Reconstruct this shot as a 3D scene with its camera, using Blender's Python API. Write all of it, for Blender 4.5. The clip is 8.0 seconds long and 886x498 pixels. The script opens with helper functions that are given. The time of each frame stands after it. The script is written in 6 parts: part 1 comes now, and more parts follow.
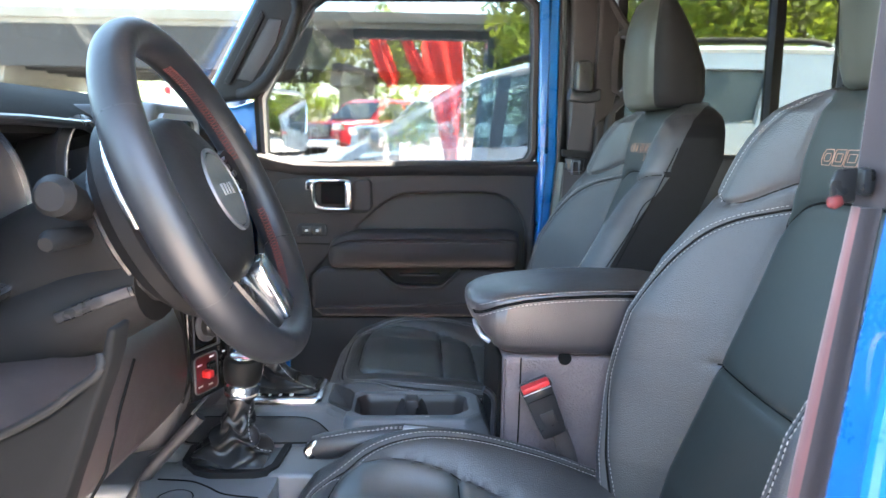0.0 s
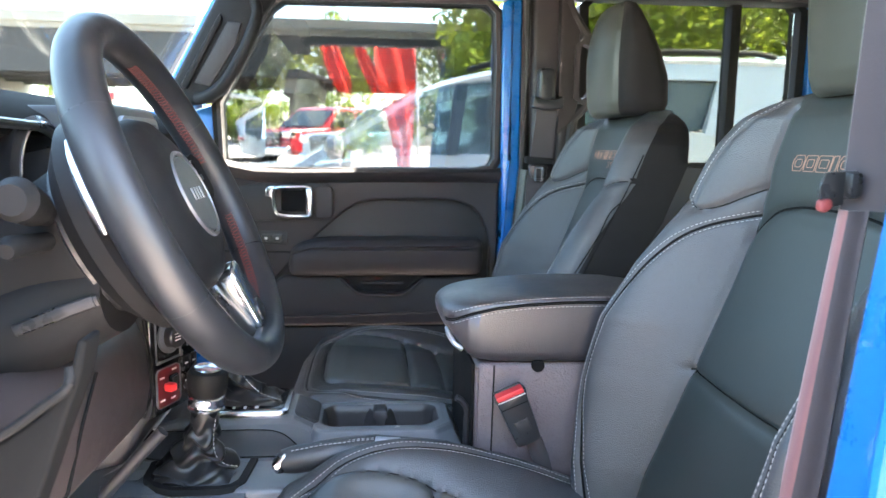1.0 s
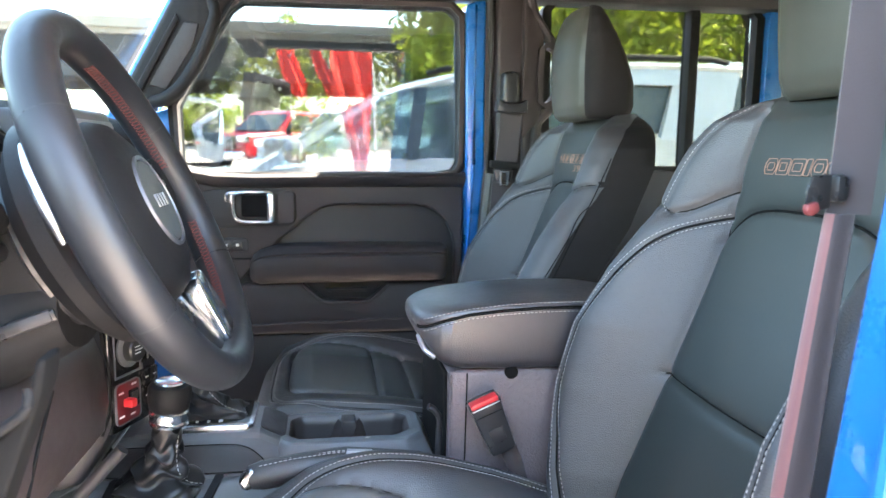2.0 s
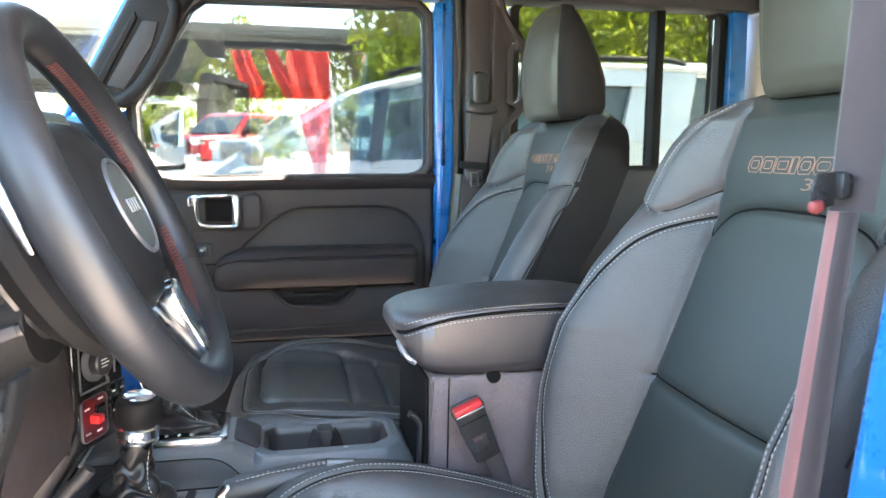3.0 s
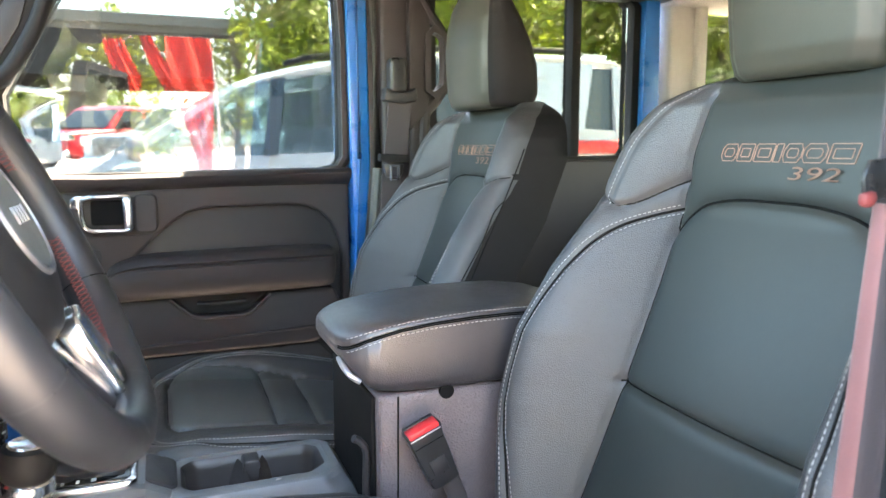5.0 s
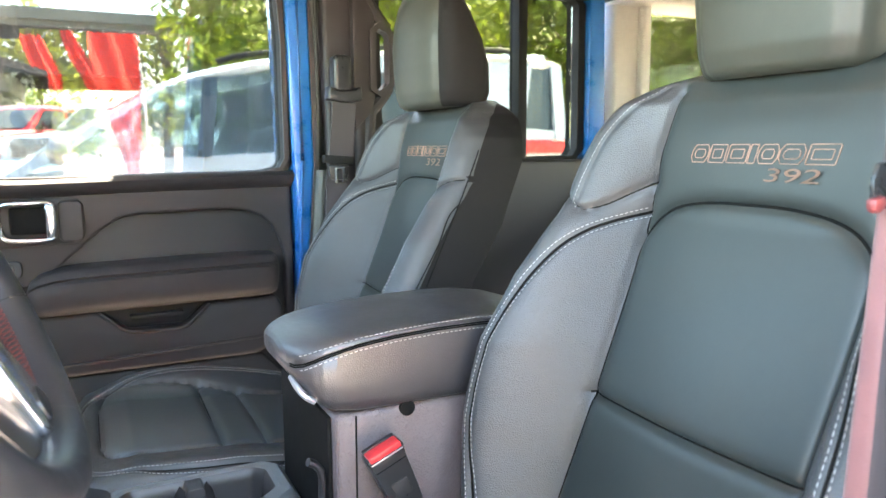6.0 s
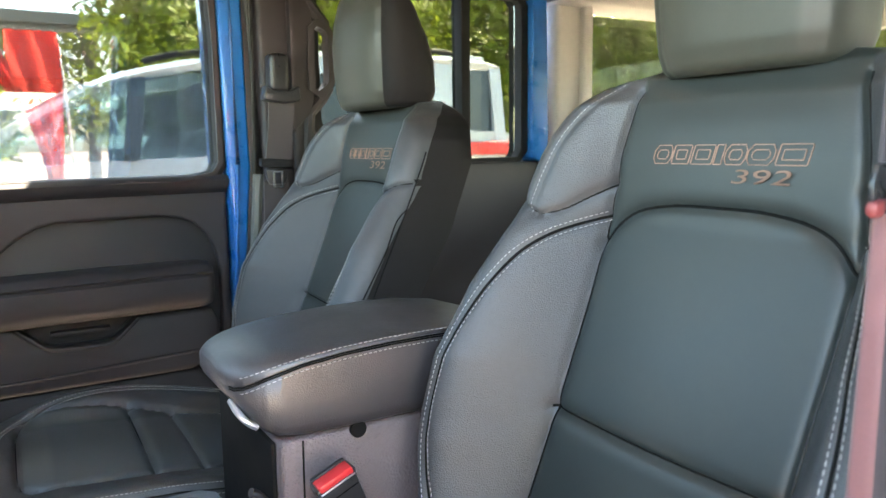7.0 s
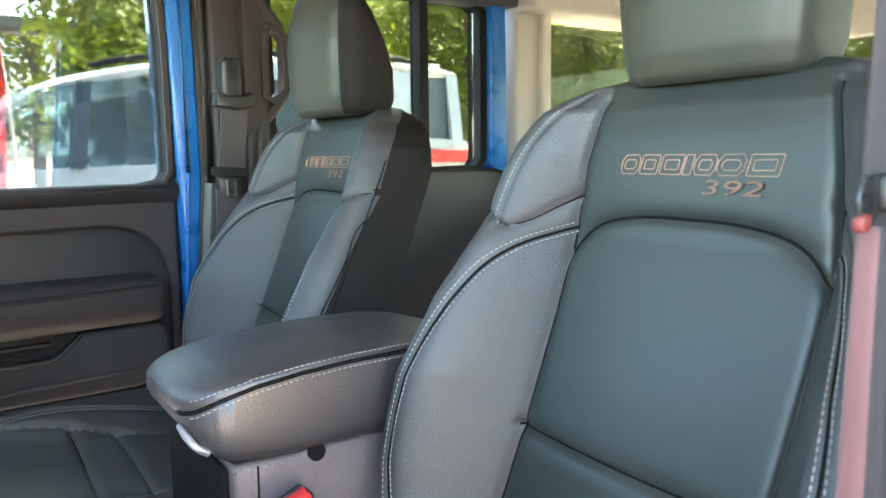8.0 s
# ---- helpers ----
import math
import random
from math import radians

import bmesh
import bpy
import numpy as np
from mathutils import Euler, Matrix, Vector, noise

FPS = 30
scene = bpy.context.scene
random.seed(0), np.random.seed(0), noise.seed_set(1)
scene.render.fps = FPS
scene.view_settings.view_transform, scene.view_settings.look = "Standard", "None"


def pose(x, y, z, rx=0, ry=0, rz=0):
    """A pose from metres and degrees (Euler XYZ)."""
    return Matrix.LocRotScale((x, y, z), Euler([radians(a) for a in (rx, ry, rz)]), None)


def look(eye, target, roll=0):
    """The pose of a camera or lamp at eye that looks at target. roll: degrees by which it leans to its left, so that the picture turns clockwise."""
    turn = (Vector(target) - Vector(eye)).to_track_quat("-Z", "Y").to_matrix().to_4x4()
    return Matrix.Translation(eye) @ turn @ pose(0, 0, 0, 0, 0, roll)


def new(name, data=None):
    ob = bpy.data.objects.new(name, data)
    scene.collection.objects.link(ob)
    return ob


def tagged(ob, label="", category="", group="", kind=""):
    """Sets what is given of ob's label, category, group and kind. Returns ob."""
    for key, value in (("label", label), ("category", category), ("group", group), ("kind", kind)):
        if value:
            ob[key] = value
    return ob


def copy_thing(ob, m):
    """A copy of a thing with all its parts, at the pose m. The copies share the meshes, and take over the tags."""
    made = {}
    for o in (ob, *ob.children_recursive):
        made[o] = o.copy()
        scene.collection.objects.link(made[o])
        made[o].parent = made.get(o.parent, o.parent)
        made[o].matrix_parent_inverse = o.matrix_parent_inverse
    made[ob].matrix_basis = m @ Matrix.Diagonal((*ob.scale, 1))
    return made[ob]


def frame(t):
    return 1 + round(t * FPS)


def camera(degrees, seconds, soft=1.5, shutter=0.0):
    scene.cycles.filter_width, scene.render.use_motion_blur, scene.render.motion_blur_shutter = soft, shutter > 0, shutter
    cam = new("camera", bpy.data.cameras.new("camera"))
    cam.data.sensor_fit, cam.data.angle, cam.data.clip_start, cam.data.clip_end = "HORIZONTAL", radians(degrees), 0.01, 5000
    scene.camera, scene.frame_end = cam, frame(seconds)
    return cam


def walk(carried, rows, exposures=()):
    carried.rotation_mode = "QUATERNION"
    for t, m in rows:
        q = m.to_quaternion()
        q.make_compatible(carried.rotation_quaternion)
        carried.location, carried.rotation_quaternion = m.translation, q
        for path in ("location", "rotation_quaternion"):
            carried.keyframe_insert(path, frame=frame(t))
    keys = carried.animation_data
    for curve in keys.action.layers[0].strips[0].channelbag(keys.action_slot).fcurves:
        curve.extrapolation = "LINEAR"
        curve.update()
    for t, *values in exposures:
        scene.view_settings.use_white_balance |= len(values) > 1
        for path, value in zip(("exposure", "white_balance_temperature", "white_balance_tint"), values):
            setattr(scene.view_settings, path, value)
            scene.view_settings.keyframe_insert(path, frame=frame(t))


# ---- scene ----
cam = camera(63.1, 8.0)
cam.data.dof.use_dof, cam.data.dof.focus_distance, cam.data.dof.aperture_fstop = True, 0.84, 9.0
PATH = [
    (0, (0.284, -0.291, 1.396), (0.36, 1.684, 1.089), 0.7),
    (0.5, (0.27, -0.282, 1.393), (0.411, 1.691, 1.099), 0.9),
    (1, (0.258, -0.275, 1.391), (0.467, 1.694, 1.109), 1.0),
    (1.5, (0.25, -0.264, 1.391), (0.52, 1.699, 1.117), 1.0),
    (3, (0.22, -0.226, 1.389), (0.658, 1.708, 1.125), 0.5),
    (3.5, (0.206, -0.202, 1.389), (0.705, 1.717, 1.121), 0.3),
    (4, (0.198, -0.168, 1.388), (0.767, 1.729, 1.116), 0.2),
    (4.5, (0.19, -0.139, 1.386), (0.835, 1.733, 1.107), 0.0),
    (6, (0.182, -0.059, 1.389), (1.062, 1.714, 1.105), -0.4),
    (6.5, (0.185, -0.03, 1.388), (1.143, 1.702, 1.102), -0.6),
    (7, (0.193, -0.009, 1.389), (1.222, 1.683, 1.109), -0.7),
    (7.5, (0.2, 0.007, 1.39), (1.287, 1.664, 1.117), -0.7),
    (8, (0.204, 0.018, 1.391), (1.334, 1.647, 1.129), -0.6),
]
walk(cam, [(t, look(eye, target, roll)) for t, eye, target, roll in PATH],
     exposures=((0.0, 5.29, 7000, 8), (1.5, 5.34, 7150, 8), (3.0, 5.52, 7500, 7), (4.5, 5.53, 8100, 9),
                (6.0, 5.92, 8100, 7), (6.5, 5.52, 8200, 7), (7.0, 5.37, 8200, 7), (8.0, 5.53, 7800, 2)))

# ---- world, sun, exposure ----
world = bpy.data.worlds.new("world")
scene.world = world
world.use_nodes = True
_wn = world.node_tree.nodes
_sky = _wn.new("ShaderNodeTexSky")
_sky.sky_type, _sky.sun_disc = "NISHITA", False
SUN_EL, SUN_AZ = radians(47), radians(70)   # azimuth from +y towards +x
_sky.sun_elevation, _sky.sun_rotation = SUN_EL, SUN_AZ
_sky.dust_density, _sky.air_density = 2.0, 1.0
world.node_tree.links.new(_sky.outputs[0], _wn["Background"].inputs[0])
_wn["Background"].inputs[1].default_value = 0.15
sun = new("sun", bpy.data.lights.new("sun", "SUN"))
sun.data.energy, sun.data.angle, sun.data.color = 5.0, radians(1), (1.0, 0.95, 0.88)
_to_sun = Vector((math.cos(SUN_EL) * math.sin(SUN_AZ), math.cos(SUN_EL) * math.cos(SUN_AZ), math.sin(SUN_EL)))
sun.matrix_world = look(_to_sun * 20, (0, 0, 0))


# ---- materials ----
def material(name, color, rough=0.5, metal=0.0, vary=0.15, vscale=6.0, bump=0.0, bscale=400.0, bkind="noise", coat=0.0,
             sheen=0.0, color2=None, spec=0.5, stain=0.0, rvary=0.12, island=0.0):
    m = bpy.data.materials.new(name)
    m.use_nodes = True
    nt = m.node_tree
    n, l = nt.nodes, nt.links
    b = n["Principled BSDF"]
    b.inputs["Roughness"].default_value = rough
    b.inputs["Metallic"].default_value = metal
    b.inputs["Specular IOR Level"].default_value = spec
    b.inputs["Coat Weight"].default_value = coat
    b.inputs["Coat Roughness"].default_value = 0.05
    b.inputs["Sheen Weight"].default_value = sheen
    tc = n.new("ShaderNodeTexCoord")
    big = n.new("ShaderNodeTexNoise")
    big.inputs["Scale"].default_value, big.inputs["Detail"].default_value = vscale, 5
    l.new(tc.outputs["Object"], big.inputs["Vector"])
    fine = n.new("ShaderNodeTexNoise")
    fine.inputs["Scale"].default_value, fine.inputs["Detail"].default_value = vscale * 14, 3
    l.new(tc.outputs["Object"], fine.inputs["Vector"])
    mix = n.new("ShaderNodeMath")
    mix.operation = "MULTIPLY_ADD"
    l.new(fine.outputs[0], mix.inputs[0])
    mix.inputs[1].default_value = 0.35
    l.new(big.outputs[0], mix.inputs[2])
    ramp = n.new("ShaderNodeValToRGB")
    c = Vector(color)
    c2 = Vector(color2) if color2 else c * (1 + vary)
    c1 = c * (1 - vary) if not color2 else c
    ramp.color_ramp.elements[0].color, ramp.color_ramp.elements[0].position = (*c1, 1), 0.42
    ramp.color_ramp.elements[1].color, ramp.color_ramp.elements[1].position = (*c2, 1), 0.92
    l.new(mix.outputs[0], ramp.inputs[0])
    out = ramp.outputs[0]
    if island:
        geo = n.new("ShaderNodeNewGeometry")
        hsv = n.new("ShaderNodeHueSaturation")
        ma = n.new("ShaderNodeMapRange")
        ma.inputs[3].default_value, ma.inputs[4].default_value = 1 - island, 1 + island
        l.new(geo.outputs["Random Per Island"], ma.inputs[0])
        l.new(ma.outputs[0], hsv.inputs["Value"])
        l.new(out, hsv.inputs["Color"])
        out = hsv.outputs[0]
    l.new(out, b.inputs["Base Color"])
    rr = n.new("ShaderNodeMapRange")
    rr.inputs[1].default_value, rr.inputs[2].default_value = 0.3, 1.0
    rr.inputs[3].default_value, rr.inputs[4].default_value = max(0.02, rough - rvary), min(1, rough + rvary)
    l.new(mix.outputs[0], rr.inputs[0])
    l.new(rr.outputs[0], b.inputs["Roughness"])
    if bump:
        if bkind == "voronoi":
            tx = n.new("ShaderNodeTexVoronoi")
            tx.feature = "SMOOTH_F1"
        else:
            tx = n.new("ShaderNodeTexNoise")
        tx.inputs["Scale"].default_value = bscale
        l.new(tc.outputs["Object"], tx.inputs["Vector"])
        bp = n.new("ShaderNodeBump")
        bp.inputs["Strength"].default_value, bp.inputs["Distance"].default_value = bump, 0.001
        l.new(tx.outputs[0], bp.inputs["Height"])
        l.new(bp.outputs[0], b.inputs["Normal"])
    return m


def glass_pane(name, tint, gloss):
    """Thin flat glass: lets light straight through, with a mirror layer."""
    m = bpy.data.materials.new(name)
    m.use_nodes = True
    n, l = m.node_tree.nodes, m.node_tree.links
    n.remove(n["Principled BSDF"])
    tr, gl, mx, fr = (n.new("ShaderNodeBsdfTransparent"), n.new("ShaderNodeBsdfGlossy"), n.new("ShaderNodeMixShader"),
                      n.new("ShaderNodeFresnel"))
    tr.inputs[0].default_value = (*tint, 1)
    gl.inputs[0].default_value, gl.inputs["Roughness"].default_value = (1, 1, 1, 1), 0.0
    fr.inputs[0].default_value = 1.45
    mul = n.new("ShaderNodeMath")
    mul.operation, mul.use_clamp = "MULTIPLY", True
    mul.inputs[1].default_value = gloss
    l.new(fr.outputs[0], mul.inputs[0])
    l.new(mul.outputs[0], mx.inputs[0])
    l.new(tr.outputs[0], mx.inputs[1])
    l.new(gl.outputs[0], mx.inputs[2])
    l.new(mx.outputs[0], n["Material Output"].inputs[0])
    return m


M = {
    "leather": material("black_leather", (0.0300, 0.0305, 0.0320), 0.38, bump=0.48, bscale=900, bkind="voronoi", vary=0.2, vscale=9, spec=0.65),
    "leather_flat": material("black_perforated_leather", (0.0180, 0.0222, 0.0205), 0.42, bump=0.05, bscale=500, bkind="voronoi", vary=0.15, vscale=8, spec=0.5, rvary=0.06),
    # headrest front: windscreen sheen put into the leather's colour
    "headrest_front": material("olive_sheen_leather", (0.0300, 0.0305, 0.0225), 0.42, bump=0.05, bscale=500, bkind="voronoi", vary=0.15, vscale=8, spec=0.5, rvary=0.06),
    # cushion insert: sky sheen put into a lighter, bluer leather colour
    "cushion_insert": material("smooth_sheen_leather", (0.040, 0.047, 0.049), 0.36, bump=0.12, bscale=700, bkind="voronoi", vary=0.18, vscale=8, spec=0.9, rvary=0.06),
    "lid_leather": material("armrest_leather", (0.036, 0.033, 0.035), 0.34, bump=0.35, bscale=900, bkind="voronoi", vary=0.2, vscale=9, spec=0.85),
    # seat and headrest sides: their shade is put into this darker vinyl
    "vinyl": material("shaded_side_vinyl", (0.0095, 0.0080, 0.0080), 0.6, spec=0.14, bump=0.3, bscale=900, bkind="voronoi", vary=0.2, vscale=9),
    "wheel_leather": material("steering_wheel_leather", (0.012, 0.013, 0.015), 0.42, spec=0.4, bump=0.08, bscale=1100, bkind="voronoi", vary=0.2),
    "thread": material("grey_thread", (0.33, 0.32, 0.31), 0.8, vary=0.2, vscale=60),
    "red_thread": material("red_thread", (0.075, 0.013, 0.011), 0.7, vary=0.25, vscale=60),
    "embroidery": material("copper_embroidery", (0.34, 0.19, 0.135), 0.6, vary=0.2, vscale=80),
    # console plastic lifted to blue-grey: sky sheen put into its colour
    "plastic": material("lit_grained_plastic", (0.104, 0.110, 0.117), 0.36, spec=0.8, bump=0.15, bscale=1300, bkind="voronoi", vary=0.15, vscale=7),
    # darker copy of that plastic: the dash's shade is in its colour
    "plastic_dark": material("shaded_dash_plastic", (0.011, 0.011, 0.0115), 0.55, spec=0.15, bump=0.25, bscale=1300, bkind="voronoi", vary=0.15, vscale=7),
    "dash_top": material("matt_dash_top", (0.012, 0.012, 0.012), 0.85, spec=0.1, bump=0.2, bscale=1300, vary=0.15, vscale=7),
    # coarse grain; the pink door-side light is put into this colour
    "plastic_grain": material("pink_lit_coarse_plastic", (0.125, 0.100, 0.104), 0.5, bump=0.9, bscale=420, bkind="voronoi", vary=0.15, vscale=7),
    "door_plastic": material("door_panel_plastic", (0.018, 0.0155, 0.0165), 0.5, bump=0.3, bscale=1300, bkind="voronoi", vary=0.15, vscale=7),
    "door_panel": material("warm_black_door_plastic", (0.027, 0.0225, 0.0235), 0.6, spec=0.35, bump=0.25, bscale=1300, bkind="voronoi", vary=0.15, vscale=7),
    # cup wells: shade of the recess put into a darker plastic
    "well": material("shaded_well_plastic", (0.030, 0.026, 0.026), 0.45, bump=0.15, bscale=900, vary=0.15),
    "plastic_soft": material("soft_touch_plastic", (0.026, 0.024, 0.026), 0.55, bump=0.12, bscale=1500, vary=0.15, vscale=6),
    "plastic_smooth": material("smooth_black_plastic", (0.016, 0.016, 0.017), 0.3, vary=0.15, vscale=10),
    "piano": material("gloss_black_plastic", (0.008, 0.008, 0.009), 0.12, vary=0.1, rvary=0.05),
    "trim": material("dark_brown_pillar_trim", (0.017, 0.012, 0.013), 0.5, bump=0.2, bscale=1200, vary=0.15),
    "knee": material("brown_knee_panel", (0.040, 0.029, 0.027), 0.5, bump=0.2, bscale=1200, vary=0.15),
    "grey_trim": material("warm_grey_trim", (0.42, 0.39, 0.35), 0.75, bump=0.15, bscale=1200, vary=0.1),
    "seal": material("grey_rubber_seal", (0.10, 0.105, 0.095), 0.7, vary=0.2),
    "rubber": material("black_rubber", (0.007, 0.007, 0.007), 0.75, spec=0.25, vary=0.25),
    "carpet": material("black_carpet", (0.010, 0.010, 0.010), 0.95, bump=0.8, bscale=600, vary=0.3),
    "blue": material("blue_car_paint", (0.0, 0.112, 0.36), 0.30, metal=0.1, vary=0.08, vscale=20, coat=0.6),
    "chrome": material("satin_chrome", (0.72, 0.73, 0.75), 0.22, metal=1.0, vary=0.06, rvary=0.08),
    "silver": material("satin_silver_paint", (0.45, 0.46, 0.48), 0.38, metal=0.8, vary=0.08),
    "dull_silver": material("dull_silver_paint", (0.14, 0.145, 0.155), 0.45, metal=0.6, vary=0.08),
    "badge": material("dull_badge_grey", (0.075, 0.082, 0.078), 0.5, metal=0.2, vary=0.15),
    "belt": material("dark_belt_webbing", (0.030, 0.024, 0.025), 0.7, bump=0.15, bscale=700, vary=0.2, vscale=30, sheen=0.2),
    "belt_grey": material("grey_belt_webbing", (0.034, 0.027, 0.030), 0.8, bump=0.15, bscale=700, vary=0.15, vscale=30, sheen=0.2),
    # webbing with the reddish light put into its colour
    "belt_pink_lit": material("pink_lit_webbing", (0.135, 0.050, 0.050), 0.6, bump=0.15, bscale=700, vary=0.15, vscale=30, sheen=0.3),
    "red": material("red_plastic", (0.55, 0.025, 0.03), 0.4, vary=0.1),
    "dull_red": material("dull_red_plastic", (0.16, 0.03, 0.03), 0.5, vary=0.1),
    "inset": material("dark_inset_cloth", (0.0135, 0.0130, 0.0145), 0.6, bump=0.15, bscale=1500, vary=0.15),
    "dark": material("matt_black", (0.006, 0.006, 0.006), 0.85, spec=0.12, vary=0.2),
    "screen": material("display_glass", (0.012, 0.014, 0.017), 0.08, vary=0.1, rvary=0.03),
    "dial": material("matt_dial_face", (0.012, 0.013, 0.015), 0.7, vary=0.1),
    "deep_red": material("deep_red_panel", (0.085, 0.006, 0.009), 0.4, vary=0.15),
    "white_print": material("white_print", (0.6, 0.6, 0.6), 0.6, vary=0.1),
    "glass": glass_pane("window_glass", (0.32, 0.345, 0.345), 1.5),
    "screen_glass": glass_pane("windscreen_glass", (0.60, 0.64, 0.63), 0.12),
    "glass_dark": glass_pane("privacy_glass", (0.34, 0.36, 0.33), 0.5),
    "mirror": material("mirror_glass", (0.85, 0.86, 0.86), 0.02, metal=1.0, vary=0.02, rvary=0.01),
}


# ---- helpers for meshes ----
ORG = {}


def thing(name, origin, label, category, group="", kind=""):
    ob = new(name)
    ob.location = origin
    ORG[name_of(ob)] = Vector(origin)
    return tagged(ob, label, category, group, kind)


def name_of(ob):
    return ob.name


def finish(name, bm, mat, origin, smooth=True, angle=35):
    bmesh.ops.translate(bm, verts=bm.verts, vec=-Vector(origin))
    bmesh.ops.recalc_face_normals(bm, faces=bm.faces)
    me = bpy.data.meshes.new(name)
    bm.to_mesh(me)
    bm.free()
    me.materials.append(M[mat] if isinstance(mat, str) else mat)
    if smooth:
        me.polygons.foreach_set("use_smooth", [True] * len(me.polygons))
        me.set_sharp_from_angle(angle=radians(angle))
    return me


def part(name, bm, mat, parent, label="", smooth=True, angle=35):
    org = ORG[name_of(parent)]
    ob = new(name, finish(name, bm, mat, org, smooth, angle))
    ob.parent = parent
    ORG[name_of(ob)] = org
    if label:
        tagged(ob, label)
    return ob


def solid(name, bm, mat, label, category, kind="", smooth=True, angle=35, group=""):
    ob = new(name, finish(name, bm, mat, (0, 0, 0), smooth, angle))
    ORG[name_of(ob)] = Vector((0, 0, 0))
    return tagged(ob, label, category, group, kind)


def bevel(bm, w, seg=2, angle=30):
    if w <= 0:
        return bm
    es = [e for e in bm.edges if len(e.link_faces) == 2 and e.calc_face_angle(0) > radians(angle)]
    bmesh.ops.bevel(bm, geom=es, offset=w, segments=seg, affect="EDGES", profile=0.5, clamp_overlap=True)
    return bm


def box(x0, x1, y0, y1, z0, z1, w=0.004, seg=2, bm=None):
    own = bmesh.new()
    bmesh.ops.create_cube(own, size=1.0)
    for v in own.verts:
        v.co = Vector(((x0 + x1) / 2 + v.co.x * (x1 - x0), (y0 + y1) / 2 + v.co.y * (y1 - y0), (z0 + z1) / 2 + v.co.z * (z1 - z0)))
    bevel(own, w, seg)
    return join(bm, own)


def join(bm, own, m=None):
    if m is not None:
        bmesh.ops.transform(own, matrix=m, verts=own.verts)
    if bm is None:
        return own
    me = bpy.data.meshes.new("tmp")
    own.to_mesh(me)
    own.free()
    bm.from_mesh(me)
    bpy.data.meshes.remove(me)
    return bm


AX = {"x": (1, 2, 0), "y": (0, 2, 1), "z": (0, 1, 2)}


def prism(poly, axis, a, b, w=0.003, seg=2, bm=None):
    """A polygon in the plane square to axis, drawn out from a to b."""
    i, j, k = AX[axis]
    own = bmesh.new()
    lo, hi = [], []
    for p in poly:
        for lst, c in ((lo, a), (hi, b)):
            v = [0, 0, 0]
            v[i], v[j], v[k] = p[0], p[1], c
            lst.append(own.verts.new(v))
    own.faces.new(lo)
    own.faces.new(hi[::-1])
    n = len(poly)
    for q in range(n):
        own.faces.new((lo[q], lo[(q + 1) % n], hi[(q + 1) % n], hi[q]))
    bmesh.ops.recalc_face_normals(own, faces=own.faces)
    bevel(own, w, seg)
    return join(bm, own)


def rounded(x0, x1, y0, y1, r, n=5):
    out = []
    for cx, cy, a0 in ((x1 - r, y1 - r, 0), (x0 + r, y1 - r, 90), (x0 + r, y0 + r, 180), (x1 - r, y0 + r, 270)):
        for q in range(n + 1):
            a = radians(a0 + 90 * q / n)
            out.append((cx + r * math.cos(a), cy + r * math.sin(a)))
    return out


def smooth_poly(poly, n=6, closed=True):
    """Catmull-Rom through the points."""
    out, k = [], len(poly)
    P = [Vector(p) for p in poly]
    for q in range(k if closed else k - 1):
        if closed:
            a, b, c, d = P[q - 1], P[q], P[(q + 1) % k], P[(q + 2) % k]
        else:
            a, b, c, d = P[max(q - 1, 0)], P[q], P[q + 1], P[min(q + 2, k - 1)]
        for s in range(n):
            t = s / n
            out.append(0.5 * ((2 * b) + (c - a) * t + (2 * a - 5 * b + 4 * c - d) * t * t + (3 * b - a - 3 * c + d) * t ** 3))
    if not closed:
        out.append(P[-1])
    return out


def loft(rings, cap=True, closed=True, bm=None):
    own = bmesh.new()
    vs = [[own.verts.new(p) for p in r] for r in rings]
    n = len(rings[0])
    for a, b in zip(vs, vs[1:]):
        for q in range(n if closed else n - 1):
            own.faces.new((a[q], a[(q + 1) % n], b[(q + 1) % n], b[q]))
    if cap and closed:
        own.faces.new(vs[0][::-1])
        own.faces.new(vs[-1])
    return join(bm, own)


def tube(pts, r, n=10, bm=None, flat=1.0, side=None, closed=False):
    """A round or flattened rod through the points. r: one radius or one for each point."""
    pts = [Vector(p) for p in pts]
    rings = []
    ref = Vector(side) if side else Vector((0, 0, 1))
    for q, p in enumerate(pts):
        if closed:
            d = (pts[(q + 1) % len(pts)] - pts[q - 1]).normalized()
        else:
            d = (pts[min(q + 1, len(pts) - 1)] - pts[max(q - 1, 0)]).normalized()
        u = ref - d * ref.dot(d)
        if u.length < 1e-4:
            u = Vector((1, 0, 0)) - d * d.x
        u.normalize()
        w = d.cross(u)
        rr = r[q] if isinstance(r, (list, tuple)) else r
        rings.append([p + u * rr * math.cos(2 * math.pi * k / n) + w * rr * flat * math.sin(2 * math.pi * k / n) for k in range(n)])
    if closed:
        rings.append(rings[0])
        own = loft(rings, cap=False)
        bmesh.ops.remove_doubles(own, verts=own.verts, dist=1e-6)
        return join(bm, own)
    return loft(rings, bm=bm)


def lathe(profile, m=None, n=32, bm=None, cap=True):
    """profile: (radius, height) rows, turned about z; without caps the last row joins the first: an open ring."""
    if not cap:
        profile = list(profile) + [profile[0]]
    rings = [[Vector((r * math.cos(2 * math.pi * k / n), r * math.sin(2 * math.pi * k / n), h)) for k in range(n)] for r, h in profile]
    own = loft(rings, cap=cap)
    return join(bm, own, m) if bm is not None else (join(None, own, m))


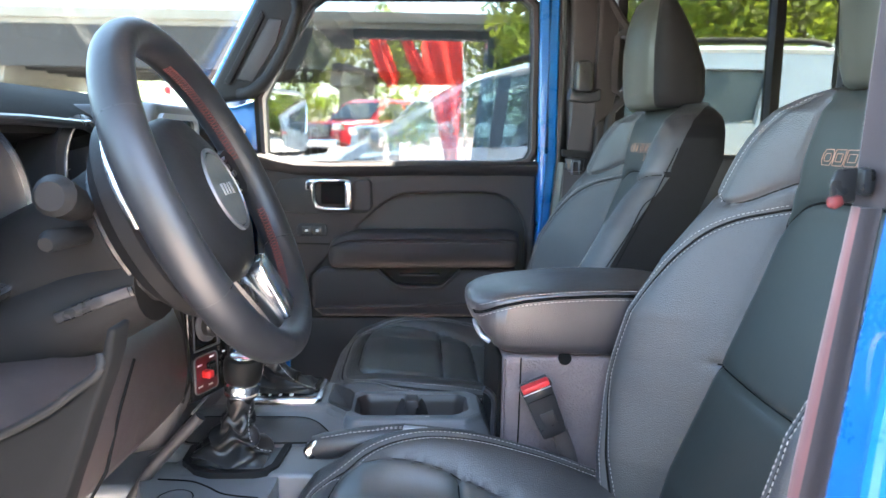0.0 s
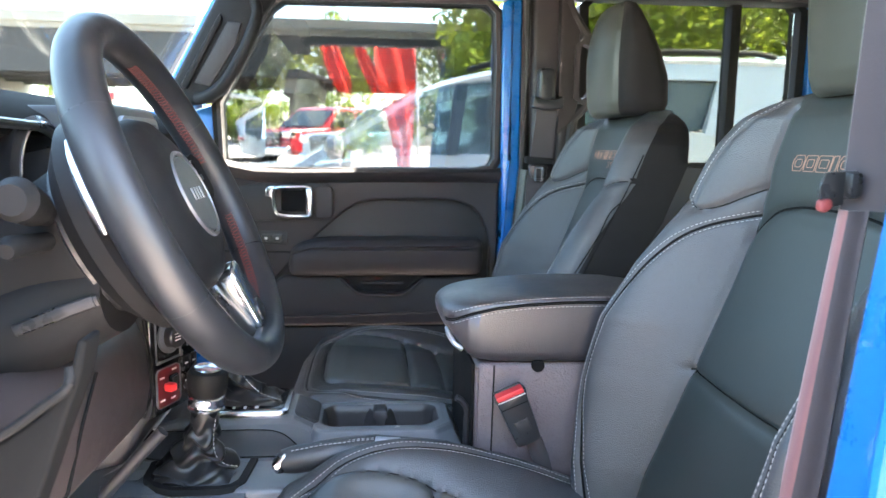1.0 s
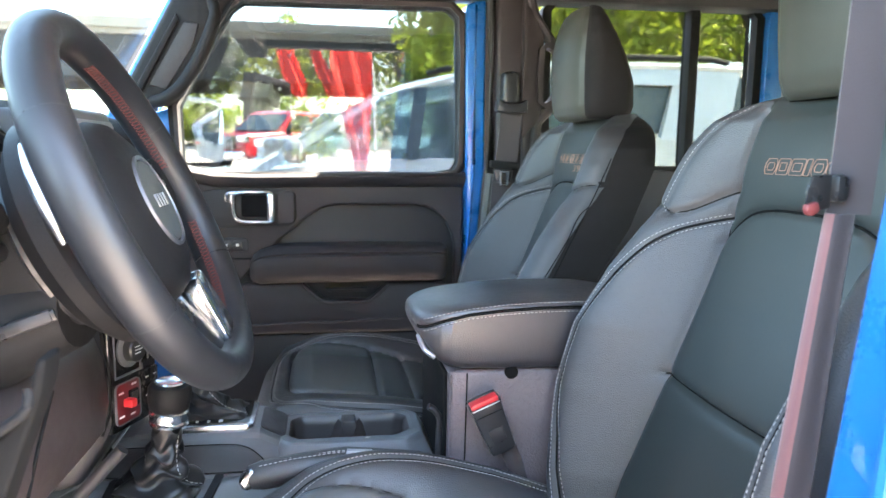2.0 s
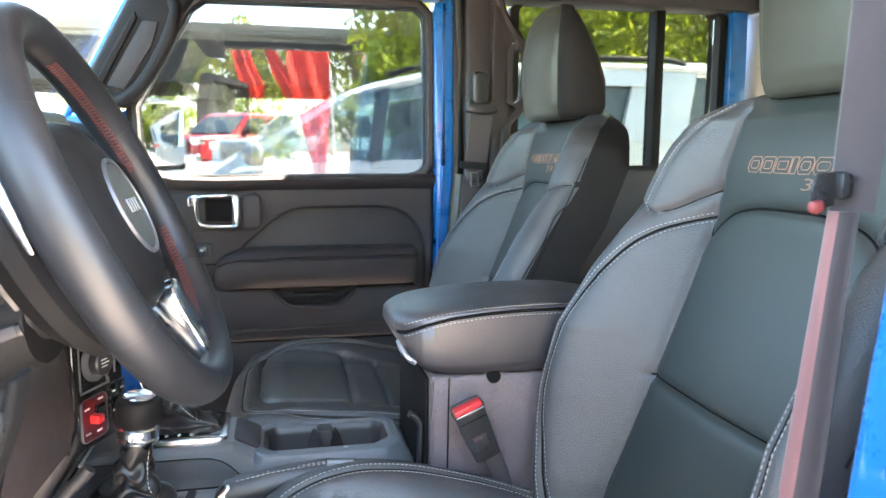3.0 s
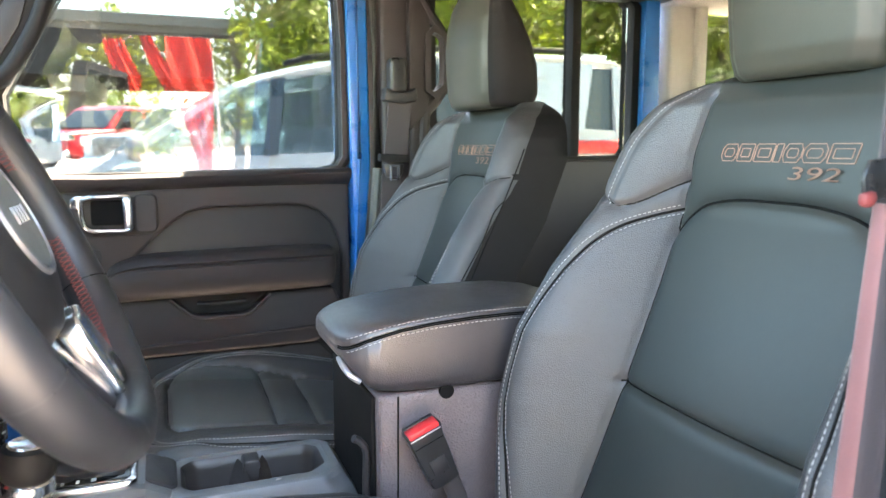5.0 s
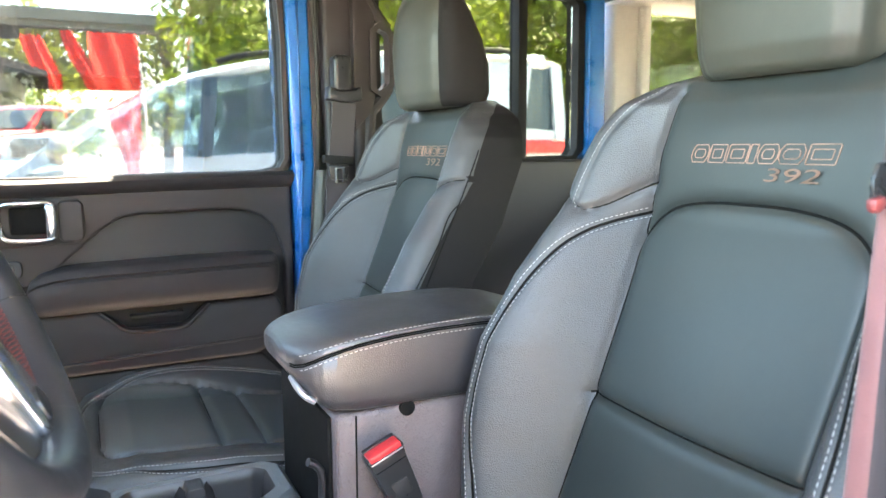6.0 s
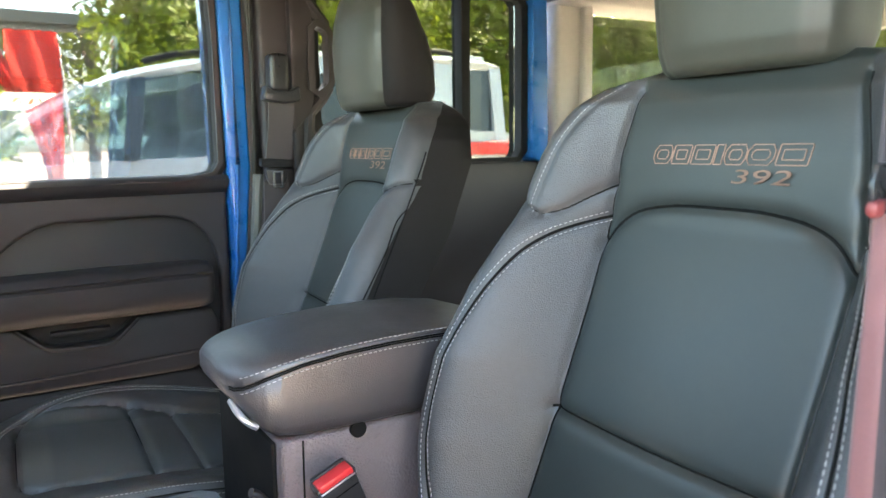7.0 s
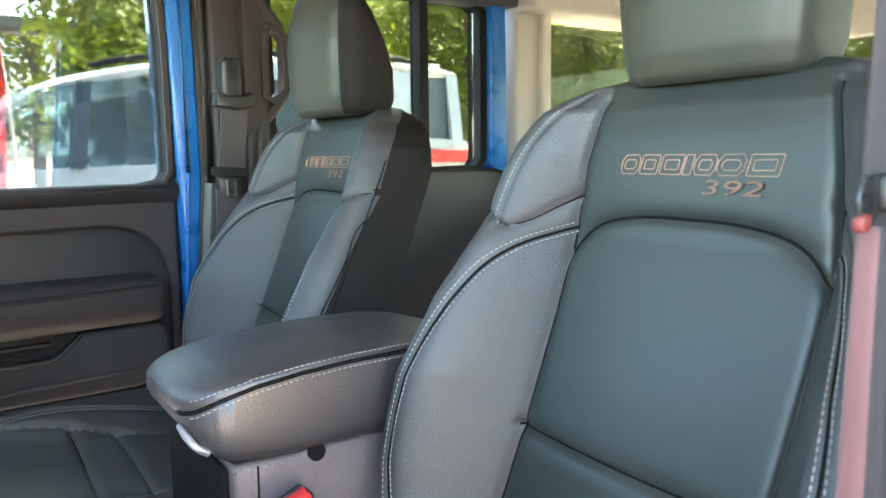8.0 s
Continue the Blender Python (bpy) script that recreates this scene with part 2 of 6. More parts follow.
def frame_z(origin, zdir, xdir=(1, 0, 0)):
    """A pose whose z runs along zdir."""
    z = Vector(zdir).normalized()
    x = Vector(xdir)
    x = (x - z * x.dot(z)).normalized()
    y = z.cross(x)
    return Matrix.Translation(origin) @ Matrix((x, y, z)).transposed().to_4x4()


def letters(text, size, m, name, mat, parent, label="", depth=0.0006, outline=False, shear=0.0, aspect=1.0, bold=0.0):
    cu = bpy.data.curves.new(name, "FONT")
    cu.body, cu.size, cu.extrude, cu.align_x, cu.shear, cu.offset = text, size, depth, "CENTER", shear, bold
    tmp = bpy.data.objects.new(name, cu)
    scene.collection.objects.link(tmp)
    dg = bpy.context.evaluated_depsgraph_get()
    me = bpy.data.meshes.new_from_object(tmp.evaluated_get(dg))
    bpy.data.objects.remove(tmp)
    bm = bmesh.new()
    bm.from_mesh(me)
    bmesh.ops.scale(bm, vec=(aspect, 1, 1), verts=bm.verts)
    return bm if m is None else part(name, join(None, bm, m), mat, parent, label, smooth=False)


def interp(tab, v):
    return float(np.interp(v, [a for a, _ in tab], [b for _, b in tab]))


def sstep(a, b, v):
    t = min(1, max(0, (v - a) / (b - a)))
    return t * t * (3 - 2 * t)


def stitches(path, length=0.0034, gap=0.0020, r=0.00042, bm=None):
    """Thread dashes laid along a polyline."""
    bm = bm or bmesh.new()
    pts = [Vector(p) for p in path]
    seg = [(b - a).length for a, b in zip(pts, pts[1:])]
    total, d = sum(seg), 0.0

    def along(s):
        for a, b, q in zip(pts, pts[1:], seg):
            if s <= q and q > 0:
                return a.lerp(b, s / q)
            s -= q
        return pts[-1]
    while d + length < total:
        tube([along(d), along(d + length / 2), along(d + length)], [r * 0.7, r, r * 0.7], n=5, bm=bm)
        d += length + gap
    return bm


# ---- large structure: the vehicle's shell ----
YC = 0.74          # the vehicle's middle
FLOOR = 0.62
DRIVER_Y, PASSENGER_Y = 0.398, 1.090

# ground: one sheet that rises gently on the far side of the lot
bm = bmesh.new()
_xs = [-3000, -600, -150, -60, -30, -15, -6, 0, 6, 15, 30, 60, 150, 600, 3000]
_ys = [-3000, -600, -100, -40, -15, -6, 0, 2.2, 5, 10, 20, 30, 45, 80, 200, 800, 3000]


def ground_z(y):
    return 0.028 * min(max(y - 1.5, 0), 40)


_g = [[bm.verts.new((x, y, ground_z(y))) for x in _xs] for y in _ys]
for _a, _b in zip(_g, _g[1:]):
    for _k in range(len(_xs) - 1):
        bm.faces.new((_a[_k], _a[_k + 1], _b[_k + 1], _b[_k]))
M["asphalt"] = material("pale_worn_concrete", (0.34, 0.285, 0.265), 0.9, bump=0.4, bscale=60, vary=0.25, vscale=0.6)
solid("ground", bm, "asphalt", "pale sunlit concrete parking lot", "ground", "structure", smooth=False)

# cabin floor, tunnel and far floor carpet
bm = box(-0.55, 2.3, 0.06, 1.42, FLOOR - 0.03, FLOOR, 0.0)
solid("floor", bm, "carpet", "black carpeted cabin floor", "floor", "structure")
bm = box(-0.62, -0.55, 0.02, 1.46, FLOOR - 0.03, 1.2, 0.0)
solid("wall_firewall", bm, "carpet", "black carpeted footwell bulkhead", "wall", "structure")
# roof
bm = box(-0.02, 2.36, 0.03, 1.45, 1.865, 1.91, 0.01)
solid("ceiling", bm, "grey_trim", "pale grey cloth headliner", "ceiling", "structure")


def header_rail(y0, y1, name, label):
    bm = prism([(-0.02, 1.715), (0.03, 1.87), (2.36, 1.87), (2.36, 1.75), (0.6, 1.73)], "y", y0, y1, 0.008)
    solid(name, bm, "plastic_soft", label, "trim", "structure")


header_rail(1.385, 1.46, "trim_header", "dark plastic rail over the passenger doors")
solid("trim_near", box(0.0, 2.36, 0.02, 0.10, 1.80, 1.866, 0.01), "plastic_soft", "dark plastic rail over the driver's door", "trim", "structure")

# passenger front door -------------------------------------------------
YD = 1.46
door = thing("door_1", (0.25, YD, 0.9), "closed blue front passenger door with black inner panel", "door", kind="structure")
door_out = [(-0.22, 0.70), (-0.22, 1.335), (0.575, 1.335), (0.575, 0.90), (0.50, 0.70)]
part("inner_panel", prism(door_out, "y", YD, YD + 0.04, 0.004), "inset", door, "black soft-touch door panel")
part("outer_skin", prism([(-0.22, 0.68), (-0.22, 1.33), (0.58, 1.33), (0.58, 0.90), (0.50, 0.68)], "y", YD + 0.06, YD + 0.10, 0.008), "blue", door, "blue painted outer skin")
# rolled top edge with the dip at its front
rings = []
for x, dz in ((-0.20, 0.03), (-0.10, 0.022), (-0.05, 0.008), (0.0, -0.002), (0.08, -0.004), (0.30, 0.0), (0.50, 0.002), (0.572, 0.002)):
    prof = [(YD + 0.03, 1.338), (YD - 0.025, 1.340), (YD - 0.040, 1.336), (YD - 0.046, 1.329), (YD - 0.042, 1.320), (YD - 0.024, 1.306), (YD - 0.004, 1.298), (YD + 0.03, 1.296)]
    rings.append([Vector((x, y, z + dz * (1 if z > 1.3 else 0.3))) for y, z in prof])
part("sill_pad", loft(rings), "door_plastic", door, "padded black sill")
# proud upper panel, cut away in an arch over the armrest pad
upper = [(-0.22, 0.955), (-0.22, 1.315), (0.572, 1.315), (0.572, 0.965), (0.553, 0.965), (0.552, 1.165), (0.545, 1.195), (0.530, 1.225), (0.508, 1.247), (0.478, 1.260), (0.445, 1.265), (0.270, 1.262), (0.238, 1.255), (0.205, 1.235), (0.160, 1.196), (0.100, 1.140), (0.030, 1.058), (0.022, 1.020), (0.022, 0.955)]
part("upper_panel", prism(upper, "y", YD - 0.020, YD + 0.01, 0.007, 3), "door_panel", door, "warm black grained upper panel")
rings = []
for x, k, zc in ((0.074, 0.15, 1.108), (0.082, 0.45, 1.114), (0.098, 0.75, 1.120), (0.125, 0.92, 1.126), (0.17, 1.0, 1.129), (0.35, 1.03, 1.131), (0.49, 1.0, 1.131), (0.512, 0.95, 1.131), (0.526, 0.80, 1.131), (0.532, 0.5, 1.131)):
    yo = YD - 0.005 - 0.080 * k ** 0.8
    h = 0.044 * k ** 0.35
    rings.append([Vector((x, y, zc + z * h)) for y, z in ((YD, 0.98), (yo + 0.030, 1.0), (yo + 0.012, 0.90), (yo + 0.003, 0.66), (yo + 0.0065, 0.56), (yo, 0.44), (yo, 0.0), (yo + 0.004, -0.45), (yo + 0.014, -0.80), (yo + 0.034, -1.0), (YD, -1.0))])
part("armrest", loft(rings), "door_panel", door, "padded black door armrest", angle=50)
# lower pull pocket
lower = [(0.034, 1.062), (0.060, 1.082), (0.190, 1.083), (0.215, 1.062), (0.240, 1.040), (0.345, 1.038), (0.372, 1.060), (0.394, 1.080), (0.530, 1.082), (0.545, 1.05), (0.538, 1.00), (0.515, 0.972), (0.48, 0.960), (0.06, 0.960), (0.034, 0.985)]
part("lower_panel", prism(lower, "y", YD - 0.034, YD + 0.0, 0.010, 3), "door_panel", door, "grained lower panel")
pocket = [(0.19, 1.083), (0.394, 1.082), (0.345, 1.038), (0.24, 1.040)]
part("pull_pocket", prism(pocket, "y", YD - 0.006, YD + 0.012, 0.006), "inset", door, "dark pull pocket")
part("pocket_lip", tube(smooth_poly([(0.192, YD - 0.035, 1.080), (0.214, YD - 0.038, 1.060), (0.242, YD - 0.040, 1.040), (0.292, YD - 0.041, 1.0365), (0.343, YD - 0.040, 1.038), (0.370, YD - 0.038, 1.058), (0.392, YD - 0.035, 1.078)], 5, False), 0.0038, 8), "door_panel", door)
part("pocket_step", box(0.245, 0.345, YD - 0.026, YD, 1.058, 1.066, 0.003), "door_panel", door)
part("map_pocket", prism([(-0.05, 0.72), (-0.05, 0.955), (0.50, 0.955), (0.55, 0.90), (0.50, 0.72)], "y", YD - 0.012, YD, 0.010, 3), "inset", door, "black lower map pocket")
part("lower_crease", tube([(0.04, YD - 0.0345, 0.983), (0.25, YD - 0.0350, 0.988), (0.50, YD - 0.0345, 0.998)], 0.0035, 8), "door_panel", door)
# release handle in its bowl
hz, hx0, hx1 = 1.258, 0.028, 0.178
part("handle_bowl", prism(rounded(hx0 + 0.108, hx1, hz - 0.040, hz + 0.036, 0.012), "y", YD - 0.034, YD - 0.010, 0.004, 3), "door_panel", door, "black handle boss")
bowl2 = prism([(-0.052, 1.272), (-0.040, 1.290), (0.005, 1.298), (0.165, 1.300), (0.179, 1.288), (0.181, 1.232), (0.168, 1.214), (0.005, 1.210), (-0.035, 1.218), (-0.050, 1.234)], "y", YD - 0.0245, YD - 0.012, 0.003)
part("handle_surround", bowl2, "inset", door, "dark recessed handle surround")
hp = smooth_poly([(hx0 + 0.015, YD - 0.040, hz + 0.020), (hx0 + 0.026, YD - 0.042, hz + 0.032), (hx0 + 0.06, YD - 0.042, hz + 0.034), (hx0 + 0.096, YD - 0.042, hz + 0.033), (hx0 + 0.101, YD - 0.042, hz + 0.018), (hx0 + 0.101, YD - 0.042, hz - 0.018), (hx0 + 0.096, YD - 0.042, hz - 0.032), (hx0 + 0.06, YD - 0.042, hz - 0.033), (hx0 + 0.028, YD - 0.042, hz - 0.030), (hx0 + 0.017, YD - 0.040, hz - 0.016)], 5)
part("handle_tab", prism([(hx0 - 0.004, hz + 0.012), (hx0 - 0.003, hz + 0.030), (hx0 + 0.006, hz + 0.036), (hx0 + 0.030, hz + 0.037), (hx0 + 0.030, hz + 0.029), (hx0 + 0.018, hz + 0.026), (hx0 + 0.013, hz + 0.010)], "y", YD - 0.044, YD - 0.030, 0.003, 3), "chrome", door, "satin chrome finger tab")
part("release_handle", tube(hp, 0.0062, 12, closed=True, side=(0, 1, 0), flat=0.85), "chrome", door, "satin chrome loop handle")
part("handle_core", box(hx0 + 0.030, hx0 + 0.092, YD - 0.032, YD - 0.02, hz - 0.024, hz + 0.026, 0.006), "dark", door)
part("lock_tab", box(hx0 + 0.088, hx0 + 0.104, YD - 0.050, YD - 0.030, hz - 0.030, hz + 0.030, 0.004), "chrome", door, "chrome lock lever")
sw = part("window_switch", prism(rounded(0.000, 0.072, 1.155, 1.187, 0.010), "y", YD - 0.024, YD - 0.012, 0.003), "inset", door, "small black switch panel")
for k in (0, 1):
    part("switch_key", box(0.012 + 0.026 * k, 0.034 + 0.026 * k, YD - 0.027, YD - 0.018, 1.162, 1.180, 0.003), "plastic_smooth", sw)
    part("switch_mark", box(0.019 + 0.026 * k, 0.026 + 0.026 * k, YD - 0.0282, YD - 0.0268, 1.168, 1.173, 0.0), "white_print", sw)
part("panel_seam", tube([(-0.1, YD - 0.0205, 1.140), (0.095, YD - 0.0205, 1.137)], 0.0016, 6), "dark", door)
# window frame: an open ring in section, rubber lined
WIN = [(-0.068, 1.345), (-0.072, 1.48), (0.0, 1.615), (0.045, 1.690), (0.07, 1.708), (0.53, 1.715), (0.551, 1.695), (0.556, 1.60), (0.556, 1.365), (0.545, 1.347), (0.50, 1.338), (0.0, 1.336)]


def ring_frame(inner, grow, axis, a, b, bm=None):
    """A frame round an opening: the inner outline, grown outwards."""
    c = Vector((sum(p[0] for p in inner) / len(inner), sum(p[1] for p in inner) / len(inner)))
    n = len(inner)
    outer = []
    P = [Vector(p) for p in inner]
    area = sum(P[q].x * P[(q + 1) % n].y - P[(q + 1) % n].x * P[q].y for q in range(n))
    for q in range(n):
        d = (P[(q + 1) % n] - P[q - 1]).normalized()
        nn = Vector((d.y, -d.x)) * (1 if area > 0 else -1)
        outer.append(P[q] + nn * grow)
    i, j, k = AX[axis]

    def put(p, h):
        v = [0, 0, 0]
        v[i], v[j], v[k] = p[0], p[1], h
        return Vector(v)
    rings = [[put(P[q], a), put(P[q], b), put(outer[q], b), put(outer[q], a)] for q in range(n)]
    own = loft(rings + [rings[0]], cap=False)
    bmesh.ops.remove_doubles(own, verts=own.verts, dist=1e-6)
    return join(bm, own)


part("window_frame", ring_frame(WIN, 0.022, "y", YD - 0.03, YD + 0.03), "rubber", door, "black rubber-lined window frame", angle=50)
part("window_pane", prism([(p[0], p[1]) for p in WIN], "y", YD - 0.002, YD + 0.002, 0.0), "glass", door, "clear window glass, wound up", smooth=False).visible_shadow = False
part("frame_channel", ring_frame(WIN, 0.010, "y", YD - 0.036, YD - 0.029), "trim", door, angle=50)

# blue painted centre-pillar jamb with its seal
bp = thing("blue_pillar_jamb", (0.59, 1.45, 1.3), "glossy blue painted door jamb of the centre pillar", "car body", kind="structure")
part("jamb", prism([(0.572, 1.345), (0.566, 1.72), (0.612, 1.74), (0.616, 1.35), (0.603, 1.20), (0.585, 1.04), (0.572, 1.04), (0.578, 1.20)], "y", 1.415, 1.58, 0.006, 3), "blue", bp)
part("jamb_fold", tube([(0.588, 1.413, 1.72), (0.590, 1.413, 1.36), (0.582, 1.413, 1.22), (0.574, 1.413, 1.06)], 0.004, 8), "blue", bp)
part("seal", tube([(0.622, 1.405, 1.74), (0.628, 1.405, 1.34), (0.614, 1.405, 1.18), (0.596, 1.405, 1.02)], 0.011, 8), "seal", bp, "grey-green rubber door seal")

# centre pillar trim with the belt guide
cp = thing("centre_pillar_trim", (0.69, 1.43, 1.2), "dark brown-black plastic centre pillar trim", "pillar", kind="structure")
part("trim_panel", prism([(0.632, 1.76), (0.722, 1.76), (0.726, 1.66), (0.727, 1.47), (0.745, 1.40), (0.78, 1.33), (0.84, 0.70), (0.58, 0.70), (0.586, 1.05), (0.614, 1.34), (0.612, 1.76)], "y", 1.418, 1.56, 0.004), "trim", cp)
part("trim_face", prism([(0.632, 1.76), (0.722, 1.76), (0.726, 1.66), (0.727, 1.47), (0.745, 1.40), (0.78, 1.33), (0.84, 0.70), (0.60, 0.70), (0.606, 1.05), (0.636, 1.34)], "y", 1.385, 1.45, 0.010, 3), "trim", cp)
part("trim_rib", prism([(0.688, 1.76), (0.716, 1.76), (0.718, 1.20), (0.696, 1.20)], "y", 1.370, 1.39, 0.008, 3), "trim", cp)
LOOP = [(0.738, 1.505), (0.737, 1.560), (0.739, 1.620), (0.745, 1.626), (0.760, 1.620), (0.766, 1.612), (0.767, 1.560), (0.766, 1.520), (0.760, 1.512), (0.744, 1.502)]
part("loop_backing", prism([(0.69, 1.72), (0.706, 1.712), (0.726, 1.676), (0.736, 1.655), (0.7385, 1.60), (0.7385, 1.50), (0.730, 1.46), (0.69, 1.42)], "y", 1.366, 1.41, 0.004), "trim", cp)
part("grab_loop", ring_frame(LOOP, 0.014, "y", 1.362, 1.392), "trim", cp, "black grab loop", angle=50)
part("roll_bar_pad", tube([(0.700, 1.38, 1.75), (0.714, 1.38, 1.700), (0.740, 1.378, 1.660), (0.766, 1.378, 1.628)], 0.014, 10), "trim", cp)
part("lower_bar", tube([(0.770, 1.378, 1.512), (0.752, 1.378, 1.486), (0.728, 1.38, 1.460), (0.722, 1.38, 1.40), (0.72, 1.38, 1.20)], 0.014, 10), "trim", cp)

# passenger's belt, hanging from its guide
pb = thing("passenger_seat_belt", (0.65, 1.36, 1.5), "dark webbing seat belt hanging from its pillar guide", "seat belt")
part("height_slider", prism(rounded(0.638, 0.676, 1.495, 1.568, 0.012), "y", 1.335, 1.372, 0.008, 3), "plastic_smooth", pb, "black height adjuster")
part("guide", prism([(0.622, 1.480), (0.626, 1.508), (0.640, 1.498), (0.676, 1.498), (0.692, 1.508), (0.694, 1.480), (0.66, 1.474)], "y", 1.325, 1.36, 0.005), "plastic_smooth", pb, "belt guide ring")
part("webbing", loft([[Vector((x0, 1.338, z)), Vector((x1, 1.338, z)), Vector((x1, 1.342, z)), Vector((x0, 1.342, z))] for x0, x1, z in ((0.634, 0.684, 1.488), (0.632, 0.680, 1.44), (0.622, 0.672, 1.36))]), "belt", pb)
part("stop", prism([(0.612, 1.372), (0.676, 1.368), (0.674, 1.352), (0.612, 1.356)], "y", 1.330, 1.350, 0.003), "rubber", pb)
tq = part("tongue", prism([(0.620, 1.352), (0.664, 1.352), (0.660, 1.322), (0.626, 1.322)], "y", 1.332, 1.346, 0.003), "plastic_smooth", pb, "belt tongue")
part("tongue_plate", ring_frame([(0.636, 1.318), (0.636, 1.345), (0.648, 1.345), (0.648, 1.318)], 0.005, "y", 1.327, 1.331), "chrome", tq, "chrome latch plate", angle=30)
part("lower_webbing", loft([[Vector((x0, 1.338, z)), Vector((x1, 1.338, z)), Vector((x1, 1.342, z)), Vector((x0, 1.342, z))] for x0, x1, z in ((0.618, 0.666, 1.33), (0.61, 0.655, 1.15), (0.60, 0.645, 0.9))]), "belt", pb)

# rear passenger door with its window
rd = thing("door_2", (1.1, YD, 0.9), "closed blue rear passenger door with black inner panel", "door", kind="structure")
part("inner_panel", prism([(0.84, 0.70), (0.84, 1.352), (1.38, 1.352), (1.38, 1.1), (1.2, 0.70)], "y", 1.42, 1.49, 0.008), "plastic_soft", rd)
RWIN = [(0.795, 1.362), (0.775, 1.45), (0.772, 1.72), (0.79, 1.738), (1.28, 1.742), (1.298, 1.725), (1.298, 1.38), (1.285, 1.362)]
part("window_frame", ring_frame(RWIN, 0.022, "y", 1.43, 1.48), "rubber", rd, "black window frame", angle=50)
part("divider", box(1.122, 1.146, 1.425, 1.47, 1.36, 1.745, 0.003), "rubber", rd, "black window divider bar")
for a, b, c in ((0.765, 1.122, "front"), (1.146, 1.296, "rear")):
    part("window_pane", box(a, b, 1.455, 1.459, 1.36, 1.743, 0.0), "glass_dark", rd, "tinted window glass", smooth=False).visible_shadow = False
part("jamb", prism([(1.318, 1.36), (1.318, 1.75), (1.362, 1.76), (1.372, 1.34)], "y", 1.41, 1.50, 0.006), "blue", rd, "blue painted door jamb")

# rear pillar trim, quarter window, tailgate
rp = thing("rear_pillar_trim", (1.45, 1.42, 1.2), "pale warm-grey rear pillar trim", "pillar", kind="structure")
part("pillar", prism([(1.375, 0.70), (1.385, 1.76), (1.500, 1.76), (1.505, 1.30), (1.56, 1.25), (1.56, 0.70)], "y", 1.395, 1.48, 0.012, 3), "grey_trim", rp)
part("pillar_rib", prism([(1.45, 1.20), (1.455, 1.75), (1.482, 1.75), (1.485, 1.20)], "y", 1.375, 1.40, 0.008, 3), "grey_trim", rp)
part("header", box(1.38, 2.3, 1.33, 1.47, 1.727, 1.866, 0.015, 3), "grey_trim", rp)
QWIN = [(1.512, 1.26), (1.512, 1.715), (1.53, 1.724), (2.16, 1.732), (2.18, 1.70), (2.18, 1.27), (2.16, 1.25)]
part("lower_trim", box(1.5, 2.3, 1.395, 1.48, 0.70, 1.25, 0.01), "grey_trim", rp)
part("rear_corner", box(2.19, 2.33, 1.38, 1.48, 0.70, 1.80, 0.01), "grey_trim", rp)
part("window_pane", prism(QWIN, "y", 1.455, 1.459, 0.0), "glass_dark", rp, "tinted quarter window", smooth=False).visible_shadow = False
tg = thing("tailgate", (2.32, YC, 1.2), "rear tailgate with its wide window", "car body", kind="structure")
part("lower", box(2.30, 2.36, 0.02, 1.46, 0.65, 1.24, 0.01), "plastic", tg)
part("upper", box(2.30, 2.36, 0.02, 1.46, 1.70, 1.90, 0.01), "grey_trim", tg)
part("window_pane", box(2.33, 2.334, 0.02, 1.46, 1.22, 1.72, 0.0), "glass_dark", tg, smooth=False).visible_shadow = False
# near-side shell behind the driver
ns = thing("wall_near_side", (1.4, 0.04, 1.2), "near-side rear wall of the cabin", "wall", kind="structure")
part("rear_panel", box(0.78, 2.33, 0.0, 0.06, 0.65, 1.34, 0.008), "plastic_soft", ns)
part("rear_post", box(1.37, 1.50, 0.0, 0.07, 1.34, 1.87, 0.008), "plastic_soft", ns)
part("corner_post", box(2.19, 2.33, 0.0, 0.07, 1.24, 1.87, 0.008), "plastic_soft", ns)
part("window_pane", box(0.80, 2.30, 0.030, 0.034, 1.34, 1.865, 0.0), "glass_dark", ns, smooth=False).visible_shadow = False

# near-side centre pillar: trim and blue jamb
nb = thing("near_pillar", (0.62, 0.03, 1.2), "near-side centre pillar, grey trim with glossy blue painted jamb", "pillar", kind="structure")
part("trim_panel", prism([(0.585, 0.70), (0.595, 1.10), (0.610, 1.88), (0.78, 1.88), (0.78, 0.70)], "y", 0.06, 0.128, 0.010, 3), "seal", nb, "grey-green pillar trim")
part("jamb", prism([(0.485, 0.66), (0.512, 1.10), (0.531, 1.28), (0.548, 1.42), (0.590, 1.86), (0.66, 1.87), (0.66, 0.66)], "y", -0.06, 0.100, 0.012, 4), "blue", nb, "glossy blue jamb")
part("jamb_fold", tube([(0.486, 0.050, 0.70), (0.524, 0.050, 1.25), (0.578, 0.050, 1.75)], 0.007, 10), "blue", nb)

# driver's belt
db = thing("driver_seat_belt", (0.56, 0.15, 1.38), "webbing seat belt hanging beside the driver's seat, pink light painted on its edge", "seat belt")


def strap(rows, thick=0.0025):
    return loft([[Vector(a), Vector(b), Vector(b) + Vector((0.001, thick, 0)), Vector(a) + Vector((0.001, thick, 0))] for a, b in rows])


def belt_edge(z):
    """Where the strap's rolled edge hangs at height z."""
    return Vector((0.560 + 0.171 * (z - 1.2), 0.1875 + 0.066 * (z - 1.2), z))


BELT_ACROSS = Vector((0.66, -0.75, 0.0))


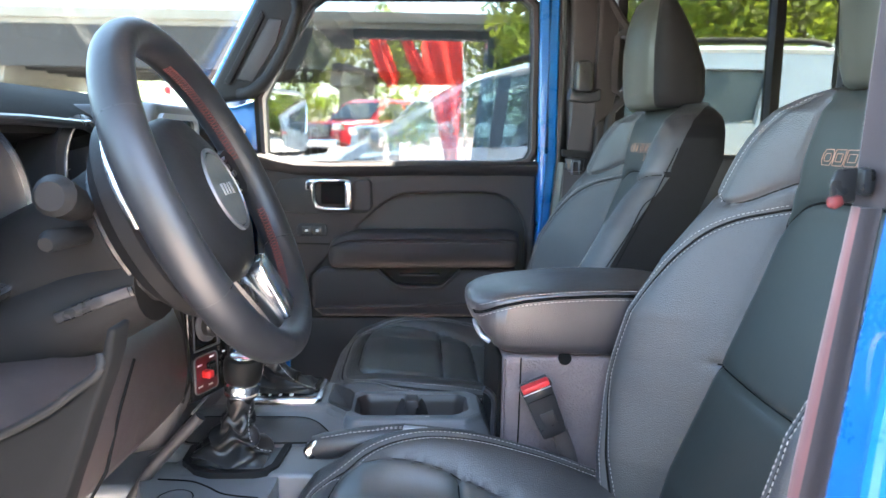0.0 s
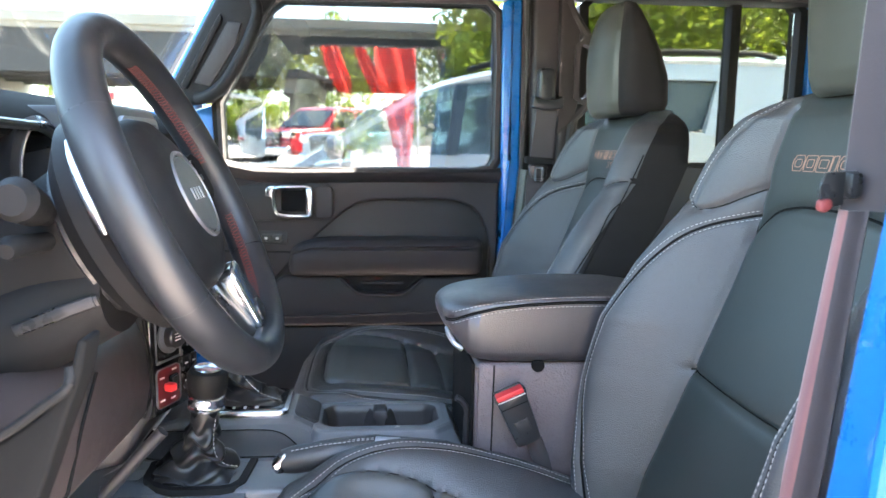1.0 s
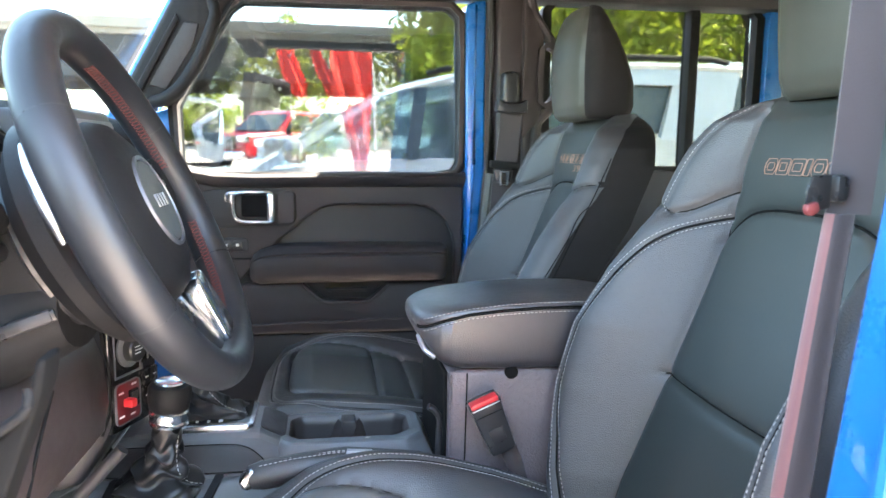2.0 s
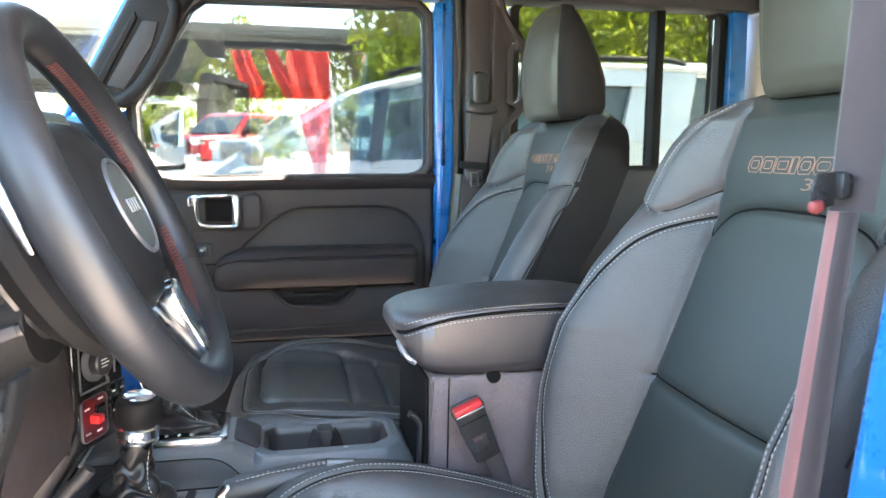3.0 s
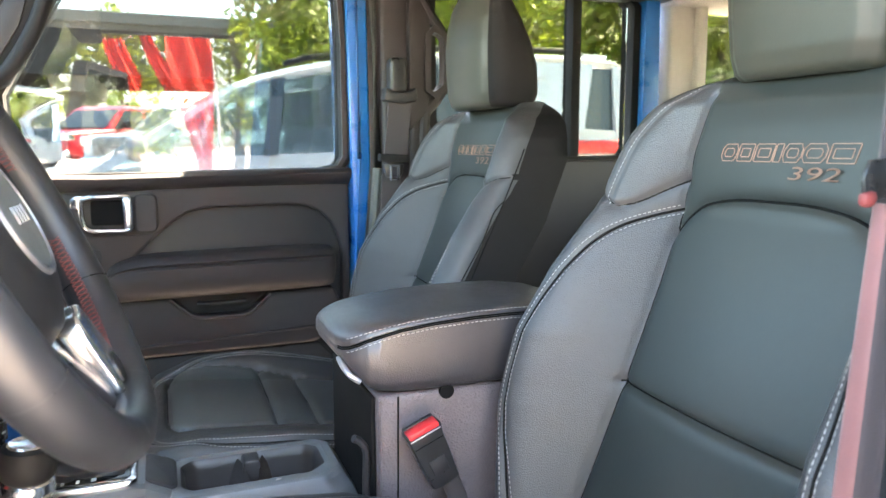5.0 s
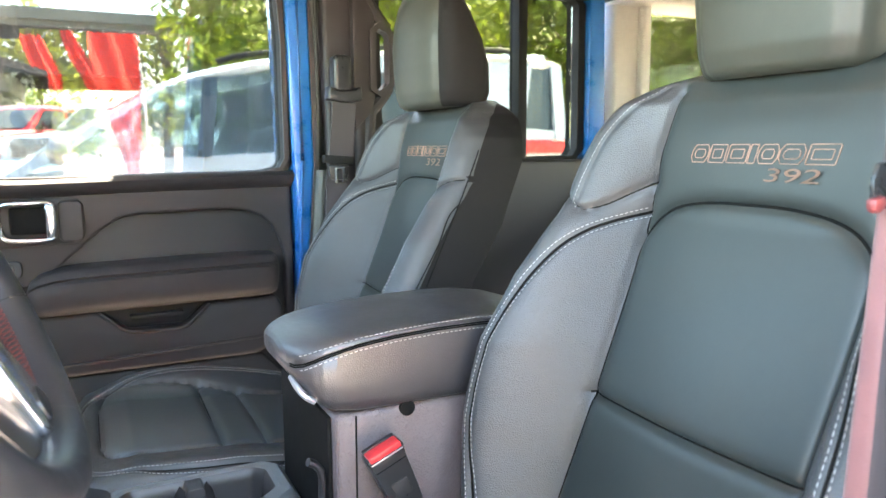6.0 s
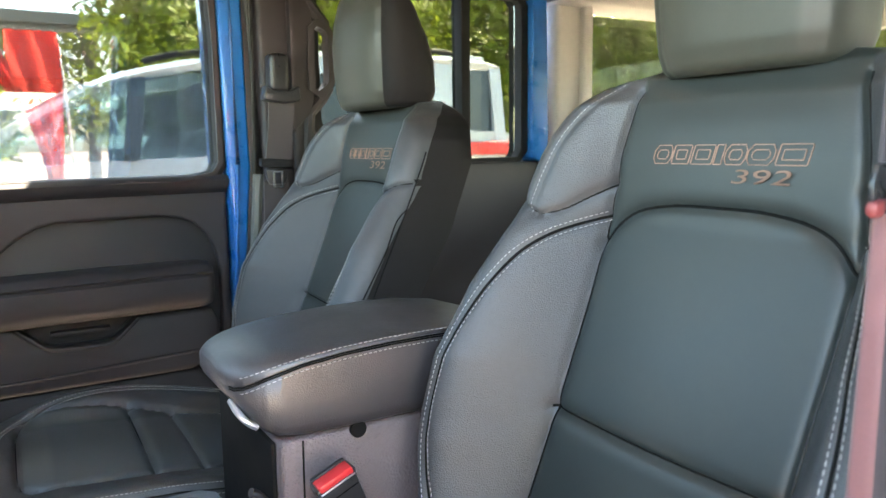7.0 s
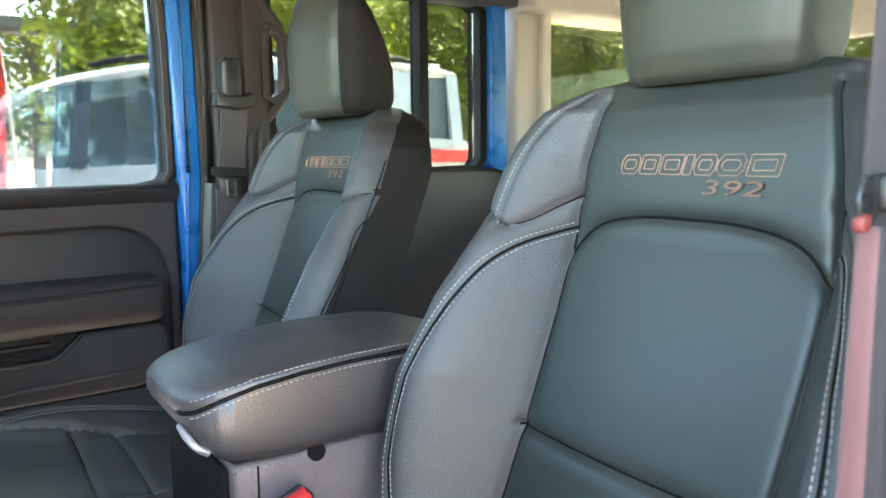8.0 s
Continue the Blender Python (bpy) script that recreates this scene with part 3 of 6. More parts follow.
def belt_strip(a, b, bow):
    """A strip of the strap between two shares of its width, bowed out towards the open door."""
    rows = []
    for z in np.linspace(0.86, 1.352, 12):
        wide = 0.025 - 0.006 * sstep(1.15, 1.352, z)
        row = []
        for q in range(7):
            t = a + (b - a) * q / 6
            row.append(belt_edge(z) + BELT_ACROSS * wide * t + Vector((-0.75, -0.66, 0)) * bow * math.sin(math.pi * min(1, t * 1.15)))
        rows.append(row + [p + Vector((0.0023, 0.0020, 0)) for p in row[::-1]])
    return loft(rows)


part("webbing", belt_strip(0.42, 1.0, 0.007), "belt_grey", db, "grey lower webbing", angle=60)
# the edge turned to the pink light carries that light as colour
part("folded_edge", belt_strip(0.0, 0.42, 0.007), "belt_pink_lit", db, "folded edge of the webbing with pink light in its colour", angle=60)
part("upper_webbing", strap([((0.586, 0.196, 1.352), (0.606, 0.178, 1.352)), ((0.592, 0.196, 1.50), (0.614, 0.176, 1.50)), ((0.620, 0.12, 1.74), (0.648, 0.10, 1.74))]), "belt_grey", db, "grey upper webbing")
tn = part("tongue", box(0.583, 0.593, 0.182, 0.195, 1.360, 1.379, 0.004), "plastic_smooth", db, "black belt tongue")
part("tongue_plate", prism([(0.564, 1.368), (0.568, 1.378), (0.582, 1.379), (0.582, 1.356), (0.569, 1.353), (0.565, 1.357)], "y", 0.187, 0.190, 0.001), "plastic_smooth", tn, "dark latch plate")
part("latch_tip", prism([(0.563, 1.352), (0.563, 1.359), (0.572, 1.361), (0.574, 1.354), (0.568, 1.350)], "y", 0.184, 0.191, 0.003), "dull_red", tn, "dull red latch tip")

# driver's door, swung wide open; added out of view to shade the dash
od = thing("door_3", (-0.12, -0.02, 0.9), "blue driver's door standing wide open", "door", kind="structure")
om = pose(-0.12, -0.02, 0, 0, 0, -79)
part("inner_panel", join(None, prism([(0.0, 0.70), (0.0, 1.335), (0.92, 1.335), (0.92, 0.90), (0.85, 0.70)], "y", 0.0, 0.05, 0.01), om), "plastic_soft", od, "black inner panel")
part("outer_skin", join(None, prism([(0.0, 0.68), (0.0, 1.33), (0.93, 1.33), (0.93, 0.88), (0.86, 0.68)], "y", -0.06, -0.002, 0.015), om), "blue", od, "blue outer skin")
part("armrest", join(None, box(0.30, 0.78, 0.04, 0.11, 1.08, 1.165, 0.02, 3), om), "leather", od)
part("window_frame", join(None, ring_frame([(0.10, 1.345), (0.11, 1.48), (0.24, 1.70), (0.88, 1.715), (0.90, 1.36)], 0.03, "y", -0.03, 0.02), om), "rubber", od, angle=50)
part("window_pane", join(None, prism([(0.10, 1.33), (0.11, 1.48), (0.24, 1.70), (0.88, 1.715), (0.90, 1.33)], "y", -0.006, -0.002, 0.0), om), "glass_dark", od, smooth=False).visible_shadow = False

# front pillar with its grab handle
ap = thing("front_pillar", (-0.1, 1.42, 1.5), "black windscreen pillar with grab handle, blue outside", "pillar", kind="structure")


def slant(x, z, dx, dz, y0, y1, w, bev=0.008):
    """A bar in the plane of the door from (x, z) by (dx, dz), w wide towards the rear."""
    return prism([(x, z), (x + dx, z + dz), (x + dx + w, z + dz), (x + w, z)], "y", y0, y1, bev, 3)


part("outer_edge", slant(-0.31, 1.30, 0.26, 0.48, 1.44, 1.50, 0.022), "blue", ap, "blue painted pillar edge")
part("inner_trim", prism([(-0.195, 1.462), (-0.19, 1.48), (-0.05, 1.74), (0.03, 1.76), (0.06, 1.715), (0.030, 1.67), (-0.058, 1.500), (-0.09, 1.478)], "y", 1.39, 1.445, 0.012, 3), "plastic_dark", ap)
part("grab_handle", tube(smooth_poly([(-0.115, 1.392, 1.485), (-0.085, 1.372, 1.492), (-0.050, 1.368, 1.520), (-0.012, 1.368, 1.580), (0.012, 1.370, 1.635), (0.020, 1.378, 1.67), (0.012, 1.395, 1.70)], 5, False), 0.0135, 12, flat=0.9), "plastic_dark", ap, "black moulded grab handle")
part("handle_recess", prism([(-0.120, 1.520), (-0.085, 1.512), (-0.030, 1.600), (-0.015, 1.650), (-0.045, 1.652)], "y", 1.386, 1.40, 0.003), "inset", ap, "dark recess behind the handle")
part("pillar_cap", prism([(-0.150, 1.510), (-0.135, 1.505), (-0.055, 1.655), (-0.06, 1.67)], "y", 1.382, 1.395, 0.004), "plastic_dark", ap)
part("lower_jamb", prism([(-0.30, 1.00), (-0.30, 1.46), (-0.14, 1.46), (-0.085, 1.478), (-0.09, 1.00)], "y", 1.44, 1.50, 0.006), "blue", ap, "blue painted jamb")
part("windscreen_rail", box(-0.06, 0.02, 0.03, 1.44, 1.76, 1.88, 0.01), "plastic_dark", ap)
ws = thing("windscreen", (-0.2, YC, 1.5), "clear windscreen glass", "windscreen", kind="structure")
part("window_pane", prism([(-0.30, 1.36), (-0.045, 1.79), (-0.041, 1.79), (-0.296, 1.36)], "y", 0.04, 1.44, 0.0), "screen_glass", ws, smooth=False).visible_shadow = False

# exterior mirror
mi = thing("door_mirror", (-0.08, 1.64, 1.42), "black door mirror seen through the passenger window", "mirror")
mm = pose(-0.016, 1.735, 0, 0, 0, -28)
part("shell", join(None, prism(rounded(-0.250, 0.012, 1.340, 1.515, 0.035), "x", -0.11, -0.004, 0.015, 3), mm), "plastic_smooth", mi)
part("mirror_glass", join(None, prism(rounded(-0.240, 0.002, 1.352, 1.503, 0.026), "x", -0.006, 0.0, 0.001), mm), "mirror", mi)
part("arm", box(-0.14, -0.06, 1.48, 1.58, 1.27, 1.345, 0.01), "plastic_smooth", mi)


# ---- seats ----
XC = [(0.88, 0.560), (1.0, 0.590), (1.13, 0.642), (1.235, 0.685), (1.315, 0.714), (1.38, 0.722), (1.43, 0.732), (1.452, 0.748), (1.466, 0.768)]
BULGE = [(0.88, 0.05), (1.0, 0.075), (1.1, 0.098), (1.18, 0.108), (1.25, 0.096), (1.30, 0.078), (1.34, 0.058), (1.40, 0.040), (1.43, 0.026), (1.466, 0.0)]
HALF = [(0.88, 0.160), (0.94, 0.178), (1.0, 0.198), (1.04, 0.212), (1.08, 0.224), (1.12, 0.2315), (1.17, 0.232), (1.25, 0.223), (1.30, 0.213), (1.34, 0.208), (1.37, 0.205), (1.40, 0.198), (1.42, 0.189), (1.437, 0.173), (1.449, 0.150), (1.458, 0.119), (1.464, 0.072)]
BACK = [(0.88, 0.63), (1.0, 0.65), (1.186, 0.694), (1.27, 0.752), (1.365, 0.795), (1.43, 0.800), (1.455, 0.792), (1.466, 0.780)]
SEAM_S = 0.128


def seg_dist(px, py, line):
    best = 9.0
    for (ax, ay), (bx, by) in zip(line, line[1:]):
        dx, dy = bx - ax, by - ay
        q = dx * dx + dy * dy
        t = min(1, max(0, ((px - ax) * dx + (py - ay) * dy) / q)) if q else 0
        d = math.hypot(px - ax - t * dx, py - ay - t * dy)
        best = d if d < best else best
    return best


def flat_poly(pts, n=6):
    return [(p.x, p.y) for p in smooth_poly(pts, n, False)]


B_SEAMS = [
    [(SEAM_S, 0.90), (SEAM_S - 0.004, 1.13), (SEAM_S, 1.318), (SEAM_S - 0.006, 1.38), (SEAM_S - 0.018, 1.44)],
    flat_poly([(0.0, 1.334), (0.045, 1.333), (0.085, 1.326), (0.110, 1.312), (SEAM_S, 1.288)]),
    flat_poly([(0.1235, 1.351), (0.141, 1.338), (0.1565, 1.325), (0.170, 1.3205), (0.180, 1.3265), (0.196, 1.336), (0.216, 1.340)]),
    flat_poly([(SEAM_S, 1.318), (0.148, 1.308), (0.161, 1.2975), (0.173, 1.280), (0.1835, 1.251), (0.1920, 1.219), (0.1965, 1.188), (0.1985, 1.145), (0.1965, 1.1125), (0.189, 1.074), (0.1765, 1.035), (0.160, 0.98), (0.138, 0.90)]),
    [(0.0, 1.131), (SEAM_S, 1.132)],
    flat_poly([(0.1740, 1.322), (0.1725, 1.352), (0.165, 1.390), (0.151, 1.420), (0.126, 1.446)]),
]


SHOULDER = B_SEAMS[2]


def back_front(s, z, groove=True):
    a = abs(s)
    w = interp(HALF, z)
    x = interp(XC, z)
    sm = seam_at(z)
    t = min(1.0, max(0.0, (a - sm + 0.002) / max(w - sm + 0.002, 0.03)))
    x -= interp(BULGE, z) * (0.45 * math.sin(min(1, t / 0.72) * math.pi / 2) + 0.55 * sstep(0.0, 0.72, t))
    # rounded outer edge
    e = min(1.0, max(0.0, (a / w - 0.86) / 0.14))
    x += 0.042 * (1 - math.sqrt(max(0.0, 1 - e * e)))
    # padding: the middle swells a little
    x -= 0.006 * (1 - min(1, (a / SEAM_S)) ** 2) * sstep(1.46, 1.40, z)
    # the shoulder panel stands proud of the bolster below it
    if a > SEAM_S:
        lim = interp([(p[0], p[1]) for p in SHOULDER], a)
        x -= 0.0035 * sstep(lim - 0.001, lim + 0.003, z) * sstep(SEAM_S, SEAM_S + 0.02, a)
    if groove:
        for k, line in enumerate(B_SEAMS):
            d = seg_dist(a, z, line)
            if d < 0.016:
                deep = (0.005, 0.004, 0.004, 0.003, 0.004, 0.0015)[k]
                x += deep * math.exp(-(d / 0.0028) ** 2) + 0.5 * deep * math.exp(-(d / 0.008) ** 2)
    return x


def seam_at(z):
    """How far the long seam lies from the middle at height z."""
    return float(np.interp(z, [p[1] for p in B_SEAMS[0]], [p[0] for p in B_SEAMS[0]]))


def build_backrest():
    zs = list(np.linspace(0.88, 1.43, 180)) + list(np.linspace(1.433, 1.464, 14))
    rings = []
    mid = np.sin(np.linspace(-1, 1, 91) * math.pi / 2 * 0.93) / math.sin(math.pi / 2 * 0.93)
    out = np.concatenate([np.linspace(0, 0.16, 9)[1:], np.linspace(0.18, 0.80, 34), np.linspace(0.82, 1.0, 14)])
    for z in zs:
        w, xb = interp(HALF, z), interp(BACK, z)
        sm = min(seam_at(z), w * 0.85)
        cols = [-(sm + (w - sm) * q) for q in out[::-1]] + [sm * q for q in mid] + [sm + (w - sm) * q for q in out]
        ring = [Vector((back_front(c, z), DRIVER_Y + c, z)) for c in cols]
        xe = ring[-1].x
        for q in (0.3, 0.6, 0.85, 0.95):
            ring.append(Vector((xe + (xb - xe) * q, DRIVER_Y + w * (1.0 - 0.10 * max(0, q - 0.55) ** 1.5), z)))
        for a in (0.9, 0.6, 0, -0.6, -0.9):
            ring.append(Vector((xb + 0.005 * (1 - a * a), DRIVER_Y + a * w * 0.9, z)))
        for q in (0.95, 0.85, 0.6, 0.3):
            ring.append(Vector((xe + (xb - xe) * q, DRIVER_Y - w * (1.0 - 0.10 * max(0, q - 0.55) ** 1.5), z)))
        rings.append(ring)
    bm = loft(rings)
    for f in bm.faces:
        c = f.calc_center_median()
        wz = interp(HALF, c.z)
        # flank faces take the vinyl with shade in its colour
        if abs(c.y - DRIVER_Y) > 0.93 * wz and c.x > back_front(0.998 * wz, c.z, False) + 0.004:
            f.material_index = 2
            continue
        if abs(c.y - DRIVER_Y) < seam_at(c.z) and c.x < interp(BACK, c.z) - 0.02:
            f.material_index = 1
    return bm


def seam_path(line, side, off=0.0, n=60):
    """Points on the backrest along a seam, shifted sideways by off."""
    P = [Vector(p) for p in line]
    seg = [(b - a).length for a, b in zip(P, P[1:])]
    tot = sum(seg)
    out = []
    for q in range(n + 1):
        s = tot * q / n
        for a, b, l in zip(P, P[1:], seg):
            if s <= l + 1e-9:
                d = (b - a).normalized()
                p = a.lerp(b, s / l) + Vector((d.y, -d.x)) * off
                break
            s -= l
        if abs(p.x) < interp(HALF, p.y) - 0.002:
            out.append(Vector((back_front(p.x, p.y) - 0.0006, DRIVER_Y + side * p.x, p.y)))
    return out


# cushion: front to back along x, s across; the side towards +s is padded higher
C_SEAMS = {1: [flat_poly([(0.0, 0.178), (0.10, 0.179), (0.142, 0.186), (0.160, 0.205), (0.157, 0.26), (0.145, 0.33), (0.128, 0.40), (0.118, 0.47), (0.115, 0.62)]), [(0.0, 0.338), (0.142, 0.338)], [(0.0, 0.402), (0.127, 0.402)]],
           -1: [flat_poly([(0.0, 0.178), (0.070, 0.179), (0.102, 0.188), (0.116, 0.212), (0.118, 0.30), (0.117, 0.45), (0.115, 0.62)]), [(0.0, 0.338), (0.117, 0.338)], [(0.0, 0.402), (0.117, 0.402)]]}
OUTER = {1: flat_poly([(0.0, 0.150), (0.10, 0.152), (0.142, 0.166), (0.164, 0.205), (0.173, 0.26), (0.176, 0.32), (0.177, 0.42), (0.176, 0.60)]),
         -1: flat_poly([(0.0, 0.150), (0.11, 0.152), (0.165, 0.175), (0.190, 0.225), (0.1975, 0.28), (0.199, 0.34), (0.199, 0.42), (0.197, 0.60)])}
C_BASE = [(0.10, 0.90), (0.125, 0.945), (0.16, 0.968), (0.22, 0.974), (0.35, 0.962), (0.5, 0.940), (0.66, 0.93)]
C_RIDGE = {1: [(0.10, 0.0), (0.16, 0.002), (0.205, 0.027), (0.247, 0.051), (0.304, 0.064), (0.377, 0.062), (0.466, 0.049), (0.541, 0.026), (0.66, 0.012)],
           -1: [(0.10, 0.0), (0.15, 0.006), (0.17, 0.013), (0.218, 0.020), (0.284, 0.033), (0.352, 0.037), (0.407, 0.035), (0.50, 0.022), (0.66, 0.012)]}


def soft_interp(tab, v):
    return (interp(tab, v - 0.018) + interp(tab, v - 0.009) + interp(tab, v) + interp(tab, v + 0.009) + interp(tab, v + 0.018)) / 5


def cushion_top(s, x, groove=True):
    a = abs(s)
    side = 1 if s > 0 else -1
    z = interp(C_BASE, x)
    z += soft_interp(C_RIDGE[side], x) * sstep(0.105, 0.186, a)
    z += 0.005 * (1 - min(1, a / 0.13) ** 2)
    e = min(1.0, max(0.0, (a - 0.184) / 0.029))
    z -= 0.060 * (1 - math.sqrt(max(0.0, 1 - e * e)))
    f = min(1.0, max(0.0, (0.155 - x) / 0.055 + 0.9 * max(0, a - 0.13) / 0.09 * sstep(0.30, 0.10, x) * 0.6))
    z -= 0.07 * (1 - math.sqrt(max(0.0, 1 - f * f)))
    if groove:
        for k, line in enumerate(C_SEAMS[side] + [OUTER[side]]):
            d = seg_dist(a, x, line)
            if d < 0.02:
                deep = (0.005, 0.006, 0.006, 0.003)[k]
                z -= deep * math.exp(-(d / 0.003) ** 2) + 0.6 * deep * math.exp(-(d / 0.009) ** 2)
    return z


def build_cushion():
    rings = []
    for x in np.concatenate([np.linspace(0.100, 0.125, 10), np.linspace(0.128, 0.62, 130)]):
        w = 0.213 - 0.045 * sstep(0.22, 0.09, x) ** 1.5
        ring = []
        for a in np.concatenate([np.linspace(-1, -0.8, 26), np.linspace(-0.79, 0.79, 84), np.linspace(0.8, 1, 26)]):
            ring.append(Vector((x, DRIVER_Y + a * w, cushion_top(a * w, x))))
        zb = 0.80 + 0.05 * sstep(0.2, 0.1, x)
        for a in (1.0, 0.97, 0.8, 0.0, -0.8, -0.97, -1.0):
            ring.append(Vector((x + (0.01 if x < 0.13 else 0), DRIVER_Y + a * w, zb + (0.02 if abs(a) == 1.0 else 0))))
        rings.append(ring)
    bm = loft(rings)
    for f in bm.faces:
        c = f.calc_center_median()
        u = c.y - DRIVER_Y
        edge = C_SEAMS[1 if u > 0 else -1][0]
        lim = interp([(p[1], p[0]) for p in edge[12:]], c.x)
        # insert faces take the leather with the sky sheen painted in
        if abs(u) < lim - 0.004 and 0.186 < c.x < 0.60 and c.z > 0.90:
            f.material_index = 1
    return bm


def cushion_path(line, side, off=0.0):
    out = []
    P = [Vector(p) for p in line]
    for q, p in enumerate(P):
        d = (P[min(q + 1, len(P) - 1)] - P[max(0, q - 1)]).normalized()
        p = p + Vector((d.y, -d.x)) * off
        out.append(Vector((p.y, DRIVER_Y + side * p.x, cushion_top(side * p.x, p.y) + 0.0006)))
    return out


HR = [(1.452, 0.096, 0.712, 0.790), (1.458, 0.103, 0.703, 0.800), (1.475, 0.109, 0.698, 0.806), (1.52, 0.114, 0.695, 0.802), (1.56, 0.116, 0.695, 0.786), (1.60, 0.112, 0.700, 0.764), (1.63, 0.102, 0.707, 0.746), (1.648, 0.086, 0.714, 0.735), (1.655, 0.062, 0.720, 0.730)]


def build_headrest():
    rings = []
    for z in np.linspace(1.452, 1.655, 60):
        w = interp([(r[0], r[1]) for r in HR], z)
        xf, xb = interp([(r[0], r[2]) for r in HR], z), interp([(r[0], r[3]) for r in HR], z)
        ring = []
        n = 72
        for k in range(n):
            a = 2 * math.pi * k / n
            c, s = math.cos(a), math.sin(a)
            px = math.copysign(abs(c) ** 0.62, c)
            py = math.copysign(abs(s) ** 0.55, s)
            x = (xf + xb) / 2 - px * (xb - xf) / 2
            y = py * w
            # front face with a seam where it meets the side panel
            d = min(abs(abs(y) - w * 0.80), 1)
            if px > 0:
                x += 0.003 * math.exp(-(d / 0.004) ** 2) - 0.010 * (1 - (abs(y) / w) ** 2)
            ring.append(Vector((x, DRIVER_Y + y, z)))
        rings.append(ring)
    bm = loft(rings)
    for f in bm.faces:
        c = f.calc_center_median()
        w = interp([(r[0], r[1]) for r in HR], c.z)
        mid = (interp([(r[0], r[2]) for r in HR], c.z) + interp([(r[0], r[3]) for r in HR], c.z)) / 2
        if abs(c.y - DRIVER_Y) < 0.78 * w and c.x < mid:
            f.material_index = 1
    return bm


seat = thing("front_seat", (0.45, DRIVER_Y, FLOOR), "black leather driver's seat with pale stitching and embroidered wordmark", "car seat", "front seats")
backrest = part("backrest", build_backrest(), "leather", seat, "black leather backrest with side bolsters", angle=60)
backrest.data.materials.append(M["leather_flat"])
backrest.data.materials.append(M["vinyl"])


def dress_cushion(owner):
    """The cushion with its seams and stitching, under a seat."""
    cover = part("cushion", build_cushion(), "leather", owner, "black leather seat cushion", angle=60)
    cover.data.materials.append(M["cushion_insert"])
    sewn = bmesh.new()
    for side in (-1, 1):
        for line in C_SEAMS[side] + [OUTER[side]]:
            part("seam", tube([p - Vector((0, 0, 0.0002)) for p in cushion_path(line, side)], 0.0010, 5), "dark", cover)
        for off in (0.0046, -0.0046):
            stitches(cushion_path(OUTER[side], side, off), bm=sewn, r=0.0006)
    tagged(part("stitching", sewn, "thread", cover, "pale grey twin stitching"), kind="stuff")


dress_cushion(seat)
# sides in the shade-toned vinyl, front panel in the sheen-toned leather
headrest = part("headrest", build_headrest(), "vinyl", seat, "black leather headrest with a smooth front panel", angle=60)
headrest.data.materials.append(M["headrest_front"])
for k in (-1, 1):
    part("headrest_post", tube([(0.775, DRIVER_Y + 0.06 * k, 1.42), (0.765, DRIVER_Y + 0.06 * k, 1.49)], 0.006, 10), "chrome", headrest)
bm = bmesh.new()
for side in (-1, 1):
    for off in (0.0044, -0.0044):
        stitches(seam_path(B_SEAMS[3], side, off, 110), bm=bm, r=0.0005)
    if side > 0:
        stitches(seam_path(B_SEAMS[5], side, 0.003), bm=bm, length=0.003)
tagged(part("stitching", bm, "thread", backrest, "pale grey twin stitching"), kind="stuff")
for k, line in enumerate(B_SEAMS[:5]):
    for side in (-1, 1):
        part("seam", tube([p + Vector((-0.0006 if k == 1 else 0.0004, 0, 0)) for p in seam_path(line, side, 0.0, 90)], (0.0011, 0.0014, 0.0011, 0.0016, 0.0012)[k], 5), "dark", backrest)
for side in (-1, 1):
    for line in ([(0.607, 1.18), (0.64, 1.244), (0.677, 1.31), (0.712, 1.382)], [(0.590, 1.18), (0.632, 1.244), (0.654, 1.285), (0.672, 1.302)]):
        part("side_seam", tube([Vector((x, DRIVER_Y + side * (interp(HALF, z) + 0.0004), z)) for x, z in flat_poly(line)], 0.0010, 6), "dark", backrest)
# embroidered wordmark on the backrest


def embroider(text, size, y0, z0, name, aspect, shear, hollow):
    raw = letters(text, size, None, name, "embroidery", backrest, shear=shear, aspect=aspect, bold=0.0)
    bmesh.ops.remove_doubles(raw, verts=raw.verts, dist=1e-6)
    edges = [(e.verts[0].co.copy(), e.verts[1].co.copy()) for e in raw.edges
             if len(e.link_faces) == 2 and e.calc_face_angle(0) > 1.2 and e.verts[0].co.z > 0 and e.verts[1].co.z > 0]
    faces = [[v.co.copy() for v in f.verts] for f in raw.faces if f.normal.z > 0.9]
    raw.free()
    out = bmesh.new()

    def lay(c):
        return Vector((back_front(c.x, z0 + c.y, False) - 0.0011, DRIVER_Y - c.x + y0, z0 + c.y))
    if hollow:
        for a, b in edges:
            tube([lay(a), lay(b)], 0.0007, 5, bm=out)
    else:
        for f in faces:
            out.faces.new([out.verts.new(lay(c)) for c in f])
        bmesh.ops.solidify(out, geom=out.faces[:], thickness=0.0006)
    part(name, out, "embroidery", backrest, "copper embroidered lettering", smooth=False)


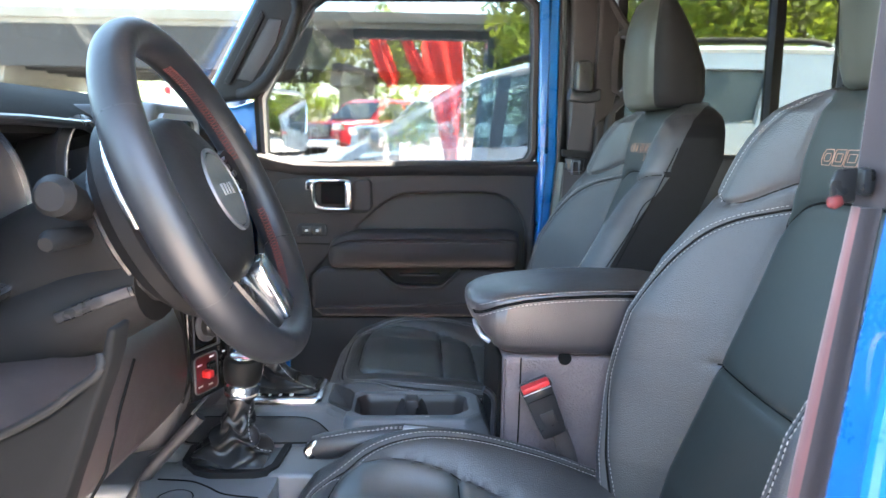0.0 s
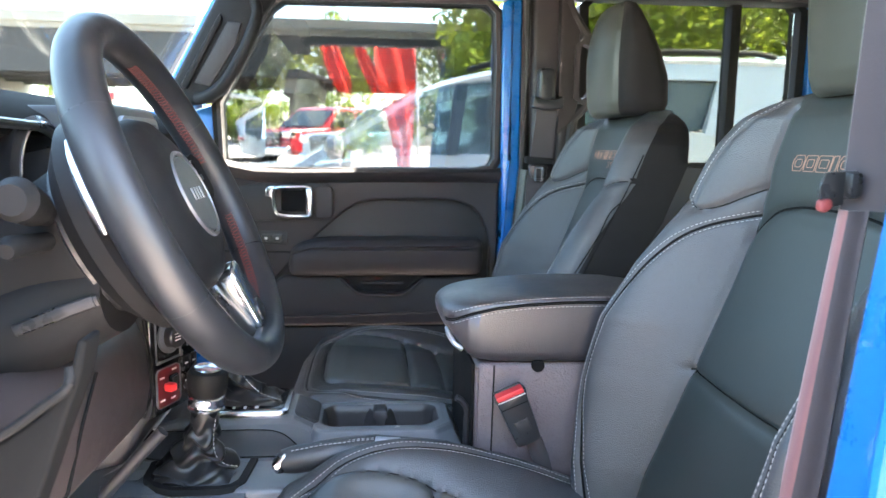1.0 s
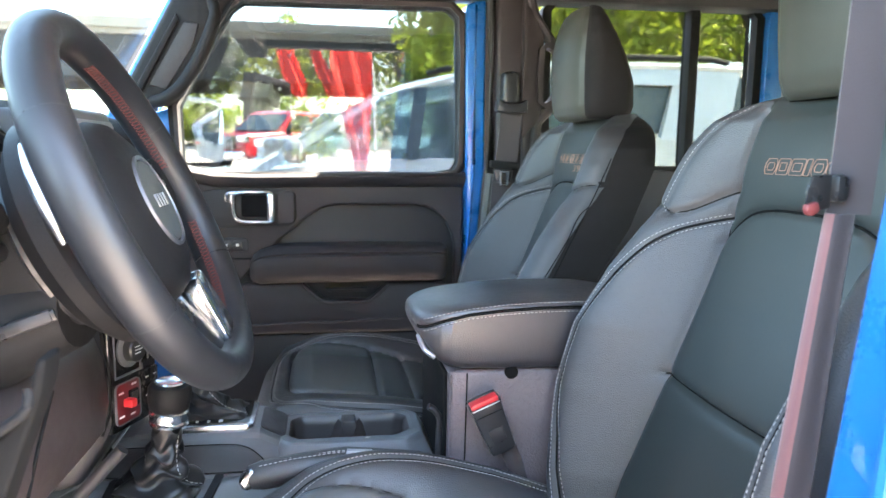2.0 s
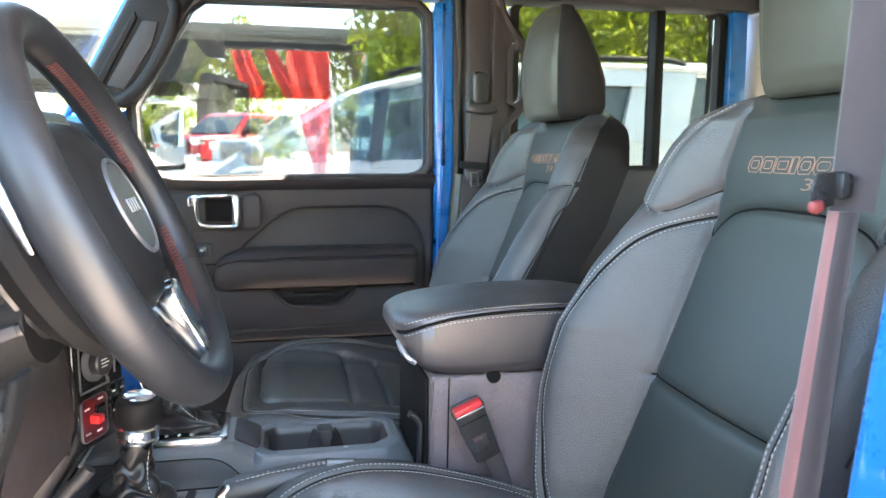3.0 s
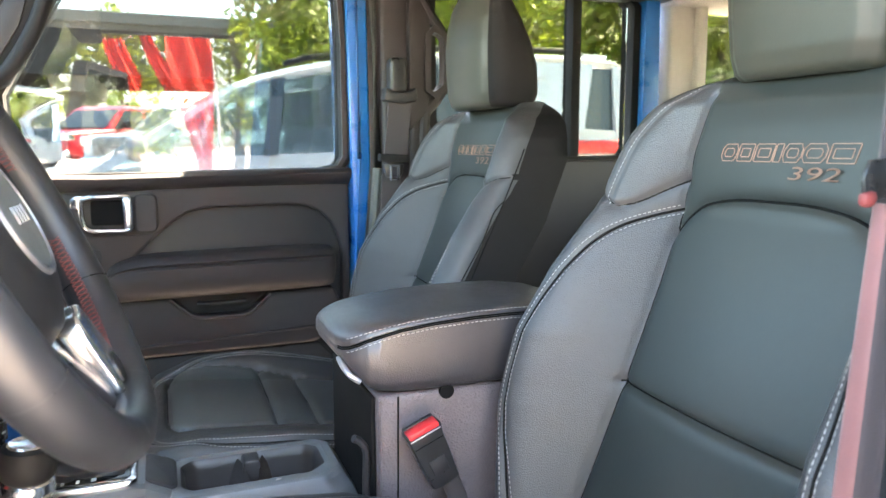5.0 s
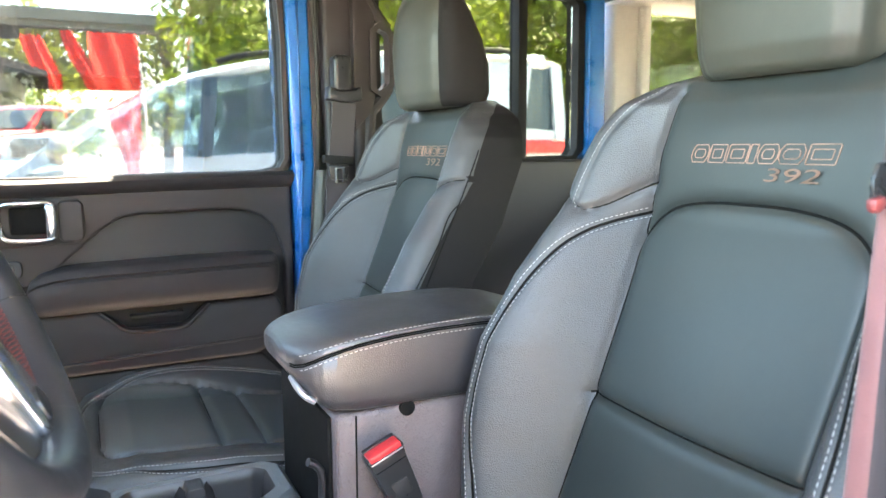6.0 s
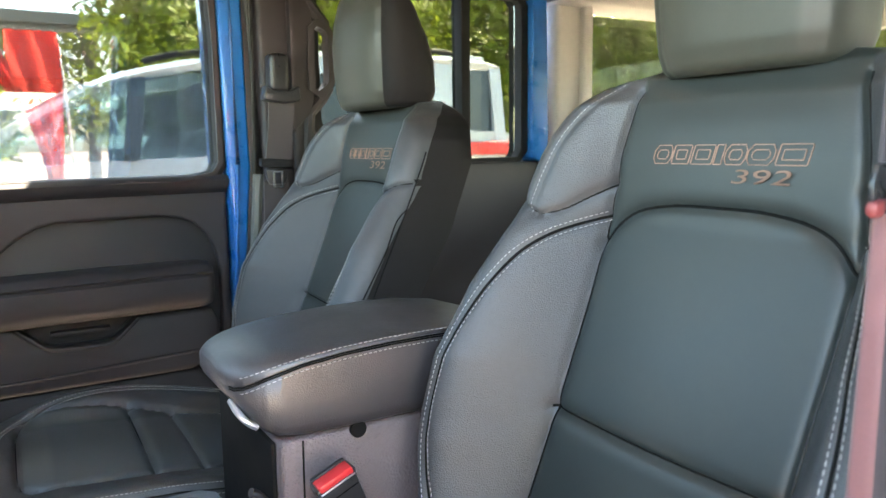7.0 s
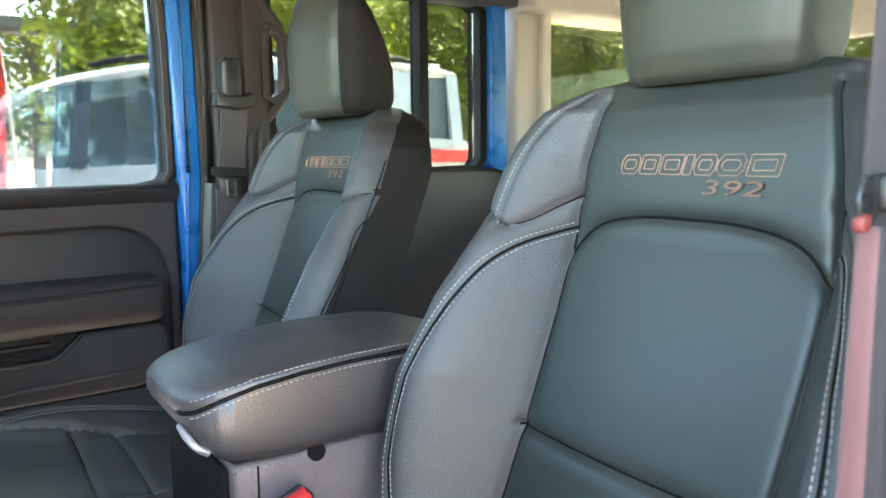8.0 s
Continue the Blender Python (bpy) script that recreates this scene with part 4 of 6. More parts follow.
# the stitched wordmark above the number, as seven hollow slanted shapes
for start, wide, cut in ((0.0, 0.138, 0.3), (0.149, 0.127, 0.1), (0.293, 0.145, 0.1), (0.449, 0.05, 0.05), (0.514, 0.13, 0.3), (0.652, 0.156, 0.3), (0.826, 0.170, 0.05)):
    bm = bmesh.new()
    for shrink in (0.0, 0.0042) if wide > 0.1 else (0.0,):
        y1, y0 = 0.0730 - start * 0.1537 - shrink, 0.0730 - (start + wide) * 0.1537 + shrink
        loop = []
        for u, v in ((0, cut), (cut * 0.5, 0), (1 - cut * 0.5, 0), (1, cut), (1, 1 - cut), (1 - cut * 0.5, 1), (cut * 0.5, 1), (0, 1 - cut)):
            z = 1.3715 + shrink + v * (0.0165 - 2 * shrink)
            y = y1 + (y0 - y1) * u - 0.20 * (z - 1.3715)
            loop.append(Vector((back_front(y, z, False) - 0.0006, DRIVER_Y + y, z)))
        tube(loop, 0.0005, 5, bm=bm, closed=True, side=(1, 0, 0))
    part("wordmark_shape", bm, "embroidery", backrest, "copper outline stitching", smooth=False)
embroider("392", 0.0168, -0.042, 1.3560, "model_number", 2.25, 0.15, False)
# seat base and outer valance
part("seat_base", box(0.20, 0.60, DRIVER_Y - 0.20, DRIVER_Y + 0.20, FLOOR + 0.02, 0.82, 0.02), "plastic", seat, "black seat base")
for k in (-1, 1):
    part("seat_rail", box(0.14, 0.64, DRIVER_Y + 0.17 * k - 0.02, DRIVER_Y + 0.17 * k + 0.02, FLOOR, FLOOR + 0.03, 0.005), "silver", seat)
seat2 = copy_thing(seat, pose(0.45, PASSENGER_Y, FLOOR))
tagged(seat2, "black leather passenger seat with pale stitching, beside the door")
# the passenger's cushion is flatter at both sides
for child in list(seat2.children):
    if child.name.startswith("cushion"):
        for ob in (*child.children_recursive, child):
            bpy.data.objects.remove(ob)
for side, low in ((1, 0.55), (-1, 0.45)):
    C_RIDGE[side] = [(x, h * low) for x, h in C_RIDGE[side]]
ORG[name_of(seat2)] = ORG[name_of(seat)]
dress_cushion(seat2)
headrest.data = headrest.data.copy()
# no painted shade here: both slots take the sheen-toned leather
headrest.data.materials[0] = M["headrest_front"]
headrest.matrix_basis = Matrix.Translation((0.078, 0.004, -0.002)) @ Matrix.Diagonal((0.80, 0.87, 1.0, 1.0))

# ---- centre console ----
con = thing("centre_console", (0.2, YC, FLOOR), "black plastic centre console with cup holders and shifter", "console")
part("base", box(-0.30, 0.72, 0.614, 0.872, FLOOR, 0.935, 0.012, 3), "plastic", con)
part("side_shelf", prism([(-0.16, 0.62), (-0.10, 0.90), (-0.03, 0.950), (0.14, 0.954), (0.20, 0.943), (0.45, 0.935), (0.45, 0.62)], "y", 0.612, 0.72, 0.008, 3), "plastic", con)
# the shelf flares out ahead of the driver's cushion, with a shallow panel line and a round cap
flare = smooth_poly([(-0.085, 0.640), (-0.070, 0.585), (-0.045, 0.540), (0.0, 0.515), (0.070, 0.515), (0.100, 0.540), (0.105, 0.640)], 5, False)
bm = loft([[Vector((p.x, p.y + d, z)) for p in flare] for d, z in ((0.0, 0.78), (0.0, 0.936), (0.003, 0.944), (0.010, 0.949))])
part("shelf_flare", bm, "plastic", con, "black plastic shelf beside the tunnel", angle=40)
part("shelf_line", tube(smooth_poly([(-0.050, 0.606, 0.9500), (-0.020, 0.603, 0.9500), (0.0, 0.598, 0.9500), (0.022, 0.584, 0.9495), (0.046, 0.566, 0.9495), (0.09, 0.556, 0.9495)], 4, False), 0.0012, 6), "dark", con)
part("shelf_cap", lathe([(0.0205, 0.9480), (0.0205, 0.9500), (0.0190, 0.9508), (0.002, 0.9508)], pose(-0.012, 0.556, 0), 32), "plastic", con, "round black cap")
part("shelf_cap_line", lathe([(0.0205, 0.9488), (0.0222, 0.9502), (0.0214, 0.9506)], pose(-0.012, 0.556, 0), 32, cap=False), "dark", con)
# shifter deck: flat top, near side sloping down to the shelf
SEC = [(-0.11, 0.930, 0.925), (-0.07, 0.972, 0.945), (-0.02, 0.988, 0.950), (0.05, 0.991, 0.950), (0.13, 0.992, 0.950), (0.150, 0.990, 0.950), (0.172, 0.979, 0.948), (0.182, 0.974, 0.946)]
rows = []
for x, zt, zs in SEC:
    rows.append([Vector((x, y, z)) for y, z in ((0.876, 0.88), (0.876, zt - 0.012), (0.872, zt - 0.003), (0.866, zt), (0.772, zt), (0.764, zt - 0.003), (0.757, zt - 0.009), (0.700, zs + 0.006), (0.692, zs), (0.688, zs - 0.01), (0.688, 0.88))])
part("deck", loft(rows), "plastic", con, "black shifter deck", angle=14)
# leather-grained inset lying on the sloping side
INS = smooth_poly([(-0.035, 0.745), (0.02, 0.7465), (0.10, 0.7465), (0.130, 0.742), (0.150, 0.728), (0.168, 0.704), (0.150, 0.701), (0.05, 0.701), (-0.04, 0.702), (-0.048, 0.72)], 4)


def slope_z(y):
    return 0.956 + (y - 0.700) * (0.982 - 0.956) / 0.057


bm = loft([[Vector((p.x, p.y, slope_z(p.y) - 0.004)) for p in INS], [Vector((p.x, p.y, slope_z(p.y) + 0.0012)) for p in INS], [Vector((p.x * 0.985 + 0.001, 0.724 + (p.y - 0.724) * 0.93, slope_z(0.724 + (p.y - 0.724) * 0.93) + 0.0022)) for p in INS]])
part("side_inset", bm, "leather", con, "leather-grained side inset", angle=50)
part("inset_groove", tube([Vector((p.x, p.y, slope_z(p.y) + 0.0012)) for p in INS], 0.0013, 6, closed=True), "dark", con)
# sloping plate between shifter and cup tray
bm = loft([[Vector((x, y, z)) for x, y in rounded(0.150 + d, 0.186 - d, 0.776 + d, 0.858 - d, 0.008 - d, 4) for z in (0.9925 - (x - 0.150) * 0.42 + h,)] for d, h in ((0.0, -0.006), (0.0, 0.0), (0.002, 0.0014))])
part("front_plate", bm, "plastic_soft", con, "smooth sloping plate ahead of the cup holders", angle=40)


# cup tray: an eight-sided well with a broad rim, sloping off to the shelf
def oct_ring(x0, x1, y0, y1, cf, cr, z, r=0.006):
    P = [(x0 + cf, y0), (x1 - cr, y0), (x1, y0 + cr * 0.9), (x1, y1 - cr * 0.6), (x1 - cr * 0.6, y1), (x0 + cf, y1), (x0, y1 - cf), (x0, y0 + cf)]
    out = []
    for q, p in enumerate(P):
        p, a, b = Vector(p), Vector(P[q - 1]), Vector(P[(q + 1) % 8])
        u, w = p + (a - p).normalized() * r, p + (b - p).normalized() * r
        for k in range(5):
            t = k / 4
            out.append(((1 - t) ** 2 * u + 2 * t * (1 - t) * p + t * t * w).to_3d() + Vector((0, 0, z)))
    return out


TR = [oct_ring(0.199, 0.360, 0.774, 0.846, 0.014, 0.022, 0.905), oct_ring(0.195, 0.364, 0.770, 0.850, 0.014, 0.022, 0.960), oct_ring(0.194, 0.365, 0.769, 0.851, 0.014, 0.022, 0.968), oct_ring(0.190, 0.369, 0.765, 0.855, 0.014, 0.023, 0.9735), oct_ring(0.186, 0.374, 0.760, 0.859, 0.014, 0.024, 0.9755),
      oct_ring(0.180, 0.384, 0.748, 0.864, 0.014, 0.026, 0.9755), oct_ring(0.178, 0.387, 0.744, 0.866, 0.014, 0.027, 0.9735), oct_ring(0.176, 0.390, 0.740, 0.868, 0.012, 0.028, 0.968), oct_ring(0.172, 0.400, 0.718, 0.873, 0.008, 0.024, 0.952), oct_ring(0.170, 0.404, 0.690, 0.875, 0.007, 0.020, 0.944), oct_ring(0.170, 0.406, 0.688, 0.876, 0.007, 0.020, 0.88)]
part("tray_rim", loft(TR[3:], cap=False), "plastic", con, "black tray rim", angle=18)
# the wall below the rim is painted darker, as shade in the well
part("tray_wall", loft(TR[:4], cap=False), "well", con, "cup holder wall, brown-black for the shade inside", angle=40)
cups = part("cup_tray", prism([(p.x, p.y) for p in oct_ring(0.198, 0.361, 0.773, 0.847, 0.014, 0.022, 0)], "z", 0.902, 0.908, 0.0), "well", con, "cup holder well, darkened for the shade inside")
part("cup_divider", prism([(0.262, 0.908), (0.2685, 0.972), (0.271, 0.975), (0.288, 0.975), (0.2905, 0.972), (0.297, 0.908)], "y", 0.822, 0.853, 0.003, 3), "well", cups, "black divider block")
for k in (-1, 1):
    part("cup_web", loft([[Vector((0.2795 + k * u, y, 0.908)), Vector((0.2795 + k * u, y, z)), Vector((0.2795 + k * (u + 0.006), y, z - 0.010)), Vector((0.2795 + k * (u + 0.022), y, 0.908))] for u, y, z in ((0.004, 0.772, 0.935), (0.005, 0.80, 0.955), (0.010, 0.83, 0.968), (0.016, 0.850, 0.970))]), "well", cups)
part("rim_scuff", prism([(0.300, 0.7525), (0.306, 0.7535), (0.308, 0.757), (0.302, 0.757)], "z", 0.9750, 0.9762, 0.0), "grey_trim", con, "pale scuff mark")
# shifter plate, boot and lever
SP = rounded(0.005, 0.142, 0.765, 0.872, 0.012, 4)
part("shifter_bezel", prism(SP, "z", 0.985, 0.999, 0.004), "chrome", con, "satin chrome shifter bezel")
part("shifter_plate", prism(rounded(0.012, 0.135, 0.772, 0.865, 0.010, 4), "z", 0.995, 1.0005, 0.001), "piano", con, "gloss black gate plate")
bm = bmesh.new()
for k, w in enumerate((0.006, 0.006, 0.006, 0.006, 0.009)):
    box(0.028 + 0.016 * k, 0.028 + 0.016 * k + w * 0.6, 0.776, 0.784, 1.0006, 1.0012, 0.0, bm=bm)
part("gate_marks", bm, "white_print", con, "white gear letters as bars")


def boot(cx, cy, z0, top, rx, ry, rt, folds, seed, bow=1.9):
    """A crumpled leather gaiter from its frame up to the lever."""
    rnd = random.Random(seed)
    rings = []
    n = 40
    ph = [rnd.uniform(0, 6.28) for _ in range(6)]
    for q in range(34):
        t = q / 33
        c = Vector((cx, cy, z0)).lerp(Vector(top), t)
        k = (1 - t) ** bow
        ax, ay = rt + (rx - rt) * k, rt + (ry - rt) * k
        ring = []
        for j in range(n):
            a = 2 * math.pi * j / n
            sq = 1 / max(abs(math.cos(a)), abs(math.sin(a))) ** (0.8 * k)
            wob = 1 + folds * 1.15 * sstep(0.0, 0.12, t) * sstep(1.0, 0.55, t) * (0.10 * math.sin(t * 26 + 1.4 * math.sin(a + ph[0]) + ph[1]) + 0.07 * math.sin(3 * a + t * 9 + ph[2]) + 0.05 * math.sin(5 * a - t * 14 + ph[3]))
            ring.append(c + Vector((ax * math.cos(a) * sq * wob, ay * math.sin(a) * sq * wob, 0.004 * folds * math.sin(4 * a + t * 11 + ph[4]))))
        rings.append(ring)
    return loft(rings)


M["gaiter"] = material("gaiter_leather", (0.012, 0.012, 0.013), 0.36, bump=0.3, bscale=900, bkind="voronoi", vary=0.2)
sh = thing("gear_lever", (0.07, 0.815, 1.0), "automatic gear lever with leather boot and black knob", "gear lever")
gb = part("boot", boot(0.085, 0.818, 0.998, (0.045, 0.815, 1.065), 0.046, 0.036, 0.012, 1.0, 3), "gaiter", sh, "black leather boot with pale stitching", angle=60)
part("stitching", stitches(smooth_poly([(0.128, 0.800, 1.004), (0.10, 0.793, 1.018), (0.08, 0.797, 1.035), (0.063, 0.802, 1.058)], 6, False), 0.004, 0.002, 0.0007), "thread", gb)
part("collar", lathe([(0.015, 0), (0.017, 0.004), (0.017, 0.012), (0.014, 0.016)], frame_z((0.044, 0.815, 1.064), (-0.35, 0, 1)), 24), "chrome", sh, "chrome collar")
part("knob", lathe([(0.012, 0), (0.020, 0.010), (0.024, 0.035), (0.024, 0.065), (0.020, 0.082), (0.010, 0.088), (0.002, 0.089)], frame_z((0.039, 0.815, 1.078), (-0.35, 0, 1)), 28), "plastic_smooth", sh, "black shift knob with red release")
part("release_button", box(0.012, 0.03, 0.788, 0.795, 1.105, 1.135, 0.003), "red", sh, "red release button")

tc = thing("transfer_case_lever", (0.045, 0.67, 0.955), "four-wheel-drive lever with crumpled leather boot", "gear lever")
part("boot_frame", ring_frame([(-0.022, 0.650), (-0.024, 0.692), (-0.014, 0.716), (-0.004, 0.722), (0.080, 0.721), (0.092, 0.714), (0.098, 0.698), (0.092, 0.634), (0.084, 0.622), (0.072, 0.618), (0.016, 0.618), (-0.002, 0.626)], 0.010, "z", 0.945, 0.9575), "plastic_dark", tc, "black boot frame", angle=50)
gb = part("boot", boot(0.028, 0.672, 0.952, (0.046, 0.670, 1.038), 0.056, 0.043, 0.0180, 1.35, 11, 2.6), "gaiter", tc, "crumpled black leather boot", angle=60)
part("stitching", stitches(smooth_poly([(0.088, 0.655, 0.966), (0.072, 0.650, 0.972), (0.060, 0.652, 0.985), (0.058, 0.655, 1.01), (0.060, 0.660, 1.03)], 6, False), 0.004, 0.002, 0.0007), "thread", gb)
kz = (0.07, -0.05, 1)
ring = part("collar", lathe([(0.018, 0), (0.0235, 0.003), (0.0240, 0.006), (0.0222, 0.008), (0.0240, 0.010), (0.0240, 0.020), (0.021, 0.023)], frame_z((0.0465, 0.670, 1.040), kz), 32), "chrome", tc, "chrome collar")
for k in (-1, 1):
    part("screw", lathe([(0.0035, 0), (0.0035, 0.0025), (0.002, 0.003)], frame_z((0.0475 + 0.006 * k, 0.6465, 1.055), (0.3 * k, -1, 0.1)), 12), "silver", ring)
part("knob", lathe([(0.021, 0), (0.0245, 0.004), (0.0265, 0.016), (0.0262, 0.029), (0.0240, 0.034), (0.018, 0.036), (0.002, 0.036)], frame_z((0.048, 0.669, 1.061), kz), 36), "plastic_dark", tc, "black knob")
part("knob_cap", lathe([(0.0185, 0), (0.0190, 0.001), (0.0170, 0.0025), (0.0150, 0.0012), (0.002, 0.0012)], frame_z((0.0506, 0.6672, 1.0968), kz), 28), "chrome", tc, "chrome-ringed cap")

hb = thing("hand_brake", (0.25, 0.625, 0.95), "black hand brake lever with chrome button and stitched grip", "hand brake")
part("grip", tube([(0.150, 0.622, 0.986), (0.165, 0.622, 0.988), (0.22, 0.625, 0.994), (0.27, 0.630, 0.996), (0.36, 0.638, 0.985), (0.42, 0.645, 0.96)], [0.0135, 0.0165, 0.0175, 0.0175, 0.015, 0.014], 18, side=(0, 1, 0), flat=1.1), "leather", hb, "black stitched leather grip")
part("button", prism([(0.136, 0.984), (0.148, 0.999), (0.158, 1.001), (0.155, 0.974), (0.143, 0.972)], "y", 0.609, 0.634, 0.005, 3), "chrome", hb, "chrome release button")
bm = bmesh.new()
for dy in (0.613, 0.6175):
    stitches([(0.162, dy, 1.0035), (0.20, dy + 0.002, 1.0095), (0.25, dy + 0.005, 1.0135), (0.268, dy + 0.006, 1.0140)], 0.004, 0.002, 0.0007, bm=bm)
part("stitching", bm, "thread", hb, "pale twin stitching")
part("strip", prism([(0.268, 1.0105), (0.270, 1.0150), (0.302, 1.0125), (0.302, 1.008)], "y", 0.618, 0.627, 0.001), "silver", hb, "slim silver inlay strip")

# armrest box with hinged lid
ab = thing("armrest_box", (0.55, YC, 0.93), "padded leather armrest lid on a grained console box", "armrest")
part("box_body", box(0.404, 0.72, 0.652, 0.862, 0.88, 1.103, 0.008, 3), "plastic_grain", ab, "grained black box")
# dark sheet standing for the lid's shade on the box front
part("front_cover", box(0.3985, 0.4045, 0.662, 0.862, 0.88, 1.100, 0.003), "dark", ab, "matt black sheet for the shade under the lid")
part("side_lip", tube([(0.4065, 0.6525, 0.90), (0.4065, 0.6525, 1.098)], 0.0016, 8), "plastic_grain", ab)
part("panel_gap", tube([(0.4255, 0.6518, 0.90), (0.4275, 0.6518, 1.0), (0.4285, 0.6518, 1.100)], 0.0011, 6), "dark", ab)
part("notch", lathe([(0.009, 0), (0.009, 0.004), (0.004, 0.0045)], frame_z((0.488, 0.6525, 1.100), (0, -1, 0)), 20), "dark", ab, "finger notch under the lid")
rings = []


LID_Y = 0.731


def lid_ring(x, w, zt, zs, zb):
    """One section of the lid: half width, crown, seam and underside heights."""
    h = zs - zb
    near = [(-w + 0.012, zb), (-w + 0.0055, zb + 0.004), (-w + 0.0015, zb + 0.20 * h), (-w - 0.0005, zb + 0.55 * h), (-w, zs - 0.0022), (-w + 0.0022, zs - 0.0010), (-w + 0.0022, zs + 0.0010), (-w + 0.0004, zs + 0.0024)]
    dome = []
    for q in range(1, 20):
        c = math.cos(math.pi * q / 20)
        s = math.sin(math.pi * q / 20)
        dome.append((-w * math.copysign(abs(c) ** 0.86, c), zs + 0.0024 + (zt - zs - 0.0024) * s ** 0.72))
    far = [(w - 0.0004, zs + 0.0024), (w, zs - 0.002), (w - 0.0015, zb + 0.2 * h), (w - 0.006, zb + 0.004), (w - 0.014, zb)]
    return [Vector((x, LID_Y + y, z)) for y, z in near + dome + far]


for x, w, zt, zs, zb in ((0.3570, 0.020, 1.172, 1.167, 1.162), (0.3585, 0.038, 1.177, 1.165, 1.158), (0.362, 0.054, 1.181, 1.162, 1.152), (0.367, 0.065, 1.184, 1.161, 1.146), (0.374, 0.074, 1.187, 1.163, 1.137), (0.383, 0.080, 1.1895, 1.167, 1.126), (0.392, 0.084, 1.191, 1.171, 1.116), (0.405, 0.0865, 1.193, 1.1748, 1.109), (0.43, 0.0885, 1.195, 1.1805, 1.1055), (0.47, 0.0905, 1.198, 1.1855, 1.105), (0.52, 0.0915, 1.200, 1.1885, 1.105), (0.57, 0.0915, 1.2005, 1.189, 1.105), (0.62, 0.090, 1.199, 1.1875, 1.106), (0.66, 0.085, 1.194, 1.183, 1.108), (0.69, 0.074, 1.185, 1.174, 1.112), (0.705, 0.050, 1.170, 1.160, 1.125)):
    rings.append(lid_ring(x, w, zt, zs, zb))
# finer rings between
fine = []
for a, b in zip(rings, rings[1:]):
    for q in range(5):
        fine.append([p.lerp(r, q / 5) for p, r in zip(a, b)])
fine.append(rings[-1])
lid = part("lid", loft(fine), "lid_leather", ab, "padded black leather lid", angle=60)
for k, off in ((8, 0.0022), (4, -0.0030)):
    part("stitching", stitches([r[k] + Vector((0, -0.0004, off)) for r in fine[18:]], 0.0036, 0.0020, 0.0006), "thread", lid, "pale twin stitching")
for k in (4, 7):
    part("lid_seam", tube([r[k].lerp(r[5], 0.5) + Vector((0, -0.0006, 0)) for r in fine[12:]], 0.0009, 6), "dark", lid)
part("latch", tube(smooth_poly([(0.3665, 0.680, 1.146), (0.369, 0.668, 1.138), (0.376, 0.661, 1.128), (0.386, 0.660, 1.121)], 4, False), 0.0036, 8), "silver", ab, "silver lid latch")
part("upright_handle", tube([(0.395, 0.678, 0.93), (0.396, 0.678, 1.00), (0.397, 0.678, 1.024), (0.395, 0.678, 1.034), (0.388, 0.678, 1.043), (0.381, 0.678, 1.047)], 0.0065, 10, side=(0, 1, 0), flat=0.7), "plastic_soft", ab, "slim black upright with bent top")

# seat belt buckle
bk = thing("belt_buckle", (0.47, 0.61, 1.0), "black seat belt buckle with red release button", "seat belt buckle")
ba = radians(-23)
bmx = Matrix.Translation((0.4535, 0.610, 1.047)) @ Matrix.Rotation(ba, 4, "Y") @ Matrix.Diagonal((0.96, 1.0, 0.98, 1))
part("housing", join(None, prism(smooth_poly([(-0.020, 0.034), (0.020, 0.034), (0.0205, 0.02), (0.018, -0.03), (0.014, -0.040), (-0.014, -0.040), (-0.018, -0.03), (-0.0205, 0.02)], 3), "y", -0.011, 0.011, 0.003), bmx), "plastic_smooth", bk, "black buckle housing")
part("release_button", join(None, box(-0.0195, 0.0195, -0.0118, 0.006, 0.0290, 0.0365, 0.002), bmx), "red", bk, "red release button")
part("rear_lip", join(None, box(-0.0200, 0.0200, 0.006, 0.012, 0.020, 0.0375, 0.002), bmx), "plastic_smooth", bk)
part("button_edge", join(None, box(-0.0197, 0.0197, -0.0122, -0.0105, 0.0270, 0.0285, 0.0004), bmx), "silver", bk, "pale edge line")
part("housing_step", join(None, box(-0.0185, 0.0185, -0.0119, -0.0105, 0.016, 0.0168, 0.0003), bmx), "dark", bk)
part("label_panel", join(None, box(-0.010, 0.010, -0.0125, -0.0105, -0.024, -0.004, 0.001), bmx), "inset", bk)
part("strap", tube([(0.476, 0.612, 1.012), (0.487, 0.612, 0.985), (0.50, 0.612, 0.94)], 0.011, 8, flat=0.3, side=(1, 0, 0)), "belt", bk, "grey webbing stalk")

# ---- steering wheel ----
WC, WA, WR = Vector((0.087, 0.430, 1.338)), radians(25.0), 0.1635
wn = Vector((math.cos(WA), 0, math.sin(WA)))
wu = Vector((-math.sin(WA), 0, math.cos(WA)))
wy = Vector((0, 1, 0))


def on_wheel(a, r, h=0.0):
    """A point of the wheel: a degrees clockwise from the top seen by the driver, r from the hub, h towards the driver."""
    return WC + wu * r * math.cos(radians(a)) + wy * r * math.sin(radians(a)) + wn * h


sw = thing("steering_wheel", tuple(WC), "leather-wrapped steering wheel with red stitching and silver spoke", "steering wheel")
rim = part("rim", tube([on_wheel(a, WR) for a in range(0, 360, 3)], 0.0192, 24, closed=True, side=tuple(wn), flat=0.85), "wheel_leather", sw, "black leather rim", angle=80)
bm = bmesh.new()
